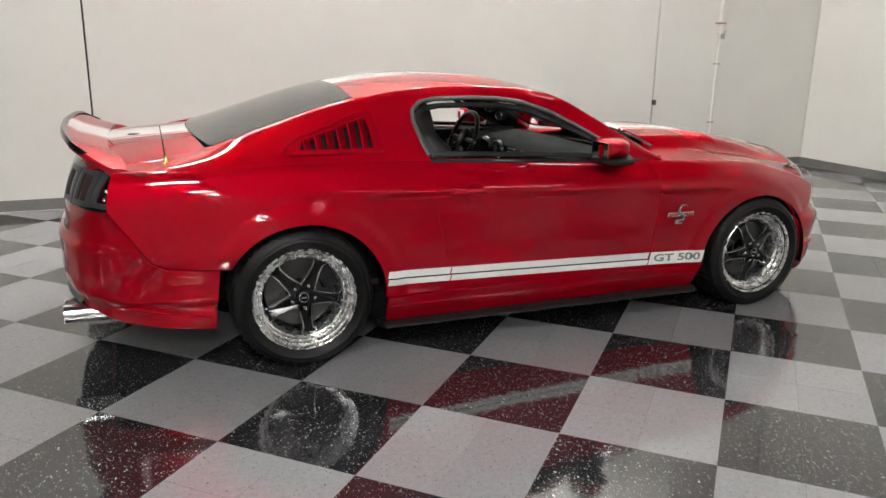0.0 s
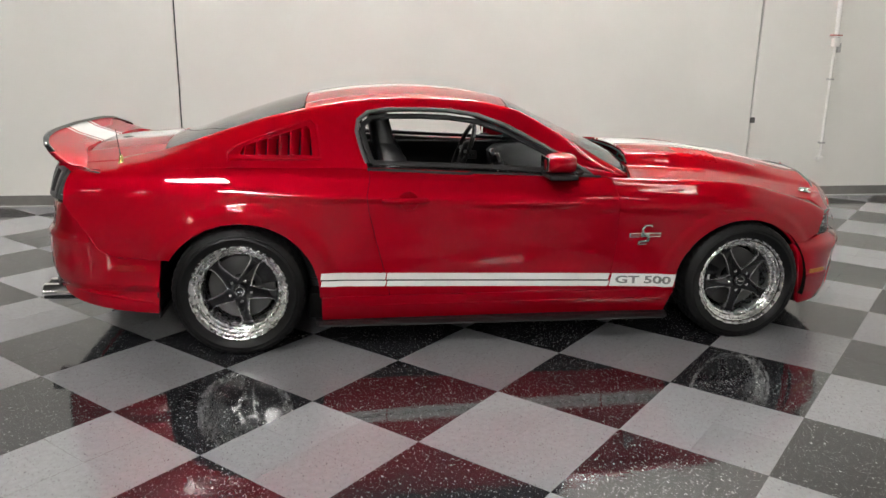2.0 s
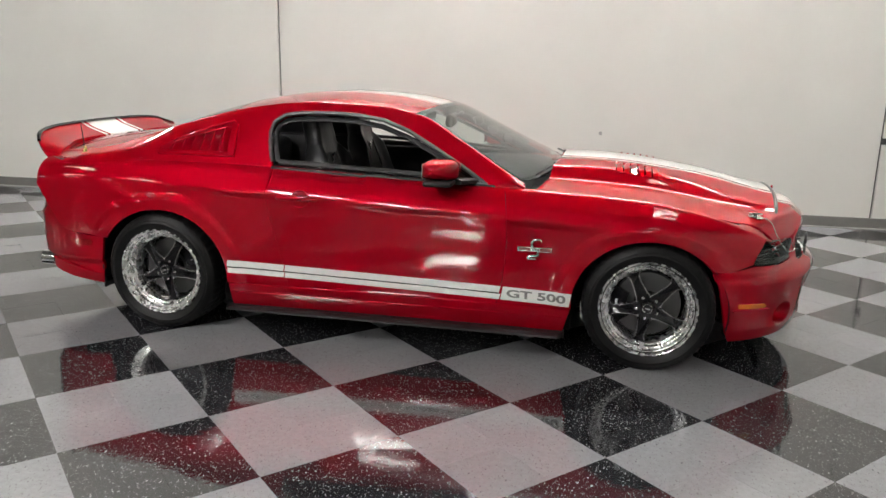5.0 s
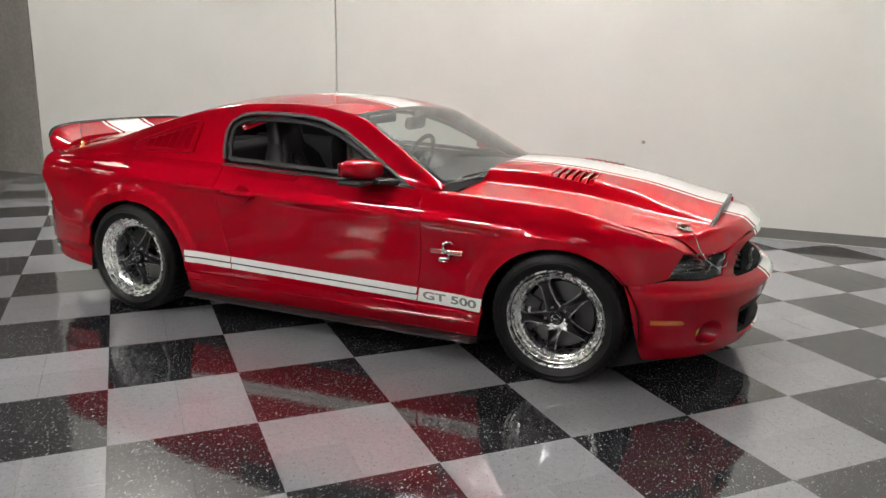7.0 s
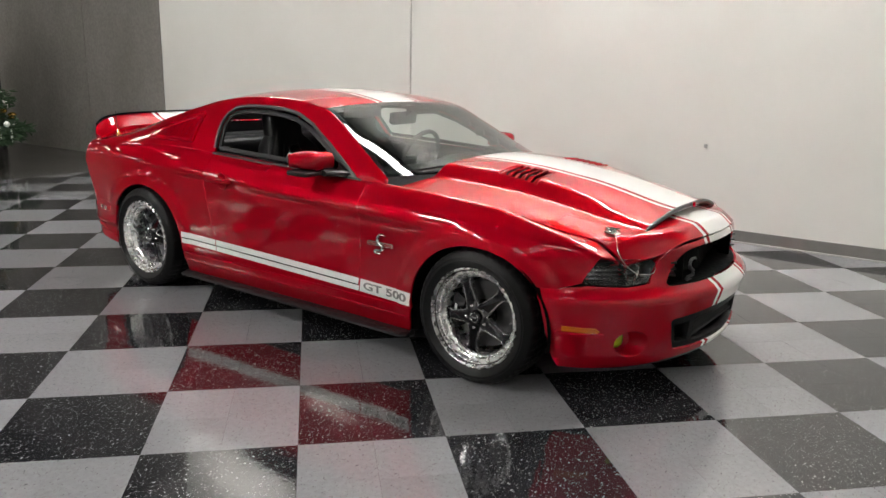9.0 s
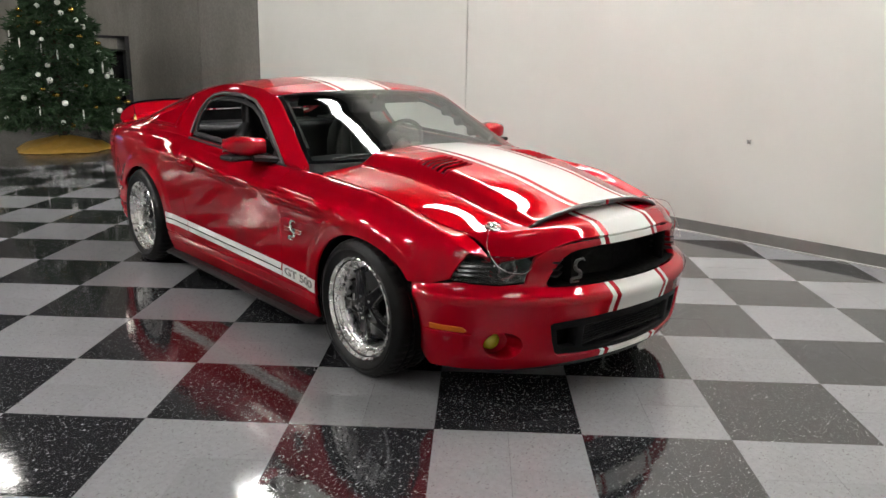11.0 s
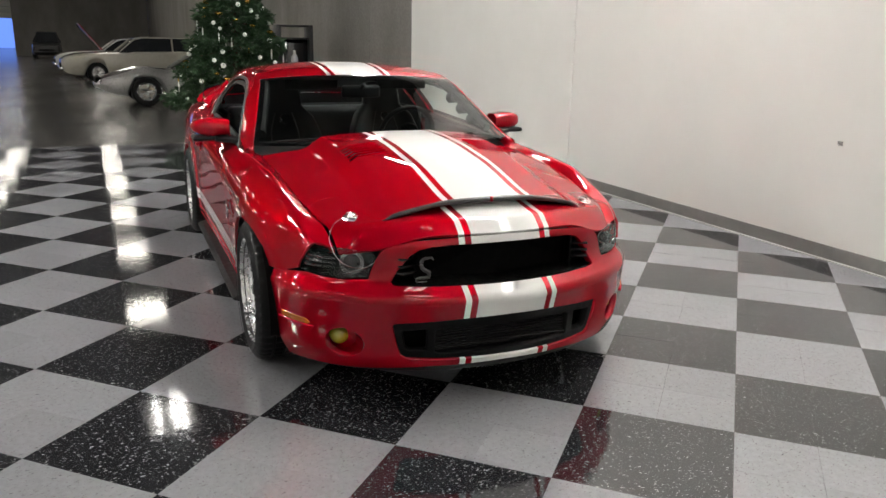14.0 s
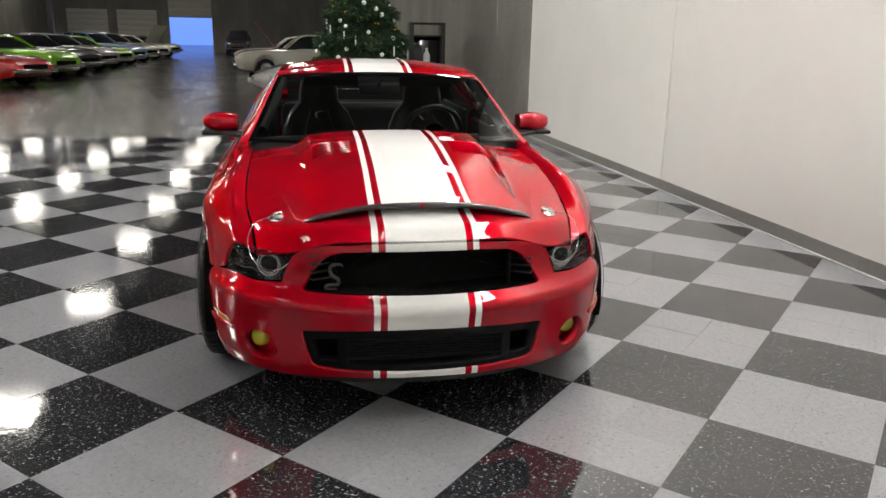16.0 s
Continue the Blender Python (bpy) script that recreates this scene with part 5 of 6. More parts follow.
# wheel wells, floor pan and the dark mass under the skin
for sgn in (-1, 1):
    for (cx, cz, rr, tall) in (RA, FA):
        bm = bmesh.new()
        rows = []
        w_in, w_out = 0.5, 0.905
        for p in arc(cx, cz - 0.01, rr + 0.02, -12, 192, 26, tall / rr):
            rows.append([bm.verts.new((p[0], sgn * w_in, p[1])), bm.verts.new((p[0], sgn * w_out, p[1]))])
        for r0, r1 in zip(rows, rows[1:]):
            bm.faces.new((r0[0], r0[1], r1[1], r1[0]))
        bm.faces.new([r[0] for r in rows])
        part("wheel_well", bm, DARKBODY, car)
part("floor_pan", box(-2.36, -0.36, -0.86, 0.86, 0.16, 0.3, 0.01), DARKBODY, car)
part("rear_pan", box(-3.6, -2.36, -0.48, 0.48, 0.22, 0.62, 0.02), DARKBODY, car)
part("engine_mass", box(-0.36, 0.7, -0.48, 0.48, 0.2, 0.66, 0.02), DARKBODY, car)
part("tail_pan", box(-3.5, -3.1, -0.66, 0.66, 0.26, 0.8, 0.04), DARKBODY, car)
part("front_pan", box(0.4, 0.72, -0.5, 0.5, 0.19, 0.5, 0.04), DARKBODY, car)
for sgn in (-1, 1):
    bm = box(-3.112, -3.1, min(sgn * 0.5, sgn * 0.918), max(sgn * 0.5, sgn * 0.918), 0.2, 0.56, 0.004)
    part("mud_flap", bm, BLACKPLASTIC, car)
# ---- car: trim round the windows ----
def ribbon(points, name, mat, half, proud, parent, label=""):
    """A strip along points (with outward normals)."""
    bm = bmesh.new()
    rows = []
    n = len(points)
    for i, (p, nr) in enumerate(points):
        a, b = points[max(0, i - 1)][0], points[min(n - 1, i + 1)][0]
        d = (b - a).normalized()
        s = nr.cross(d).normalized()
        rows.append([bm.verts.new(p + s * u * half + nr * v) for u, v in ((-1, -0.01), (-1, proud * 0.6), (-0.6, proud), (0.6, proud), (1, proud * 0.6), (1, -0.01))])
    for r0, r1 in zip(rows, rows[1:]):
        for k in range(5):
            bm.faces.new((r0[k], r0[k + 1], r1[k + 1], r1[k]))
    bmesh.ops.recalc_face_normals(bm, faces=bm.faces[:])
    return part(name, bm, mat, parent, label)


def flipped(pts):
    return [(Vector((p.x, -p.y, p.z)), Vector((n.x, -n.y, n.z))) for p, n in pts]


edge = [(x, max(0.003, hb_free(x, z))) for x, z in dense(WIN, 0.025)]
o3 = [field_normal(house_u, a, b) for a, b in inset(edge, 0.003) if b > 0.012]
lead = []
for x in np.linspace(-2.04, -0.79, 40):
    p = side_s(x, 5.93)
    lead.append((p, Vector((0, -0.93, 0.36)).normalized()))
i3 = [field_normal(house_u, a, b) for a, b in inset(edge, 0.034)]
i3 = [(p - n * 0.012, n) for p, n in i3]
i3.append(i3[0])
for flip in (False, True):
    g = flipped if flip else (lambda v: v)
    ribbon(g(o3), "window_trim", SEALGREY, 0.0095, 0.006, car, "matt grey window surround")
    ribbon(g(i3), "window_seal", BLACKPLASTIC, 0.013, 0.004, car)
    ribbon(g(lead), "belt_trim", BLACKPLASTIC, 0.008, 0.004, car)

# quarter glass triangle ahead of the mirror
for sgn in (-1, 1):
    bm = bmesh.new()
    pts = [(-0.83, 0.912), (-1.0, 0.918), (-1.0, 1.0), (-0.99, 1.005)]
    vs = []
    for x, z in pts:
        p = house_side(x, z)
        vs.append(bm.verts.new((p.x, (abs(p.y) - 0.014) * sgn, p.z)))
    bm.faces.new(vs)
    r = bmesh.ops.solidify(bm, geom=bm.faces[:], thickness=0.008)
    part("mirror_sail", bm, SEALGREY, car, "matt grey triangular sail panel", smooth=False)

# louvered quarter window covers
for sgn in (-1, 1):
    base = panel("louver_cover", [[(x, hb_free(x, z)) for x, z in dense([(x, z) for x, z in LOUV], 0.03)], [(x, hb_free(x, z)) for x, z in dense([(-2.685, 1.022), (-2.315, 1.022), (-2.33, 1.15), (-2.345, 1.16), (-2.66, 1.066)], 0.03)]], house_u if sgn < 0 else (lambda a, b: Vector((1, -1, 1)) * house_u(a, b)), RED, car, "red louvered quarter window cover", res=0.02, gap=0.0, thick=0.012, off=0.009)
    rim = [field_normal(house_u, x, hb_free(x, z)) for x, z in dense(LOUV, 0.02)]
    rim = [(p + n * 0.009, n) for p, n in rim + rim[:1]]
    ribbon(rim if sgn < 0 else flipped(rim), "louver_rim", RED, 0.007, 0.006, base)
    bm = bmesh.new()
    ring = []
    for x, z in ((-2.72, 1.0), (-2.29, 1.0), (-2.3, 1.18), (-2.35, 1.19), (-2.7, 1.09)):
        p, n = field_normal(house_u, x, hb_free(x, z))
        q = p - n * 0.045
        ring.append(bm.verts.new((q.x, q.y * (1 if sgn < 0 else -1), q.z)))
    bm.faces.new(ring)
    # black sheet added behind the slats for the shade in their gaps
    part("louver_back", bm, BLACKPLASTIC, base)
    xs = np.linspace(-2.665, -2.325, 7)
    for k in range(6):
        xa, xb = xs[k], xs[k + 1]
        bm = bmesh.new()
        def top(x):
            return 1.066 + (x + 2.66) * 0.094 / 0.315
        rows = []
        for u in np.linspace(0, 1, 4):
            ring = []
            for x, dep in ((xa + 0.006, 0.0), (xa + 0.006, 0.006), (xa + 0.012, 0.008), (xb - 0.006, -0.03), (xb - 0.01, -0.034)):
                z = 1.02 + (min(1.16, top(x)) + 0.002 - 1.02) * u
                p, n = field_normal(house_u, x, hb_free(x, z))
                q = p + n * dep
                ring.append(bm.verts.new((q.x, q.y * (1 if sgn < 0 else -1), q.z)))
            rows.append(ring)
        for r0, r1 in zip(rows, rows[1:]):
            for j in range(5):
                bm.faces.new((r0[j], r0[(j + 1) % 5], r1[(j + 1) % 5], r1[j]))
        bmesh.ops.recalc_face_normals(bm, faces=bm.faces[:])
        part("louver_slat", bm, RED, base, smooth=False)

# door handles
for sgn in (-1, 1):
    w = -side(-1.85, s_of(-1.85, 0.81) * SCALE_S).y
    bm = lathe([(0.0, 0.0), (0.04, -0.001), (0.05, -0.004), (0.052, -0.0005), (0.05, 0.004)], 32)
    bm.transform(pose(-1.835, -w - 0.001, 0.808, 0, 0, 0) if sgn < 0 else pose(-1.835, w + 0.001, 0.808, 0, 0, 180))
    bowl = part("handle_bowl", bm, RED, car)
    pts = [(-1.965, w + 0.012, 0.811), (-1.95, w + 0.026, 0.811), (-1.85, w + 0.03, 0.812), (-1.77, w + 0.027, 0.812), (-1.735, w + 0.012, 0.811)]
    fx = [pchip(range(5), [p[i] for p in pts]) for i in range(3)]
    line = [(fx[0](t), sgn * fx[1](t), fx[2](t)) for t in np.linspace(0, 4, 20)]
    bm = tube(line, 0.014, 10, radii=[0.011 + 0.005 * math.sin(math.pi * k / 19) for k in range(20)])
    for v in bm.verts:
        v.co.y = sgn * (w + 0.016 + (abs(v.co.y) - w - 0.016) * 0.75)
    part("door_handle", bm, RED, car, "red pull-type door handle")
    bm = lathe([(0.0, 0.004), (0.01, 0.004), (0.012, 0.0)], 16)
    bm.transform(pose(-1.755, sgn * (w + 0.022), 0.811, 0, 0, 0 if sgn < 0 else 180))
    part("lock_cap", bm, RED, car)

# door mirrors
for sgn in (-1, 1):
    bm = bmesh.new()
    rows = []
    for k, u in enumerate(np.linspace(0, 1, 15)):
        y = 0.855 + 0.21 * u
        e = math.sin(math.pi * min(1, max(0.02, (u * 0.96 + 0.06)))) ** 0.33 if u > 0.5 else (0.8 + 0.2 * smooth(0, 0.5, u))
        e = max(0.12, e)
        hx, hz = 0.1 * e, 0.056 * e * (1 - 0.1 * u)
        cx, cz = -1.05 - 0.03 * u, 1.0 + 0.004 * u
        ring = []
        for t in np.linspace(0, 2 * math.pi, 25)[:-1]:
            ca, sa = math.cos(t), math.sin(t)
            pw = 0.55
            px = math.copysign(abs(ca) ** pw, ca)
            pz = math.copysign(abs(sa) ** (0.7 if sa > 0 else 0.35), sa)
            ring.append(bm.verts.new((cx + hx * px * (1.0 if ca > 0 else 0.75), sgn * y, cz + hz * pz)))
        rows.append(ring)
    for r0, r1 in zip(rows, rows[1:]):
        for j in range(24):
            f = bm.faces.new((r0[j], r0[(j + 1) % 24], r1[(j + 1) % 24], r1[j]))
    bm.faces.new(rows[0])
    bm.faces.new(rows[-1][::-1])
    bmesh.ops.recalc_face_normals(bm, faces=bm.faces[:])
    mir = part("door_mirror", bm, RED, car, "red door mirror on a black foot")
    bm = box(-1.13, -0.98, min(sgn * 0.865, sgn * 1.062), max(sgn * 0.865, sgn * 1.062), 0.925, 0.953, 0.012, 3)
    part("mirror_tray", bm, BLACKPLASTIC, mir)
    bm = bmesh.new()
    rows = []
    for u in np.linspace(0, 1, 6):
        y = 0.8 + 0.14 * u
        hx = 0.075 - 0.02 * u
        cx, cz = -0.945 - 0.06 * u, 0.928 + 0.012 * u
        rows.append([bm.verts.new((cx + hx * a, sgn * y, cz + 0.016 * b)) for a, b in ((-1, -0.6), (-0.8, -1), (0.8, -1), (1, -0.6), (1, 0.4), (0.7, 1), (-0.7, 1), (-1, 0.4))])
    for r0, r1 in zip(rows, rows[1:]):
        for j in range(8):
            bm.faces.new((r0[j], r0[(j + 1) % 8], r1[(j + 1) % 8], r1[j]))
    bm.faces.new(rows[0])
    bm.faces.new(rows[-1][::-1])
    bmesh.ops.recalc_face_normals(bm, faces=bm.faces[:])
    part("mirror_foot", bm, BLACKPLASTIC, mir)
    bm = box(-1.138, -1.132, min(sgn * 0.885, sgn * 1.04), max(sgn * 0.885, sgn * 1.04), 0.962, 1.038, 0.003)
    part("mirror_glass", bm, CHROME, mir, smooth=False)

# cowl and wipers
bm = bmesh.new()
rows = []
for w in np.linspace(-0.74, 0.74, 25):
    u = (w / 0.72) ** 2
    rows.append([bm.verts.new((x, w, z)) for x, z in ((-0.38 - 0.12 * u, 0.905 - 0.03 * u), (-0.45 - 0.14 * u, 0.885 - 0.02 * u), (-0.6 - 0.1 * u, 0.895 - 0.02 * u))])
for r0, r1 in zip(rows, rows[1:]):
    for k in range(2):
        bm.faces.new((r0[k], r0[k + 1], r1[k + 1], r1[k]))
bmesh.ops.recalc_face_normals(bm, faces=bm.faces[:])
part("cowl", bm, MOUTHBLACK, car)
for y0, y1 in ((-0.66, -0.12), (-0.08, 0.5)):
    pts = []
    for u in np.linspace(0, 1, 12):
        y = y0 + (y1 - y0) * u
        x = -0.6 + 0.14 * (1 - (y / 0.72) ** 2) - 0.02 * u
        pts.append((x - 0.015, y, house_w(min(-0.45, x - 0.04), y).z + 0.012))
    wip = part("wiper", tube(pts, 0.006, 6), BLACKPLASTIC, car)
    part("wiper_arm", tube([(pts[6][0], pts[6][1], pts[6][2] + 0.012), (-0.47, y0 + 0.03 + (y1 - y0) * 0.9, 0.925)], 0.006, 6), BLACKPLASTIC, wip)

# ---- car: cabin ----
part("headliner", (lambda bm: [bm, [bm.faces.new([bm.verts.new((x, w, house_w(x, w).z - 0.035)) for x, w in ((xa, wa), (xb, wa), (xb, wb), (xa, wb))]) for xa, xb in zip(np.linspace(-2.36, -1.26, 9), np.linspace(-2.36, -1.26, 9)[1:]) for wa, wb in zip(np.linspace(-0.56, 0.56, 9), np.linspace(-0.56, 0.56, 9)[1:])]][0])(bmesh.new()), simple("headliner_cloth", (0.03, 0.03, 0.031), 0.9), car)
for sgn in (-1, 1):
    bm = bmesh.new()
    box(-2.05, -0.78, min(sgn * 0.765, sgn * 0.8), max(sgn * 0.765, sgn * 0.8), 0.34, 0.925, 0.015, 2, bm)
    box(-1.85, -1.1, min(sgn * 0.715, sgn * 0.77), max(sgn * 0.715, sgn * 0.77), 0.62, 0.68, 0.02, 2, bm)
    trim = part("door_trim", bm, INTERIOR, car, "black door trim", smooth=False)
    bm = box(-1.33, -1.2, min(sgn * 0.755, sgn * 0.763), max(sgn * 0.755, sgn * 0.763), 0.79, 0.85, 0.006)
    part("latch_plate", bm, DARKMETAL, trim)
    bm = box(-1.31, -1.22, min(sgn * 0.745, sgn * 0.752), max(sgn * 0.745, sgn * 0.752), 0.81, 0.825, 0.004)
    part("door_latch", bm, CHROME, trim)
    part("rear_trim", box(-3.0, -2.03, min(sgn * 0.7, sgn * 0.74), max(sgn * 0.7, sgn * 0.74), 0.34, 0.99, 0.02), INTERIOR, car)
for sgn in (-1, 1):
    part("door_cap", tube([(x, sgn * (W6(x) - 0.03), Z6(x) - 0.02) for x in np.linspace(-2.06, -0.8, 14)], 0.026, 8), INTERIOR, car)
    part("quarter_cap", tube([(x, sgn * (W6(x) - 0.06), Z6(x) - 0.01) for x in np.linspace(-2.04, -3.0, 10)], 0.04, 8), INTERIOR, car)
bm = bmesh.new()
rows = [[bm.verts.new((-3.06 - 0.05 * (1 - (w / 0.66) ** 2), w, z)) for z in (0.9, house_w(-3.06 - 0.05 * (1 - (w / 0.66) ** 2), w).z - 0.004)] for w in np.linspace(-0.62, 0.62, 15)]
for r0, r1 in zip(rows, rows[1:]):
    bm.faces.new((r0[0], r1[0], r1[1], r0[1]))
part("rear_bulkhead", bm, INTERIOR, car)
part("parcel_shelf", box(-3.15, -2.75, -0.7, 0.7, 0.93, 0.97, 0.02), INTERIOR, car)
part("rear_seat", box(-2.8, -2.55, -0.66, 0.66, 0.4, 0.98, 0.06, 4), LEATHER, car)
part("carpet", box(-2.6, -0.7, -0.74, 0.74, 0.3, 0.34, 0.01), INTERIOR, car)
part("console", box(-2.0, -1.0, -0.12, 0.12, 0.34, 0.62, 0.04, 3), INTERIOR, car)


def seat_shape(y):
    bm = bmesh.new()
    rows = []
    prof = [(-1.95, 0.5, 0.25), (-2.0, 0.62, 0.27), (-2.05, 0.75, 0.27), (-2.09, 0.88, 0.25), (-2.12, 0.98, 0.205), (-2.135, 1.05, 0.14), (-2.15, 1.12, 0.135), (-2.165, 1.18, 0.125), (-2.17, 1.205, 0.09)]
    for x, z, hw in prof:
        ring = []
        for t in np.linspace(0, 2 * math.pi, 29)[:-1]:
            ca, sa = math.cos(t), math.sin(t)
            py = math.copysign(abs(ca) ** 0.6, ca) * hw
            bol = 0.07 * smooth(0.55, 1.0, abs(py) / hw) * (1 if z < 1.0 else 0.25)
            px = math.copysign(abs(sa) ** 0.7, sa) * 0.06 + (bol if sa > 0 else 0)
            ring.append(bm.verts.new((x + px, y + py, z)))
        rows.append(ring)
    for r0, r1 in zip(rows, rows[1:]):
        for j in range(28):
            f = bm.faces.new((r0[j], r0[(j + 1) % 28], r1[(j + 1) % 28], r1[j]))
    bm.faces.new(rows[0])
    bm.faces.new(rows[-1][::-1])
    bmesh.ops.recalc_face_normals(bm, faces=bm.faces[:])
    return bm


for sgn in (-1, 1):
    seat = part("seat_back", seat_shape(sgn * 0.37), LEATHER, car, "black leather bucket seat with a high back")
    seat.location = (0.2, 0, 0)
    bm = box(-2.0, -1.45, sgn * 0.37 - 0.25, sgn * 0.37 + 0.25, 0.42, 0.56, 0.05, 4)
    part("seat_cushion", bm, LEATHER, seat)
    bm = snake(0.13)
    bm.transform(pose(-2.052, sgn * 0.37, 0.93, 0, 0, 90))
    part("seat_badge", bm, BADGE, seat)
    for dy in (-0.1, 0.1):
        part("seat_piping", tube([(-1.935, sgn * 0.37 + dy, 0.62), (-1.985, sgn * 0.37 + dy, 0.76), (-2.025, sgn * 0.37 + dy * 0.95, 0.88), (-2.06, sgn * 0.37 + dy * 0.6, 1.0)], 0.004, 6), SEALGREY, seat)

# dashboard with hooded dials
bm = bmesh.new()
prof = [(-0.62, 0.6), (-0.62, 0.885), (-0.75, 0.905), (-0.95, 0.915), (-1.08, 0.9), (-1.13, 0.86), (-1.12, 0.75), (-1.06, 0.6)]
rows = []
for y in np.linspace(-0.76, 0.76, 27):
    lift = 0.035 * math.exp(-((y - 0.37) / 0.16) ** 2) + 0.012 * math.exp(-((y + 0.37) / 0.2) ** 2)
    rows.append([bm.verts.new((x, y, z + (lift if z > 0.8 and x < -0.8 else 0))) for x, z in prof])
for r0, r1 in zip(rows, rows[1:]):
    for k in range(len(prof)):
        bm.faces.new((r0[k], r0[(k + 1) % len(prof)], r1[(k + 1) % len(prof)], r1[k]))
bmesh.ops.recalc_face_normals(bm, faces=bm.faces[:])
dash = part("dashboard", bm, INTERIOR, car, "black dashboard")
for y in (0.27, 0.47):
    bm = lathe([(0.0, 0.01), (0.05, 0.008), (0.056, 0.0), (0.062, -0.008), (0.068, 0.0), (0.07, 0.02)], 28)
    bm.transform(pose(-1.14, y, 0.83, 12, 0, -90))
    part("dial", bm, BRUSHED, dash)
for y in (-0.6, -0.1, 0.08):
    bm = box(-1.14, -1.125, y - 0.06, y + 0.06, 0.8, 0.87, 0.01)
    v = part("air_vent", bm, BRUSHED, dash)
    for k in range(4):
        part("vent_slat", box(-1.146, -1.138, y - 0.052, y + 0.052, 0.808 + 0.015 * k, 0.814 + 0.015 * k, 0.001), BLACKPLASTIC, v)
part("radio", box(-1.14, -1.12, -0.1, 0.1, 0.62, 0.78, 0.01), BLACKGLOSS, dash)

# steering wheel
bm = bmesh.new()
tube([(0, 0.185 * math.cos(t), 0.185 * math.sin(t)) for t in np.linspace(0, 2 * math.pi, 41)[:-1]], 0.016, 10, bm, closed=True)
bm.transform(pose(-1.36, 0.37, 0.9, 0, 22, 0))
wheel_rim = part("steering_wheel", bm, LEATHER, car, "black leather steering wheel")
bm = lathe([(0.0, -0.03), (0.05, -0.028), (0.07, -0.01), (0.072, 0.02)], 28, axis="x")
bm.transform(pose(-1.345, 0.37, 0.9, 0, 22, 0))
part("wheel_hub", bm, INTERIOR, wheel_rim)
for a in (180, 0, 250, 290):
    t = radians(a)
    bm = tube([(0, 0.05 * math.cos(t), 0.05 * math.sin(t)), (0, 0.18 * math.cos(t), 0.18 * math.sin(t))], 0.014, 8)
    bm.transform(pose(-1.352, 0.37, 0.9, 0, 22, 0))
    part("wheel_spoke", bm, DARKMETAL, wheel_rim)
bm = lathe([(0.0, -0.034), (0.026, -0.032), (0.028, -0.027)], 24, axis="x")
bm.transform(pose(-1.345, 0.37, 0.9, 0, 22, 0))
part("wheel_badge", bm, DARKMETAL, wheel_rim)

# rear-view mirror and three gauge pods on the driver's pillar
bm = box(-0.025, 0.025, -0.13, 0.13, -0.04, 0.04, 0.022, 4)
bm.transform(pose(-1.2, 0.0, 1.185, 0, 8, 6))
rv = part("rear_view_mirror", bm, BLACKPLASTIC, car, "black inside mirror")
bm = box(-0.029, -0.025, -0.115, 0.115, -0.03, 0.03, 0.001)
bm.transform(pose(-1.2, 0.0, 1.185, 0, 8, 6))
part("mirror_face", bm, CHROME, rv, smooth=False)
part("mirror_stalk", tube([(-1.19, 0, 1.2), (-1.13, 0, 1.235)], 0.012, 8), BLACKPLASTIC, rv)
for k in range(3):
    bm = lathe([(0.0, 0.005), (0.026, 0.004), (0.03, -0.004), (0.034, 0.0), (0.036, 0.05), (0.0, 0.07)], 24)
    bm.transform(pose(-1.16 + 0.1 * k, 0.6 + 0.03 * k, 1.14 - 0.062 * k, 10, 0, -70))
    pod = part("gauge_pod", bm, BLACKPLASTIC, car, "round gauge pod on the pillar")
    bm = lathe([(0.027, 0.0), (0.03, -0.006), (0.033, -0.002)], 24)
    bm.transform(pose(-1.16 + 0.1 * k, 0.6 + 0.03 * k, 1.14 - 0.062 * k, 10, 0, -70))
    part("gauge_ring", bm, CHROME, pod)
for sgn in (-1, 1):
    pts = [(x, sgn * (RAIL_W(x) - 0.045), RAIL_Z(x) - 0.03) for x in np.linspace(-0.8, -1.28, 8)]
    part("pillar_trim", tube(pts, 0.028, 8), INTERIOR, car)
for sgn in (-1, 1):
    bm = box(-1.29, -1.27, sgn * 0.3 - 0.17, sgn * 0.3 + 0.17, 1.195, 1.255, 0.008)
    part("sun_visor", bm, INTERIOR, car)
# ---- high-bay lamps under the roof ----
TUBE = lamp_material("fluorescent_tube", (1.0, 0.975, 0.94), LAMP * 0.6)
TUBENEW = lamp_material("bright_fluorescent_tube", (1.0, 0.98, 0.95), LAMP * 2.7)
TUBEHALL = lamp_material("hall_fluorescent_tube", (1.0, 0.975, 0.94), LAMP * 4.6)
TUBEDIM = lamp_material("dim_fluorescent_tube", (1.0, 0.95, 0.86), LAMP * 0.46)


def high_bay(x, y, z, tube_mat=TUBE):
    lamp = thing("high_bay_light", "white high-bay light with six bare fluorescent tubes, hung from the roof", "ceiling light", pose(x, y, z), "high bay lights")
    part("housing", box(-0.62, 0.62, -0.5, 0.5, 0.04, 0.09, 0.01), PIPEWHITE, lamp)
    for k in range(6):
        y0 = -0.4 + 0.16 * k
        part("tube", box(-0.59, 0.59, y0 - 0.02, y0 + 0.02, -0.012, 0.028, 0.012), PIPEWHITE if (tube_mat is TUBE and k in (0, 2, 5)) else tube_mat, lamp)
    for sx in (-0.5, 0.5):
        part("hanger", tube([(sx, 0, 0.085), (sx, 0, TOP - z + 0.01)], 0.006, 6), STEEL, lamp)
    return lamp


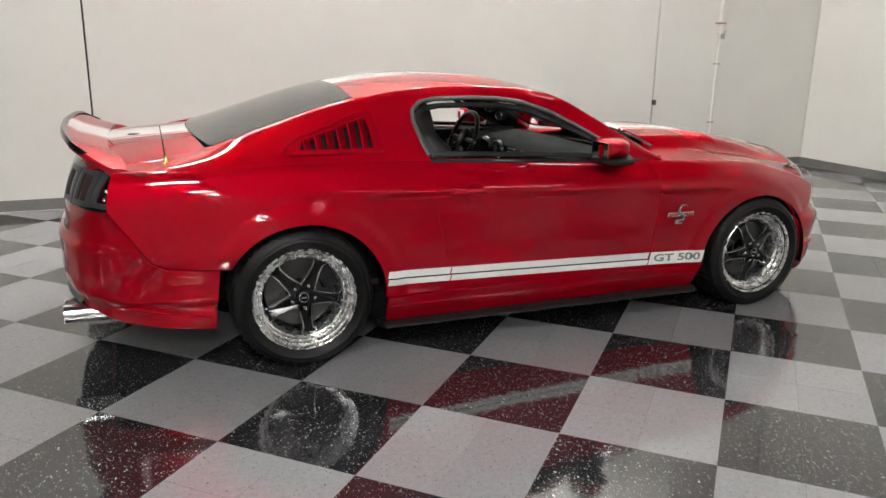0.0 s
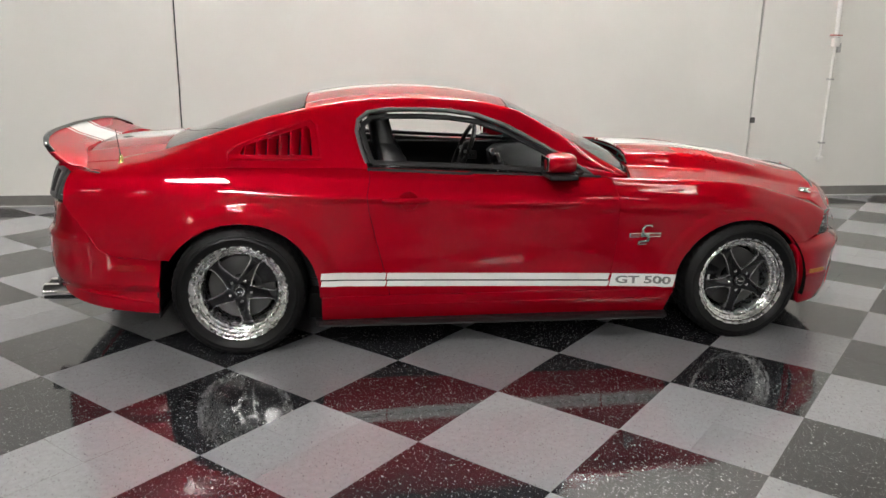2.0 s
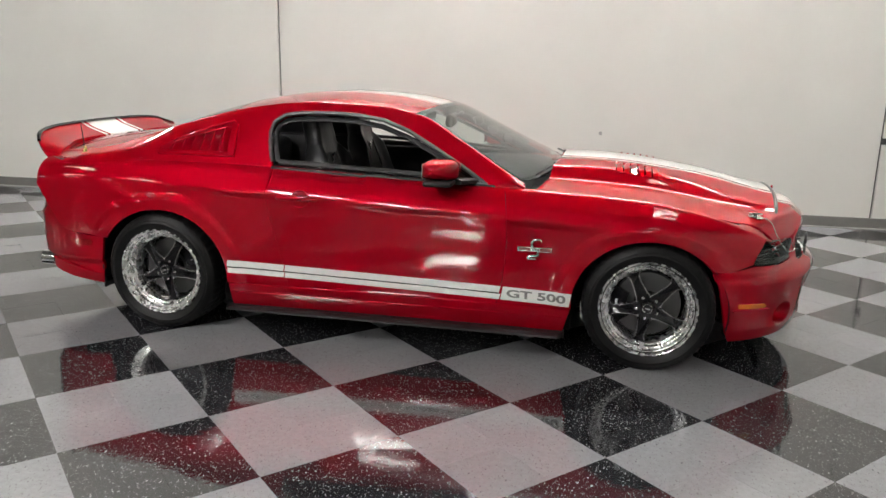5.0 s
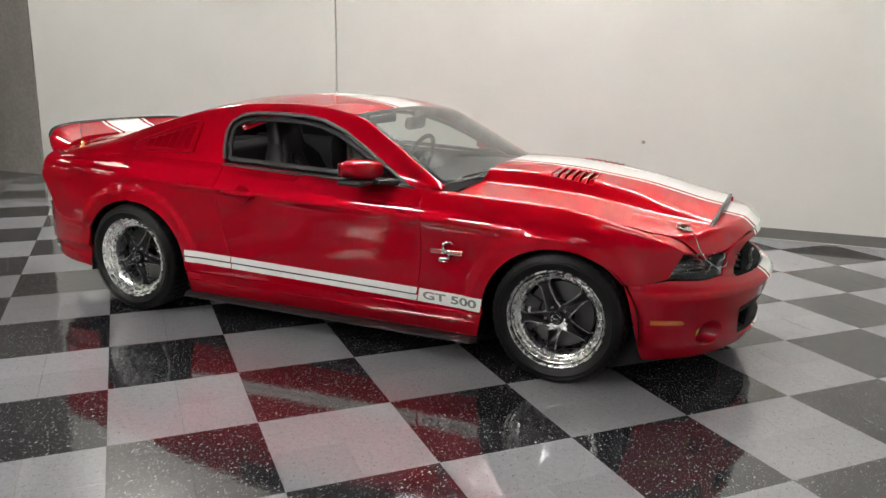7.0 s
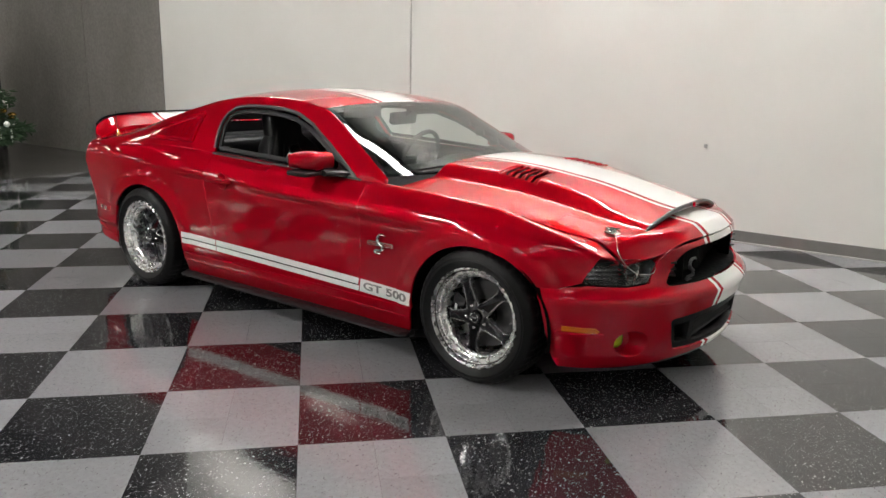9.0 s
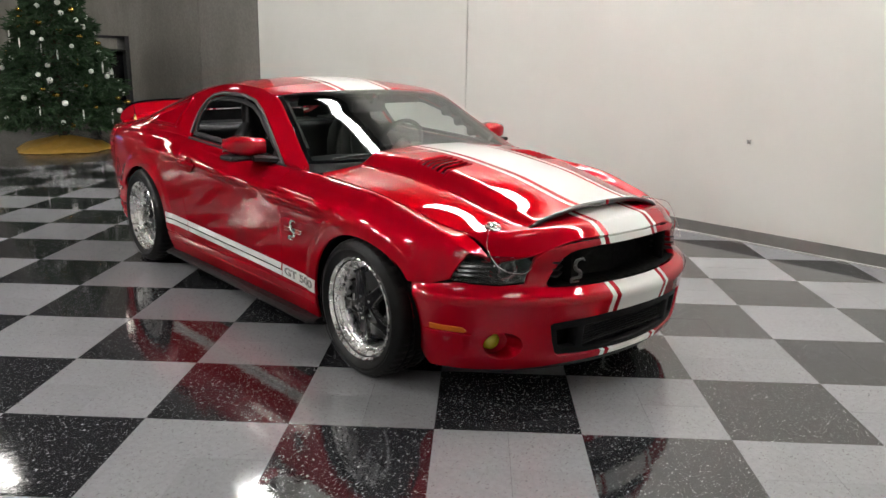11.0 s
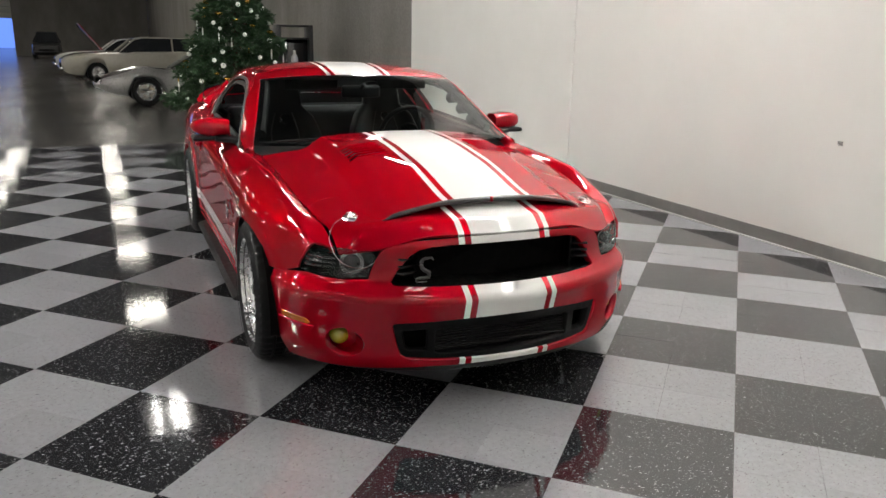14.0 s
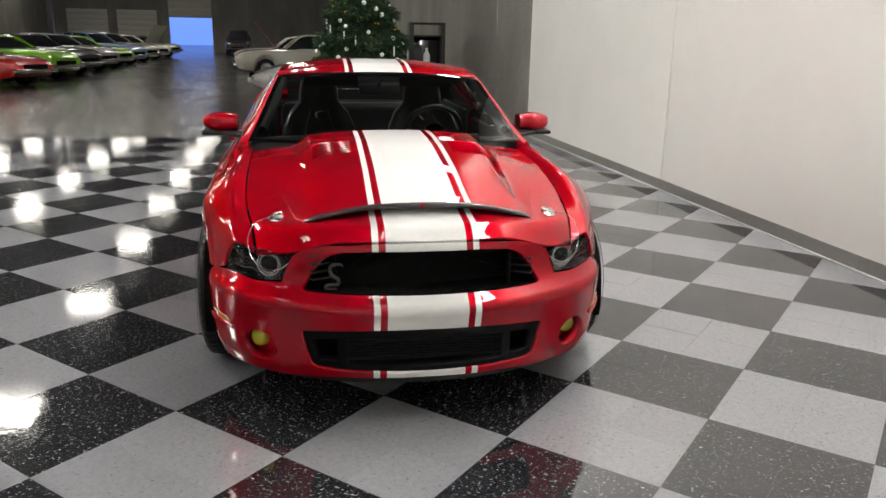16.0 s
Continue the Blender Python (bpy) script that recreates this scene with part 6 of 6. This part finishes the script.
first = high_bay(3.3, 0.8, 5.5)
hall = high_bay(3.3 - 6.35, -4.4, 5.5, TUBEHALL)
dim = high_bay(3.3 - 6.35 * 3, 0.8, 5.5, TUBEDIM)
for i in range(10):
    # row j = 3 is unseen, added to throw more light on the car's side
    for j in range(4):
        if (i, j) not in ((0, 0), (1, 1), (1, 0), (3, 0)):
            copy_thing(first if (j == 0 and i < 3) or i == 0 else hall if i == 1 else dim, pose(3.3 - 6.35 * i, 0.8 - 5.2 * j, 5.5))


def strip_lamp(x, y, z):
    lamp = thing("strip_light", "white strip light with six fluorescent tubes, hung along the wall", "ceiling light", pose(x, y, z), "strip lights")
    part("housing", box(-0.64, 0.64, -0.19, 0.19, 0.03, 0.08, 0.01), PIPEWHITE, lamp)
    for k in range(6):
        y0 = -0.14 + 0.056 * k
        part("tube", box(-0.6, 0.6, y0 - 0.009, y0 + 0.009, -0.003, 0.015, 0.007), TUBENEW, lamp)
    for sx in (-0.5, 0.5):
        part("hanger", tube([(sx, 0, 0.075), (sx, 0, TOP - z + 0.01)], 0.006, 6), STEEL, lamp)
    return lamp


strip = strip_lamp(-1.68, 3.85, 5.5)
# k = -3 and k = 4 are unseen, added to brighten the wall's ends
for k in (-3, 1, 2, 3, 4):
    copy_thing(strip, pose(-1.68 + 1.3 * k, 3.85, 5.5))
# ---- on the painted wall ----
conduit = thing("conduit", "white-painted conduit with a red collar fixed to the wall", "pipe", pose(4.8, WALL_Y, 0))
part("pipe", tube([(0, -0.035, z) for z in (0.42, 1.0, 1.72)], 0.017, 12), PIPEWHITE, conduit)
part("upper_pipe", tube([(0.0, -0.035, z) for z in (1.7, 2.6, TOP)], 0.026, 12), PIPEWHITE, conduit)
part("coupling", box(-0.035, 0.035, -0.07, -0.001, 1.66, 1.76, 0.01), PIPEWHITE, conduit)
part("collar", box(-0.06, 0.06, -0.062, -0.004, 1.775, 1.79, 0.004), simple("red_oxide", (0.3, 0.08, 0.06), 0.5), conduit, "rusty red collar")
part("box_end", box(0.02, 0.06, -0.06, -0.002, 1.6, 1.7, 0.006), STEEL, conduit)
for z in (0.6, 1.3):
    part("strap", box(-0.03, 0.03, -0.055, -0.001, z, z + 0.02, 0.003), STEEL, conduit)
part("foot", box(-0.03, 0.03, -0.06, -0.001, 0.4, 0.46, 0.01), PIPEWHITE, conduit)
outlet = thing("wall_bracket", "small grey metal bracket screwed to the wall", "bracket", pose(1.27, WALL_Y, 0.85))
part("plate", box(-0.016, 0.016, -0.01, -0.001, -0.016, 0.016, 0.003), STEEL, outlet)
part("hook", tube([(0, -0.012, 0.0), (0, -0.03, 0.0), (0.0, -0.033, 0.02)], 0.005, 8), STEEL, outlet)
latch = thing("joint_clip", "small dark clip at the panel joint", "clip", pose(3.93, WALL_Y, 0.86))
part("clip", box(-0.02, 0.025, -0.03, -0.001, -0.03, 0.03, 0.005), DARKMETAL, latch)

# ---- far end of the hall ----
DOORPALE = simple("pale_roll_door", (0.55, 0.54, 0.5), 0.6)
OPEN_Y0, OPEN_Y1, OPEN_Z = -8.0, -4.7, 2.7
for nm, y0, y1, z0, z1 in (("wall_west_1", BACK_Y, OPEN_Y0, 0, TOP), ("wall_west_2", OPEN_Y1, WALL_Y, 0, TOP), ("wall_west_3", OPEN_Y0, OPEN_Y1, OPEN_Z, TOP)):
    setting(nm, box(FAR_X - 0.25, FAR_X, y0, y1, z0 - 0.02, z1), CONCRETE, "grey concrete end wall with a dock door opening", "wall")
for y0 in (-15.6, -11.9):
    d = tagged(new("door_roll"), "pale closed roll-up dock door in the end wall", "door", kind="structure")
    for k in range(8):
        part("door_slat", box(FAR_X + 0.01, FAR_X + 0.05, y0, y0 + 3.0, 0.4 * k, 0.4 * k + 0.385, 0.01), DOORPALE, d)
d = tagged(new("door_roll_raised"), "pale roll-up dock door standing half open", "door", kind="structure")
for k in range(6):
    part("door_slat", box(FAR_X + 0.01, FAR_X + 0.05, OPEN_Y0, OPEN_Y1, OPEN_Z + 0.4 * k, OPEN_Z + 0.4 * k + 0.385, 0.01), DOORPALE, d)
setting("backdrop", box(FAR_X - 40, FAR_X - 39.8, -60, 30, -1, 12), simple("sky_backdrop", (0.2, 0.35, 0.8), 0.9, Emission_Color=(0.16, 0.3, 0.95), Emission_Strength=0.9), "clear blue sky beyond the dock door", "sky")
for i, x in enumerate((-30.0, -44.0)):
    col = setting("column_%d" % (i + 1), box(x - 0.15, x + 0.15, -12.2, -11.9, 0, TOP, 0.01), DARKMETAL, "dark steel roof column", "column")

# ---- decorated fir tree ----
NEEDLE = simple("fir_green", (0.022, 0.055, 0.02), 0.7, var=0.4, scale=6)
TRUNK = simple("bark_brown", (0.05, 0.03, 0.02), 0.9)
GOLD = simple("gold_cloth", (0.5, 0.3, 0.06), 0.55, bump=0.3)
GOLDBALL = simple("gold_ornament", (0.8, 0.5, 0.12), 0.25, 1.0)
WHITEBALL = simple("white_ornament", (0.85, 0.85, 0.82), 0.3)
trng = random.Random(3)
tree = thing("christmas_tree", "decorated dark green artificial fir tree with white and gold ornaments", "tree", pose(-8.6, 2.25, 0))
part("trunk", tube([(0, 0, 0.0), (0, 0, 1.5), (0, 0, 3.2)], 0.05, 10, radii=[0.06, 0.045, 0.01]), TRUNK, tree)


def needles(count, seed):
    r = random.Random(seed)
    verts, faces = [], []
    for _ in range(count):
        u = r.random() ** 1.35
        z = 0.4 + 2.75 * u
        rad = (1.0 - u) * 1.08 * (0.92 + 0.16 * math.sin(z * 14 + r.random())) + 0.05
        a = r.uniform(0, 2 * math.pi)
        d = rad * (0.35 + 0.68 * r.random() ** 0.5)
        base = Vector((d * math.cos(a), d * math.sin(a), z + r.uniform(-0.06, 0.06)))
        out = Vector((math.cos(a), math.sin(a), r.uniform(-0.5, 0.25)))
        for _k in range(4):
            dirn = (out + Vector((r.uniform(-1, 1), r.uniform(-1, 1), r.uniform(-0.7, 0.7))) * 0.8).normalized()
            sidev = dirn.cross(Vector((r.uniform(-1, 1), r.uniform(-1, 1), r.uniform(-1, 1)))).normalized()
            l = r.uniform(0.06, 0.13)
            k = len(verts)
            verts += [(base - sidev * 0.011)[:], (base + dirn * l * 0.6 - sidev * 0.016)[:], (base + dirn * l)[:], (base + sidev * 0.011)[:]]
            faces.append((k, k + 1, k + 2, k + 3))
    me = bpy.data.meshes.new("crown")
    me.from_pydata(verts, [], faces)
    me.materials.append(NEEDLE)
    ob = new("crown", me)
    ob.parent = tree
    return ob


needles(9000, 5)
for k in range(34):
    u = (k + 0.5) / 34
    z = 0.45 + 2.6 * u
    a = k * 2.4
    rad = (1 - u) * 1.0
    part("bough", tube([(0, 0, z + 0.05), (rad * 0.5 * math.cos(a), rad * 0.5 * math.sin(a), z + 0.02), (rad * math.cos(a), rad * math.sin(a), z - 0.04)], 0.012, 5, radii=[0.016, 0.011, 0.005]), TRUNK, tree)
for k in range(150):
    u = (k + 0.5) / 150
    z = 0.45 + 2.5 * u ** 1.2
    a = k * 2.39996 + trng.uniform(-0.3, 0.3)
    rad = (1 - (z - 0.4) / 2.75) * 1.08 + 0.02
    bm = bmesh.new()
    kind = k % 5
    size = trng.uniform(0.028, 0.045)
    bmesh.ops.create_icosphere(bm, subdivisions=2, radius=size)
    if kind == 3:
        bmesh.ops.scale(bm, vec=(0.35, 0.35, 2.4), verts=bm.verts)
    if kind == 4:
        bmesh.ops.scale(bm, vec=(1.4, 1.4, 0.8), verts=bm.verts)
    bm.transform(pose(rad * math.cos(a), rad * math.sin(a), z))
    part("ornament", bm, GOLDBALL if kind == 4 or k % 7 == 0 else WHITEBALL, tree)
bm = bmesh.new()
rows = []
for i in range(7):
    rad = 0.1 + 0.1 * i
    rows.append([bm.verts.new((rad * math.cos(t) * (1 + 0.08 * math.sin(7 * t) * (i / 6)), rad * math.sin(t) * (1 + 0.08 * math.sin(5 * t + 1) * (i / 6)), 0.2 - 0.03 * i + 0.035 * math.sin(9 * t + i) * (i / 6) + 0.02 if i < 6 else 0.006)) for t in np.linspace(0, 2 * math.pi, 49)[:-1]])
for r0, r1 in zip(rows, rows[1:]):
    for k in range(48):
        bm.faces.new((r0[k], r0[(k + 1) % 48], r1[(k + 1) % 48], r1[k]))
skirt = tagged(finish("tree_skirt", bm, GOLD), "gold cloth skirt gathered round the tree foot", "tree skirt")
skirt.matrix_world = pose(-8.6, 2.25, 0)

# black stand beyond the tree
stand = thing("display_stand", "black metal display stand with a pale bottle shape on its panel", "stand", pose(-10.7, 3.75, 0, 0, 0, 0))
for sy in (-0.32, 0.32):
    part("post", box(-0.2, 0.2, sy - 0.04, sy + 0.04, 0, 1.78, 0.01), BLACKPLASTIC, stand)
part("panel", box(-0.05, 0.05, -0.28, 0.28, 0.2, 1.5, 0.01), BLACKGLOSS, stand)
part("top_rail", box(-0.2, 0.2, -0.28, 0.28, 1.74, 1.78, 0.01), BLACKPLASTIC, stand)
part("shelf", box(-0.2, 0.25, -0.28, 0.28, 1.5, 1.54, 0.01), BLACKPLASTIC, stand)
bm = lathe([(0.0, 0.0), (0.07, 0.0), (0.07, 0.2), (0.025, 0.28), (0.025, 0.34), (0.0, 0.34)], 16, axis="z")
bm.transform(pose(0.08, 0, 0.95) @ Matrix.Diagonal((0.3, 1, 1, 1)))
part("bottle_shape", bm, simple("pale_print", (0.5, 0.5, 0.48), 0.6), stand)

# ---- other cars in the hall ----
WINDOWDARK = simple("dark_window", (0.02, 0.022, 0.025), 0.06)
PAINTS = {}


def plain_paint(name, col):
    if name not in PAINTS:
        PAINTS[name] = simple(name, col, 0.3, 0.35 if "silver" in name else 0.0, Coat_Weight=1.0, var=0.05)
    return PAINTS[name]


def parked_car(at, col, label, length=4.7, width=1.8, height=1.35, hood_h=0.85, style="coupe", roof=None, open_hood=False, stripe=None, hood_paint=("hood_red", (0.3, 0.03, 0.03))):
    """A parked car seen from afar; it faces its own +x."""
    c = thing("parked_car", label, "car", at, "parked cars in the hall")
    L, W = length / 2, width / 2
    st = [(-L, 0.8, 0.42, 0.7), (-L + 0.12, 0.93, 0.3, hood_h - 0.04), (-L + 0.5, 0.98, 0.25, hood_h + 0.02), (-L * 0.5, 1.0, 0.2, hood_h + 0.05), (0, 0.98, 0.2, hood_h + 0.03), (L * 0.45, 1.0, 0.2, hood_h), (L - 0.5, 0.97, 0.25, hood_h - 0.06), (L - 0.12, 0.9, 0.32, hood_h - 0.16), (L, 0.75, 0.42, hood_h - 0.25)]
    if style == "sport":
        st = [(-L, 0.78, 0.5, 0.78), (-L + 0.1, 0.88, 0.4, 0.84), (-L + 0.5, 0.96, 0.28, 0.86), (-L * 0.55, 1.0, 0.2, 0.84), (0, 0.9, 0.18, 0.78), (L * 0.3, 0.9, 0.18, 0.77), (L * 0.58, 1.0, 0.2, 0.76), (L - 0.4, 0.96, 0.26, 0.68), (L - 0.1, 0.84, 0.36, 0.58), (L, 0.62, 0.44, 0.52)]
    f = [pchip([s[0] for s in st], [s[i] for s in st]) for i in (1, 2, 3)]
    bm = bmesh.new()
    rows = []
    for x in np.linspace(-L, L, 33):
        w, zb, zt = f[0](x) * W, f[1](x), f[2](x)
        hump = sum(0.075 * math.exp(-((x - wx) / 0.42) ** 2) for wx in (-L * 0.58, L * 0.58)) if style == "sport" else 0.0
        for wx in (-L * 0.58, L * 0.58):
            if abs(x - wx) < 0.36:
                zb = max(zb, 0.3 + math.sqrt(max(0, 0.37 ** 2 - (x - wx) ** 2)))
        prof = [(0.0, zb), (w * 0.92, zb), (w, min(zt - 0.1, zb + 0.12)), (w * 1.01, zb + (zt - zb) * 0.55), (w * 0.97, zt - 0.06 + hump * 0.6), (w * 0.86, zt + hump), (w * 0.55, zt + hump * 0.3), (0.0, zt + 0.03)]
        rows.append([bm.verts.new((x, y, z)) for y, z in prof] + [bm.verts.new((x, -y, z)) for y, z in prof[-2:0:-1]])
    m = len(rows[0])
    for r0, r1 in zip(rows, rows[1:]):
        for k in range(m):
            bm.faces.new((r0[k], r0[(k + 1) % m], r1[(k + 1) % m], r1[k]))
    bm.faces.new(rows[0])
    bm.faces.new(rows[-1][::-1])
    bmesh.ops.recalc_face_normals(bm, faces=bm.faces[:])
    paint = plain_paint(*col)
    part("body", bm, paint, c)
    back = -L + (0.35 if style == "wagon" else 0.95)
    front = L * 0.3 if style != "rod" else L * 0.1
    cab = [(back - 0.35, hood_h + 0.02, 0.8), (back + 0.15, height - 0.06, 0.68), (back + 0.5, height, 0.66), (front - 0.75, height - 0.01, 0.66), (front - 0.55, height - 0.06, 0.67), (front, hood_h + 0.02, 0.82)]
    for nm, a, mat, grow in (("window_band", 0.0, WINDOWDARK, 0.0), ("roof", 1.0, plain_paint(*(roof or col)), 0.012)):
        bm = bmesh.new()
        rows = []
        for x, z, w in (cab if a == 0 else cab[1:5]):
            z0 = hood_h if a == 0 else z - 0.05
            rows.append([bm.verts.new((x, s * w * W * (1.22 if zz == z0 and a == 0 else 1.0) + s * grow, zz + grow)) for s, zz in ((-1, z0), (-1, z - 0.02), (-0.8, z), (0.8, z), (1, z - 0.02), (1, z0))])
        for r0, r1 in zip(rows, rows[1:]):
            for k in range(6):
                bm.faces.new((r0[k], r0[(k + 1) % 6], r1[(k + 1) % 6], r1[k]))
        bm.faces.new(rows[0])
        bm.faces.new(rows[-1][::-1])
        bmesh.ops.recalc_face_normals(bm, faces=bm.faces[:])
        part(nm, bm, mat, c)
    for s in (-1, 1):
        for px in (0.42, 0.0):
            x = back + 0.4 + px * (front - back - 1.0)
            bm = tube([(x, s * W * 0.82, hood_h), (x, s * W * 0.675, height - 0.04)], 0.03, 6)
            part("pillar", bm, paint, c)
        part("front_pillar", tube([(front - 0.02, s * W * 0.84, hood_h + 0.02), (front - 0.56, s * W * 0.67, height - 0.05)], 0.028, 6), paint, c)
        for wx in (-L * 0.58, L * 0.58):
            wh = new("wheel")
            wh.parent = c
            wh.matrix_basis = pose(wx, s * (W - 0.1), 0.325, 0, 0, 0 if s < 0 else 180)
            part("tyre", lathe([(0.2, -0.09), (0.29, -0.1), (0.325, -0.07), (0.325, 0.1), (0.2, 0.11)], 28), RUBBER, wh)
            part("rim", lathe([(0.0, -0.06), (0.05, -0.075), (0.07, -0.05), (0.17, -0.05), (0.2, -0.095), (0.215, -0.085)], 28), BRUSHED, wh)
            for k in range(5):
                bm = box(0.04, 0.18, -0.085, -0.05, -0.022, 0.022, 0.006)
                bm.transform(pose(0, 0, 0, 0, 72 * k, 0))
                part("spoke", bm, BRUSHED, wh)
        bm = lathe([(0.0, 0.03), (0.06, 0.025), (0.075, 0.0), (0.085, -0.01)], 20, axis="x")
        bm.transform(pose(L - 0.07, s * W * 0.66, hood_h - 0.27))
        part("headlight", bm, CHROME, c)
    part("front_bumper", box(L - 0.06, L + 0.06, -W * 0.9 * (0.65 if style == "sport" else 1), W * 0.9 * (0.65 if style == "sport" else 1), 0.4, 0.5, 0.03, 3), CHROME if style not in ("rod", "sport") else paint if style == "sport" else DARKMETAL, c)
    part("rear_bumper", box(-L - 0.06, -L + 0.06, -W * 0.9, W * 0.9, 0.4, 0.52, 0.03, 3), CHROME, c)
    part("grille", box(L - 0.1, L + 0.02, -W * 0.5, W * 0.5, 0.5, 0.62, 0.01), DARKBODY, c)
    if stripe:
        part("side_band", box(-L * 0.8, L * 0.8, -W * 1.012, W * 1.012, 0.5, 0.56, 0.004), plain_paint(*stripe), c)
    if open_hood:
        bm = box(0.0, 1.25, -W * 0.8, W * 0.8, 0.0, 0.04, 0.015)
        bm.transform(pose(front + 0.05, 0, hood_h + 0.02, 0, -52, 0))
        part("raised_hood", bm, plain_paint(*hood_paint), c)
    return c


SILVER = ("silver_paint", (0.3, 0.295, 0.285))
CREAM = ("cream_paint", (0.42, 0.4, 0.34))
parked_car(pose(-14.45, 2.45, 0, 0, 0, -88), SILVER, "silver two-seat sports coupe parked in the hall", 4.7, 1.78, 1.2, 0.78, "sport")
parked_car(pose(-24.6, 1.7, 0, 0, 0, -86), CREAM, "cream vintage car with a pale roof, parked in the hall", 5.1, 1.95, 1.5, 0.98, "wagon", ("pale_roof", (0.5, 0.48, 0.42)))
parked_car(pose(-29.5, 1.3, 0, 0, 0, -86), ("white_paint", (0.6, 0.6, 0.58)), "white and orange vintage saloon with a raised red hood", 4.9, 1.85, 1.42, 0.95, "coupe", None, True, ("orange_band", (0.5, 0.2, 0.08)))
parked_car(pose(-55.0, -2.3, 0, 0, 0, 0), ("black_paint", (0.012, 0.012, 0.012)), "black open hot rod parked near the dock door", 3.9, 1.75, 1.75, 1.05, "rod")
row = [(-18.6, ("bright_red_paint", (0.5, 0.01, 0.01)), "bright red sports coupe", 1.2, 0.85), (-21.7, ("lime_paint", (0.2, 0.5, 0.01)), "lime green muscle car", 1.36, 0.95), (-24.8, ("black_paint", (0.012, 0.012, 0.012)), "black muscle car", 1.38, 0.95), (-27.9, ("grey_paint", (0.2, 0.2, 0.2)), "dark grey saloon", 1.4, 0.96), (-31.0, ("lime_paint", (0.2, 0.5, 0.01)), "lime green coupe", 1.32, 0.9), (-34.3, ("blue_paint", (0.12, 0.24, 0.4)), "pale blue vintage car", 1.45, 0.98), (-38.0, CREAM, "cream saloon", 1.45, 0.98), (-42.0, ("white_paint", (0.6, 0.6, 0.58)), "white coupe", 1.35, 0.92), (-47.0, ("grey_paint", (0.2, 0.2, 0.2)), "grey coupe with its hood up", 1.3, 0.9)]
for i, (x, col, lab, h, hh) in enumerate(row):
    parked_car(pose(x, -7.8, 0, 0, 0, 68), col, lab + " in the parked row", 4.7, 1.85, h, hh, open_hood=(i == 8), hood_paint=CREAM)
# ---- floor tiles ----
TILE = 0.3048
ROOT = math.sqrt(0.5)


def clip(poly, axis, value, keep_above):
    out = []
    for a, b in zip(poly, poly[1:] + poly[:1]):
        ina, inb = ((p[axis] >= value) == keep_above for p in (a, b))
        if ina:
            out.append(a)
        if ina != inb:
            t = (value - a[axis]) / (b[axis] - a[axis])
            out.append((a[0] + t * (b[0] - a[0]), a[1] + t * (b[1] - a[1])))
    return out


def tile_corners(i, j, gap=0.00025):
    """Corners of one tile of the diagonal pattern."""
    h = TILE
    pts = []
    for a, b in ((gap, gap), (h - gap, gap), (h - gap, h - gap), (gap, h - gap)):
        u, v = i * h + a, j * h + b
        pts.append(((u + v) * ROOT, (v - u) * ROOT))
    return pts


floor = tagged(new("floor"), "checkered black and grey waxed vinyl tile floor", "floor", kind="structure")
tilemesh = {}
for dark in (0, 1):
    bm = bmesh.new()
    c = tile_corners(0, 0)
    cx, cy = 0.0, TILE * 0 + 0.0
    mid = (sum(p[0] for p in c) / 4, sum(p[1] for p in c) / 4)
    top = [bm.verts.new((mid[0] * 0 + (p[0] - mid[0]) * 0.9988, (p[1] - mid[1]) * 0.9988, 0.0)) for p in c]
    low = [bm.verts.new((p[0] - mid[0], p[1] - mid[1], -0.003)) for p in c]
    bm.faces.new(top)
    for k in range(4):
        bm.faces.new((low[k], low[(k + 1) % 4], top[(k + 1) % 4], top[k]))
    bmesh.ops.recalc_face_normals(bm, faces=bm.faces[:])
    me = bpy.data.meshes.new("tile")
    bm.to_mesh(me)
    bm.free()
    me.materials.append(TILEDARK if dark else TILELIGHT)
    tilemesh[dark] = me
rest = {0: bmesh.new(), 1: bmesh.new()}
rng = random.Random(7)
singles = 0
for i in range(-90, 90):
    for j in range(-90, 90):
        c = tile_corners(i, j)
        mid = (sum(p[0] for p in c) / 4, sum(p[1] for p in c) / 4)
        if not (SPLIT_X - 0.3 < mid[0] < WALL_X + 0.2 and -11.0 < mid[1] < WALL_Y + 0.2):
            continue
        dark = 1 - ((i // 2) + (j // 2)) % 2
        tilt = Vector((rng.uniform(-1, 1), rng.uniform(-1, 1))) * 0.0016
        lift = rng.uniform(-0.0004, 0.0004)
        near = -1.6 < mid[0] < 4.3 and -2.4 < mid[1] < 2.4 and (mid[0] + 1.4) * 0.5 - 2.1 < mid[1] + 0.3 and singles < 300
        if near:
            ob = new("tile", tilemesh[dark])
            ob.parent = floor
            ob.matrix_basis = Matrix.Translation((mid[0], mid[1], lift)) @ Euler((tilt.y, tilt.x, 0)).to_matrix().to_4x4()
            singles += 1
            continue
        poly = clip(clip(clip(clip(c, 0, SPLIT_X, True), 0, WALL_X, False), 1, WALL_Y, False), 1, -11.0, True)
        if len(poly) < 3:
            continue
        bm = rest[dark]
        hgt = [lift + tilt.x * (p[0] - mid[0]) + tilt.y * (p[1] - mid[1]) for p in poly]
        try:
            bm.faces.new([bm.verts.new((p[0], p[1], z)) for p, z in zip(poly, hgt)])
        except ValueError:
            pass
for dark, nm in ((1, "dark_tiles"), (0, "grey_tiles")):
    ob = part(nm, rest[dark], TILEDARK if dark else TILELIGHT, floor, smooth=False)
    tagged(ob, kind="stuff")
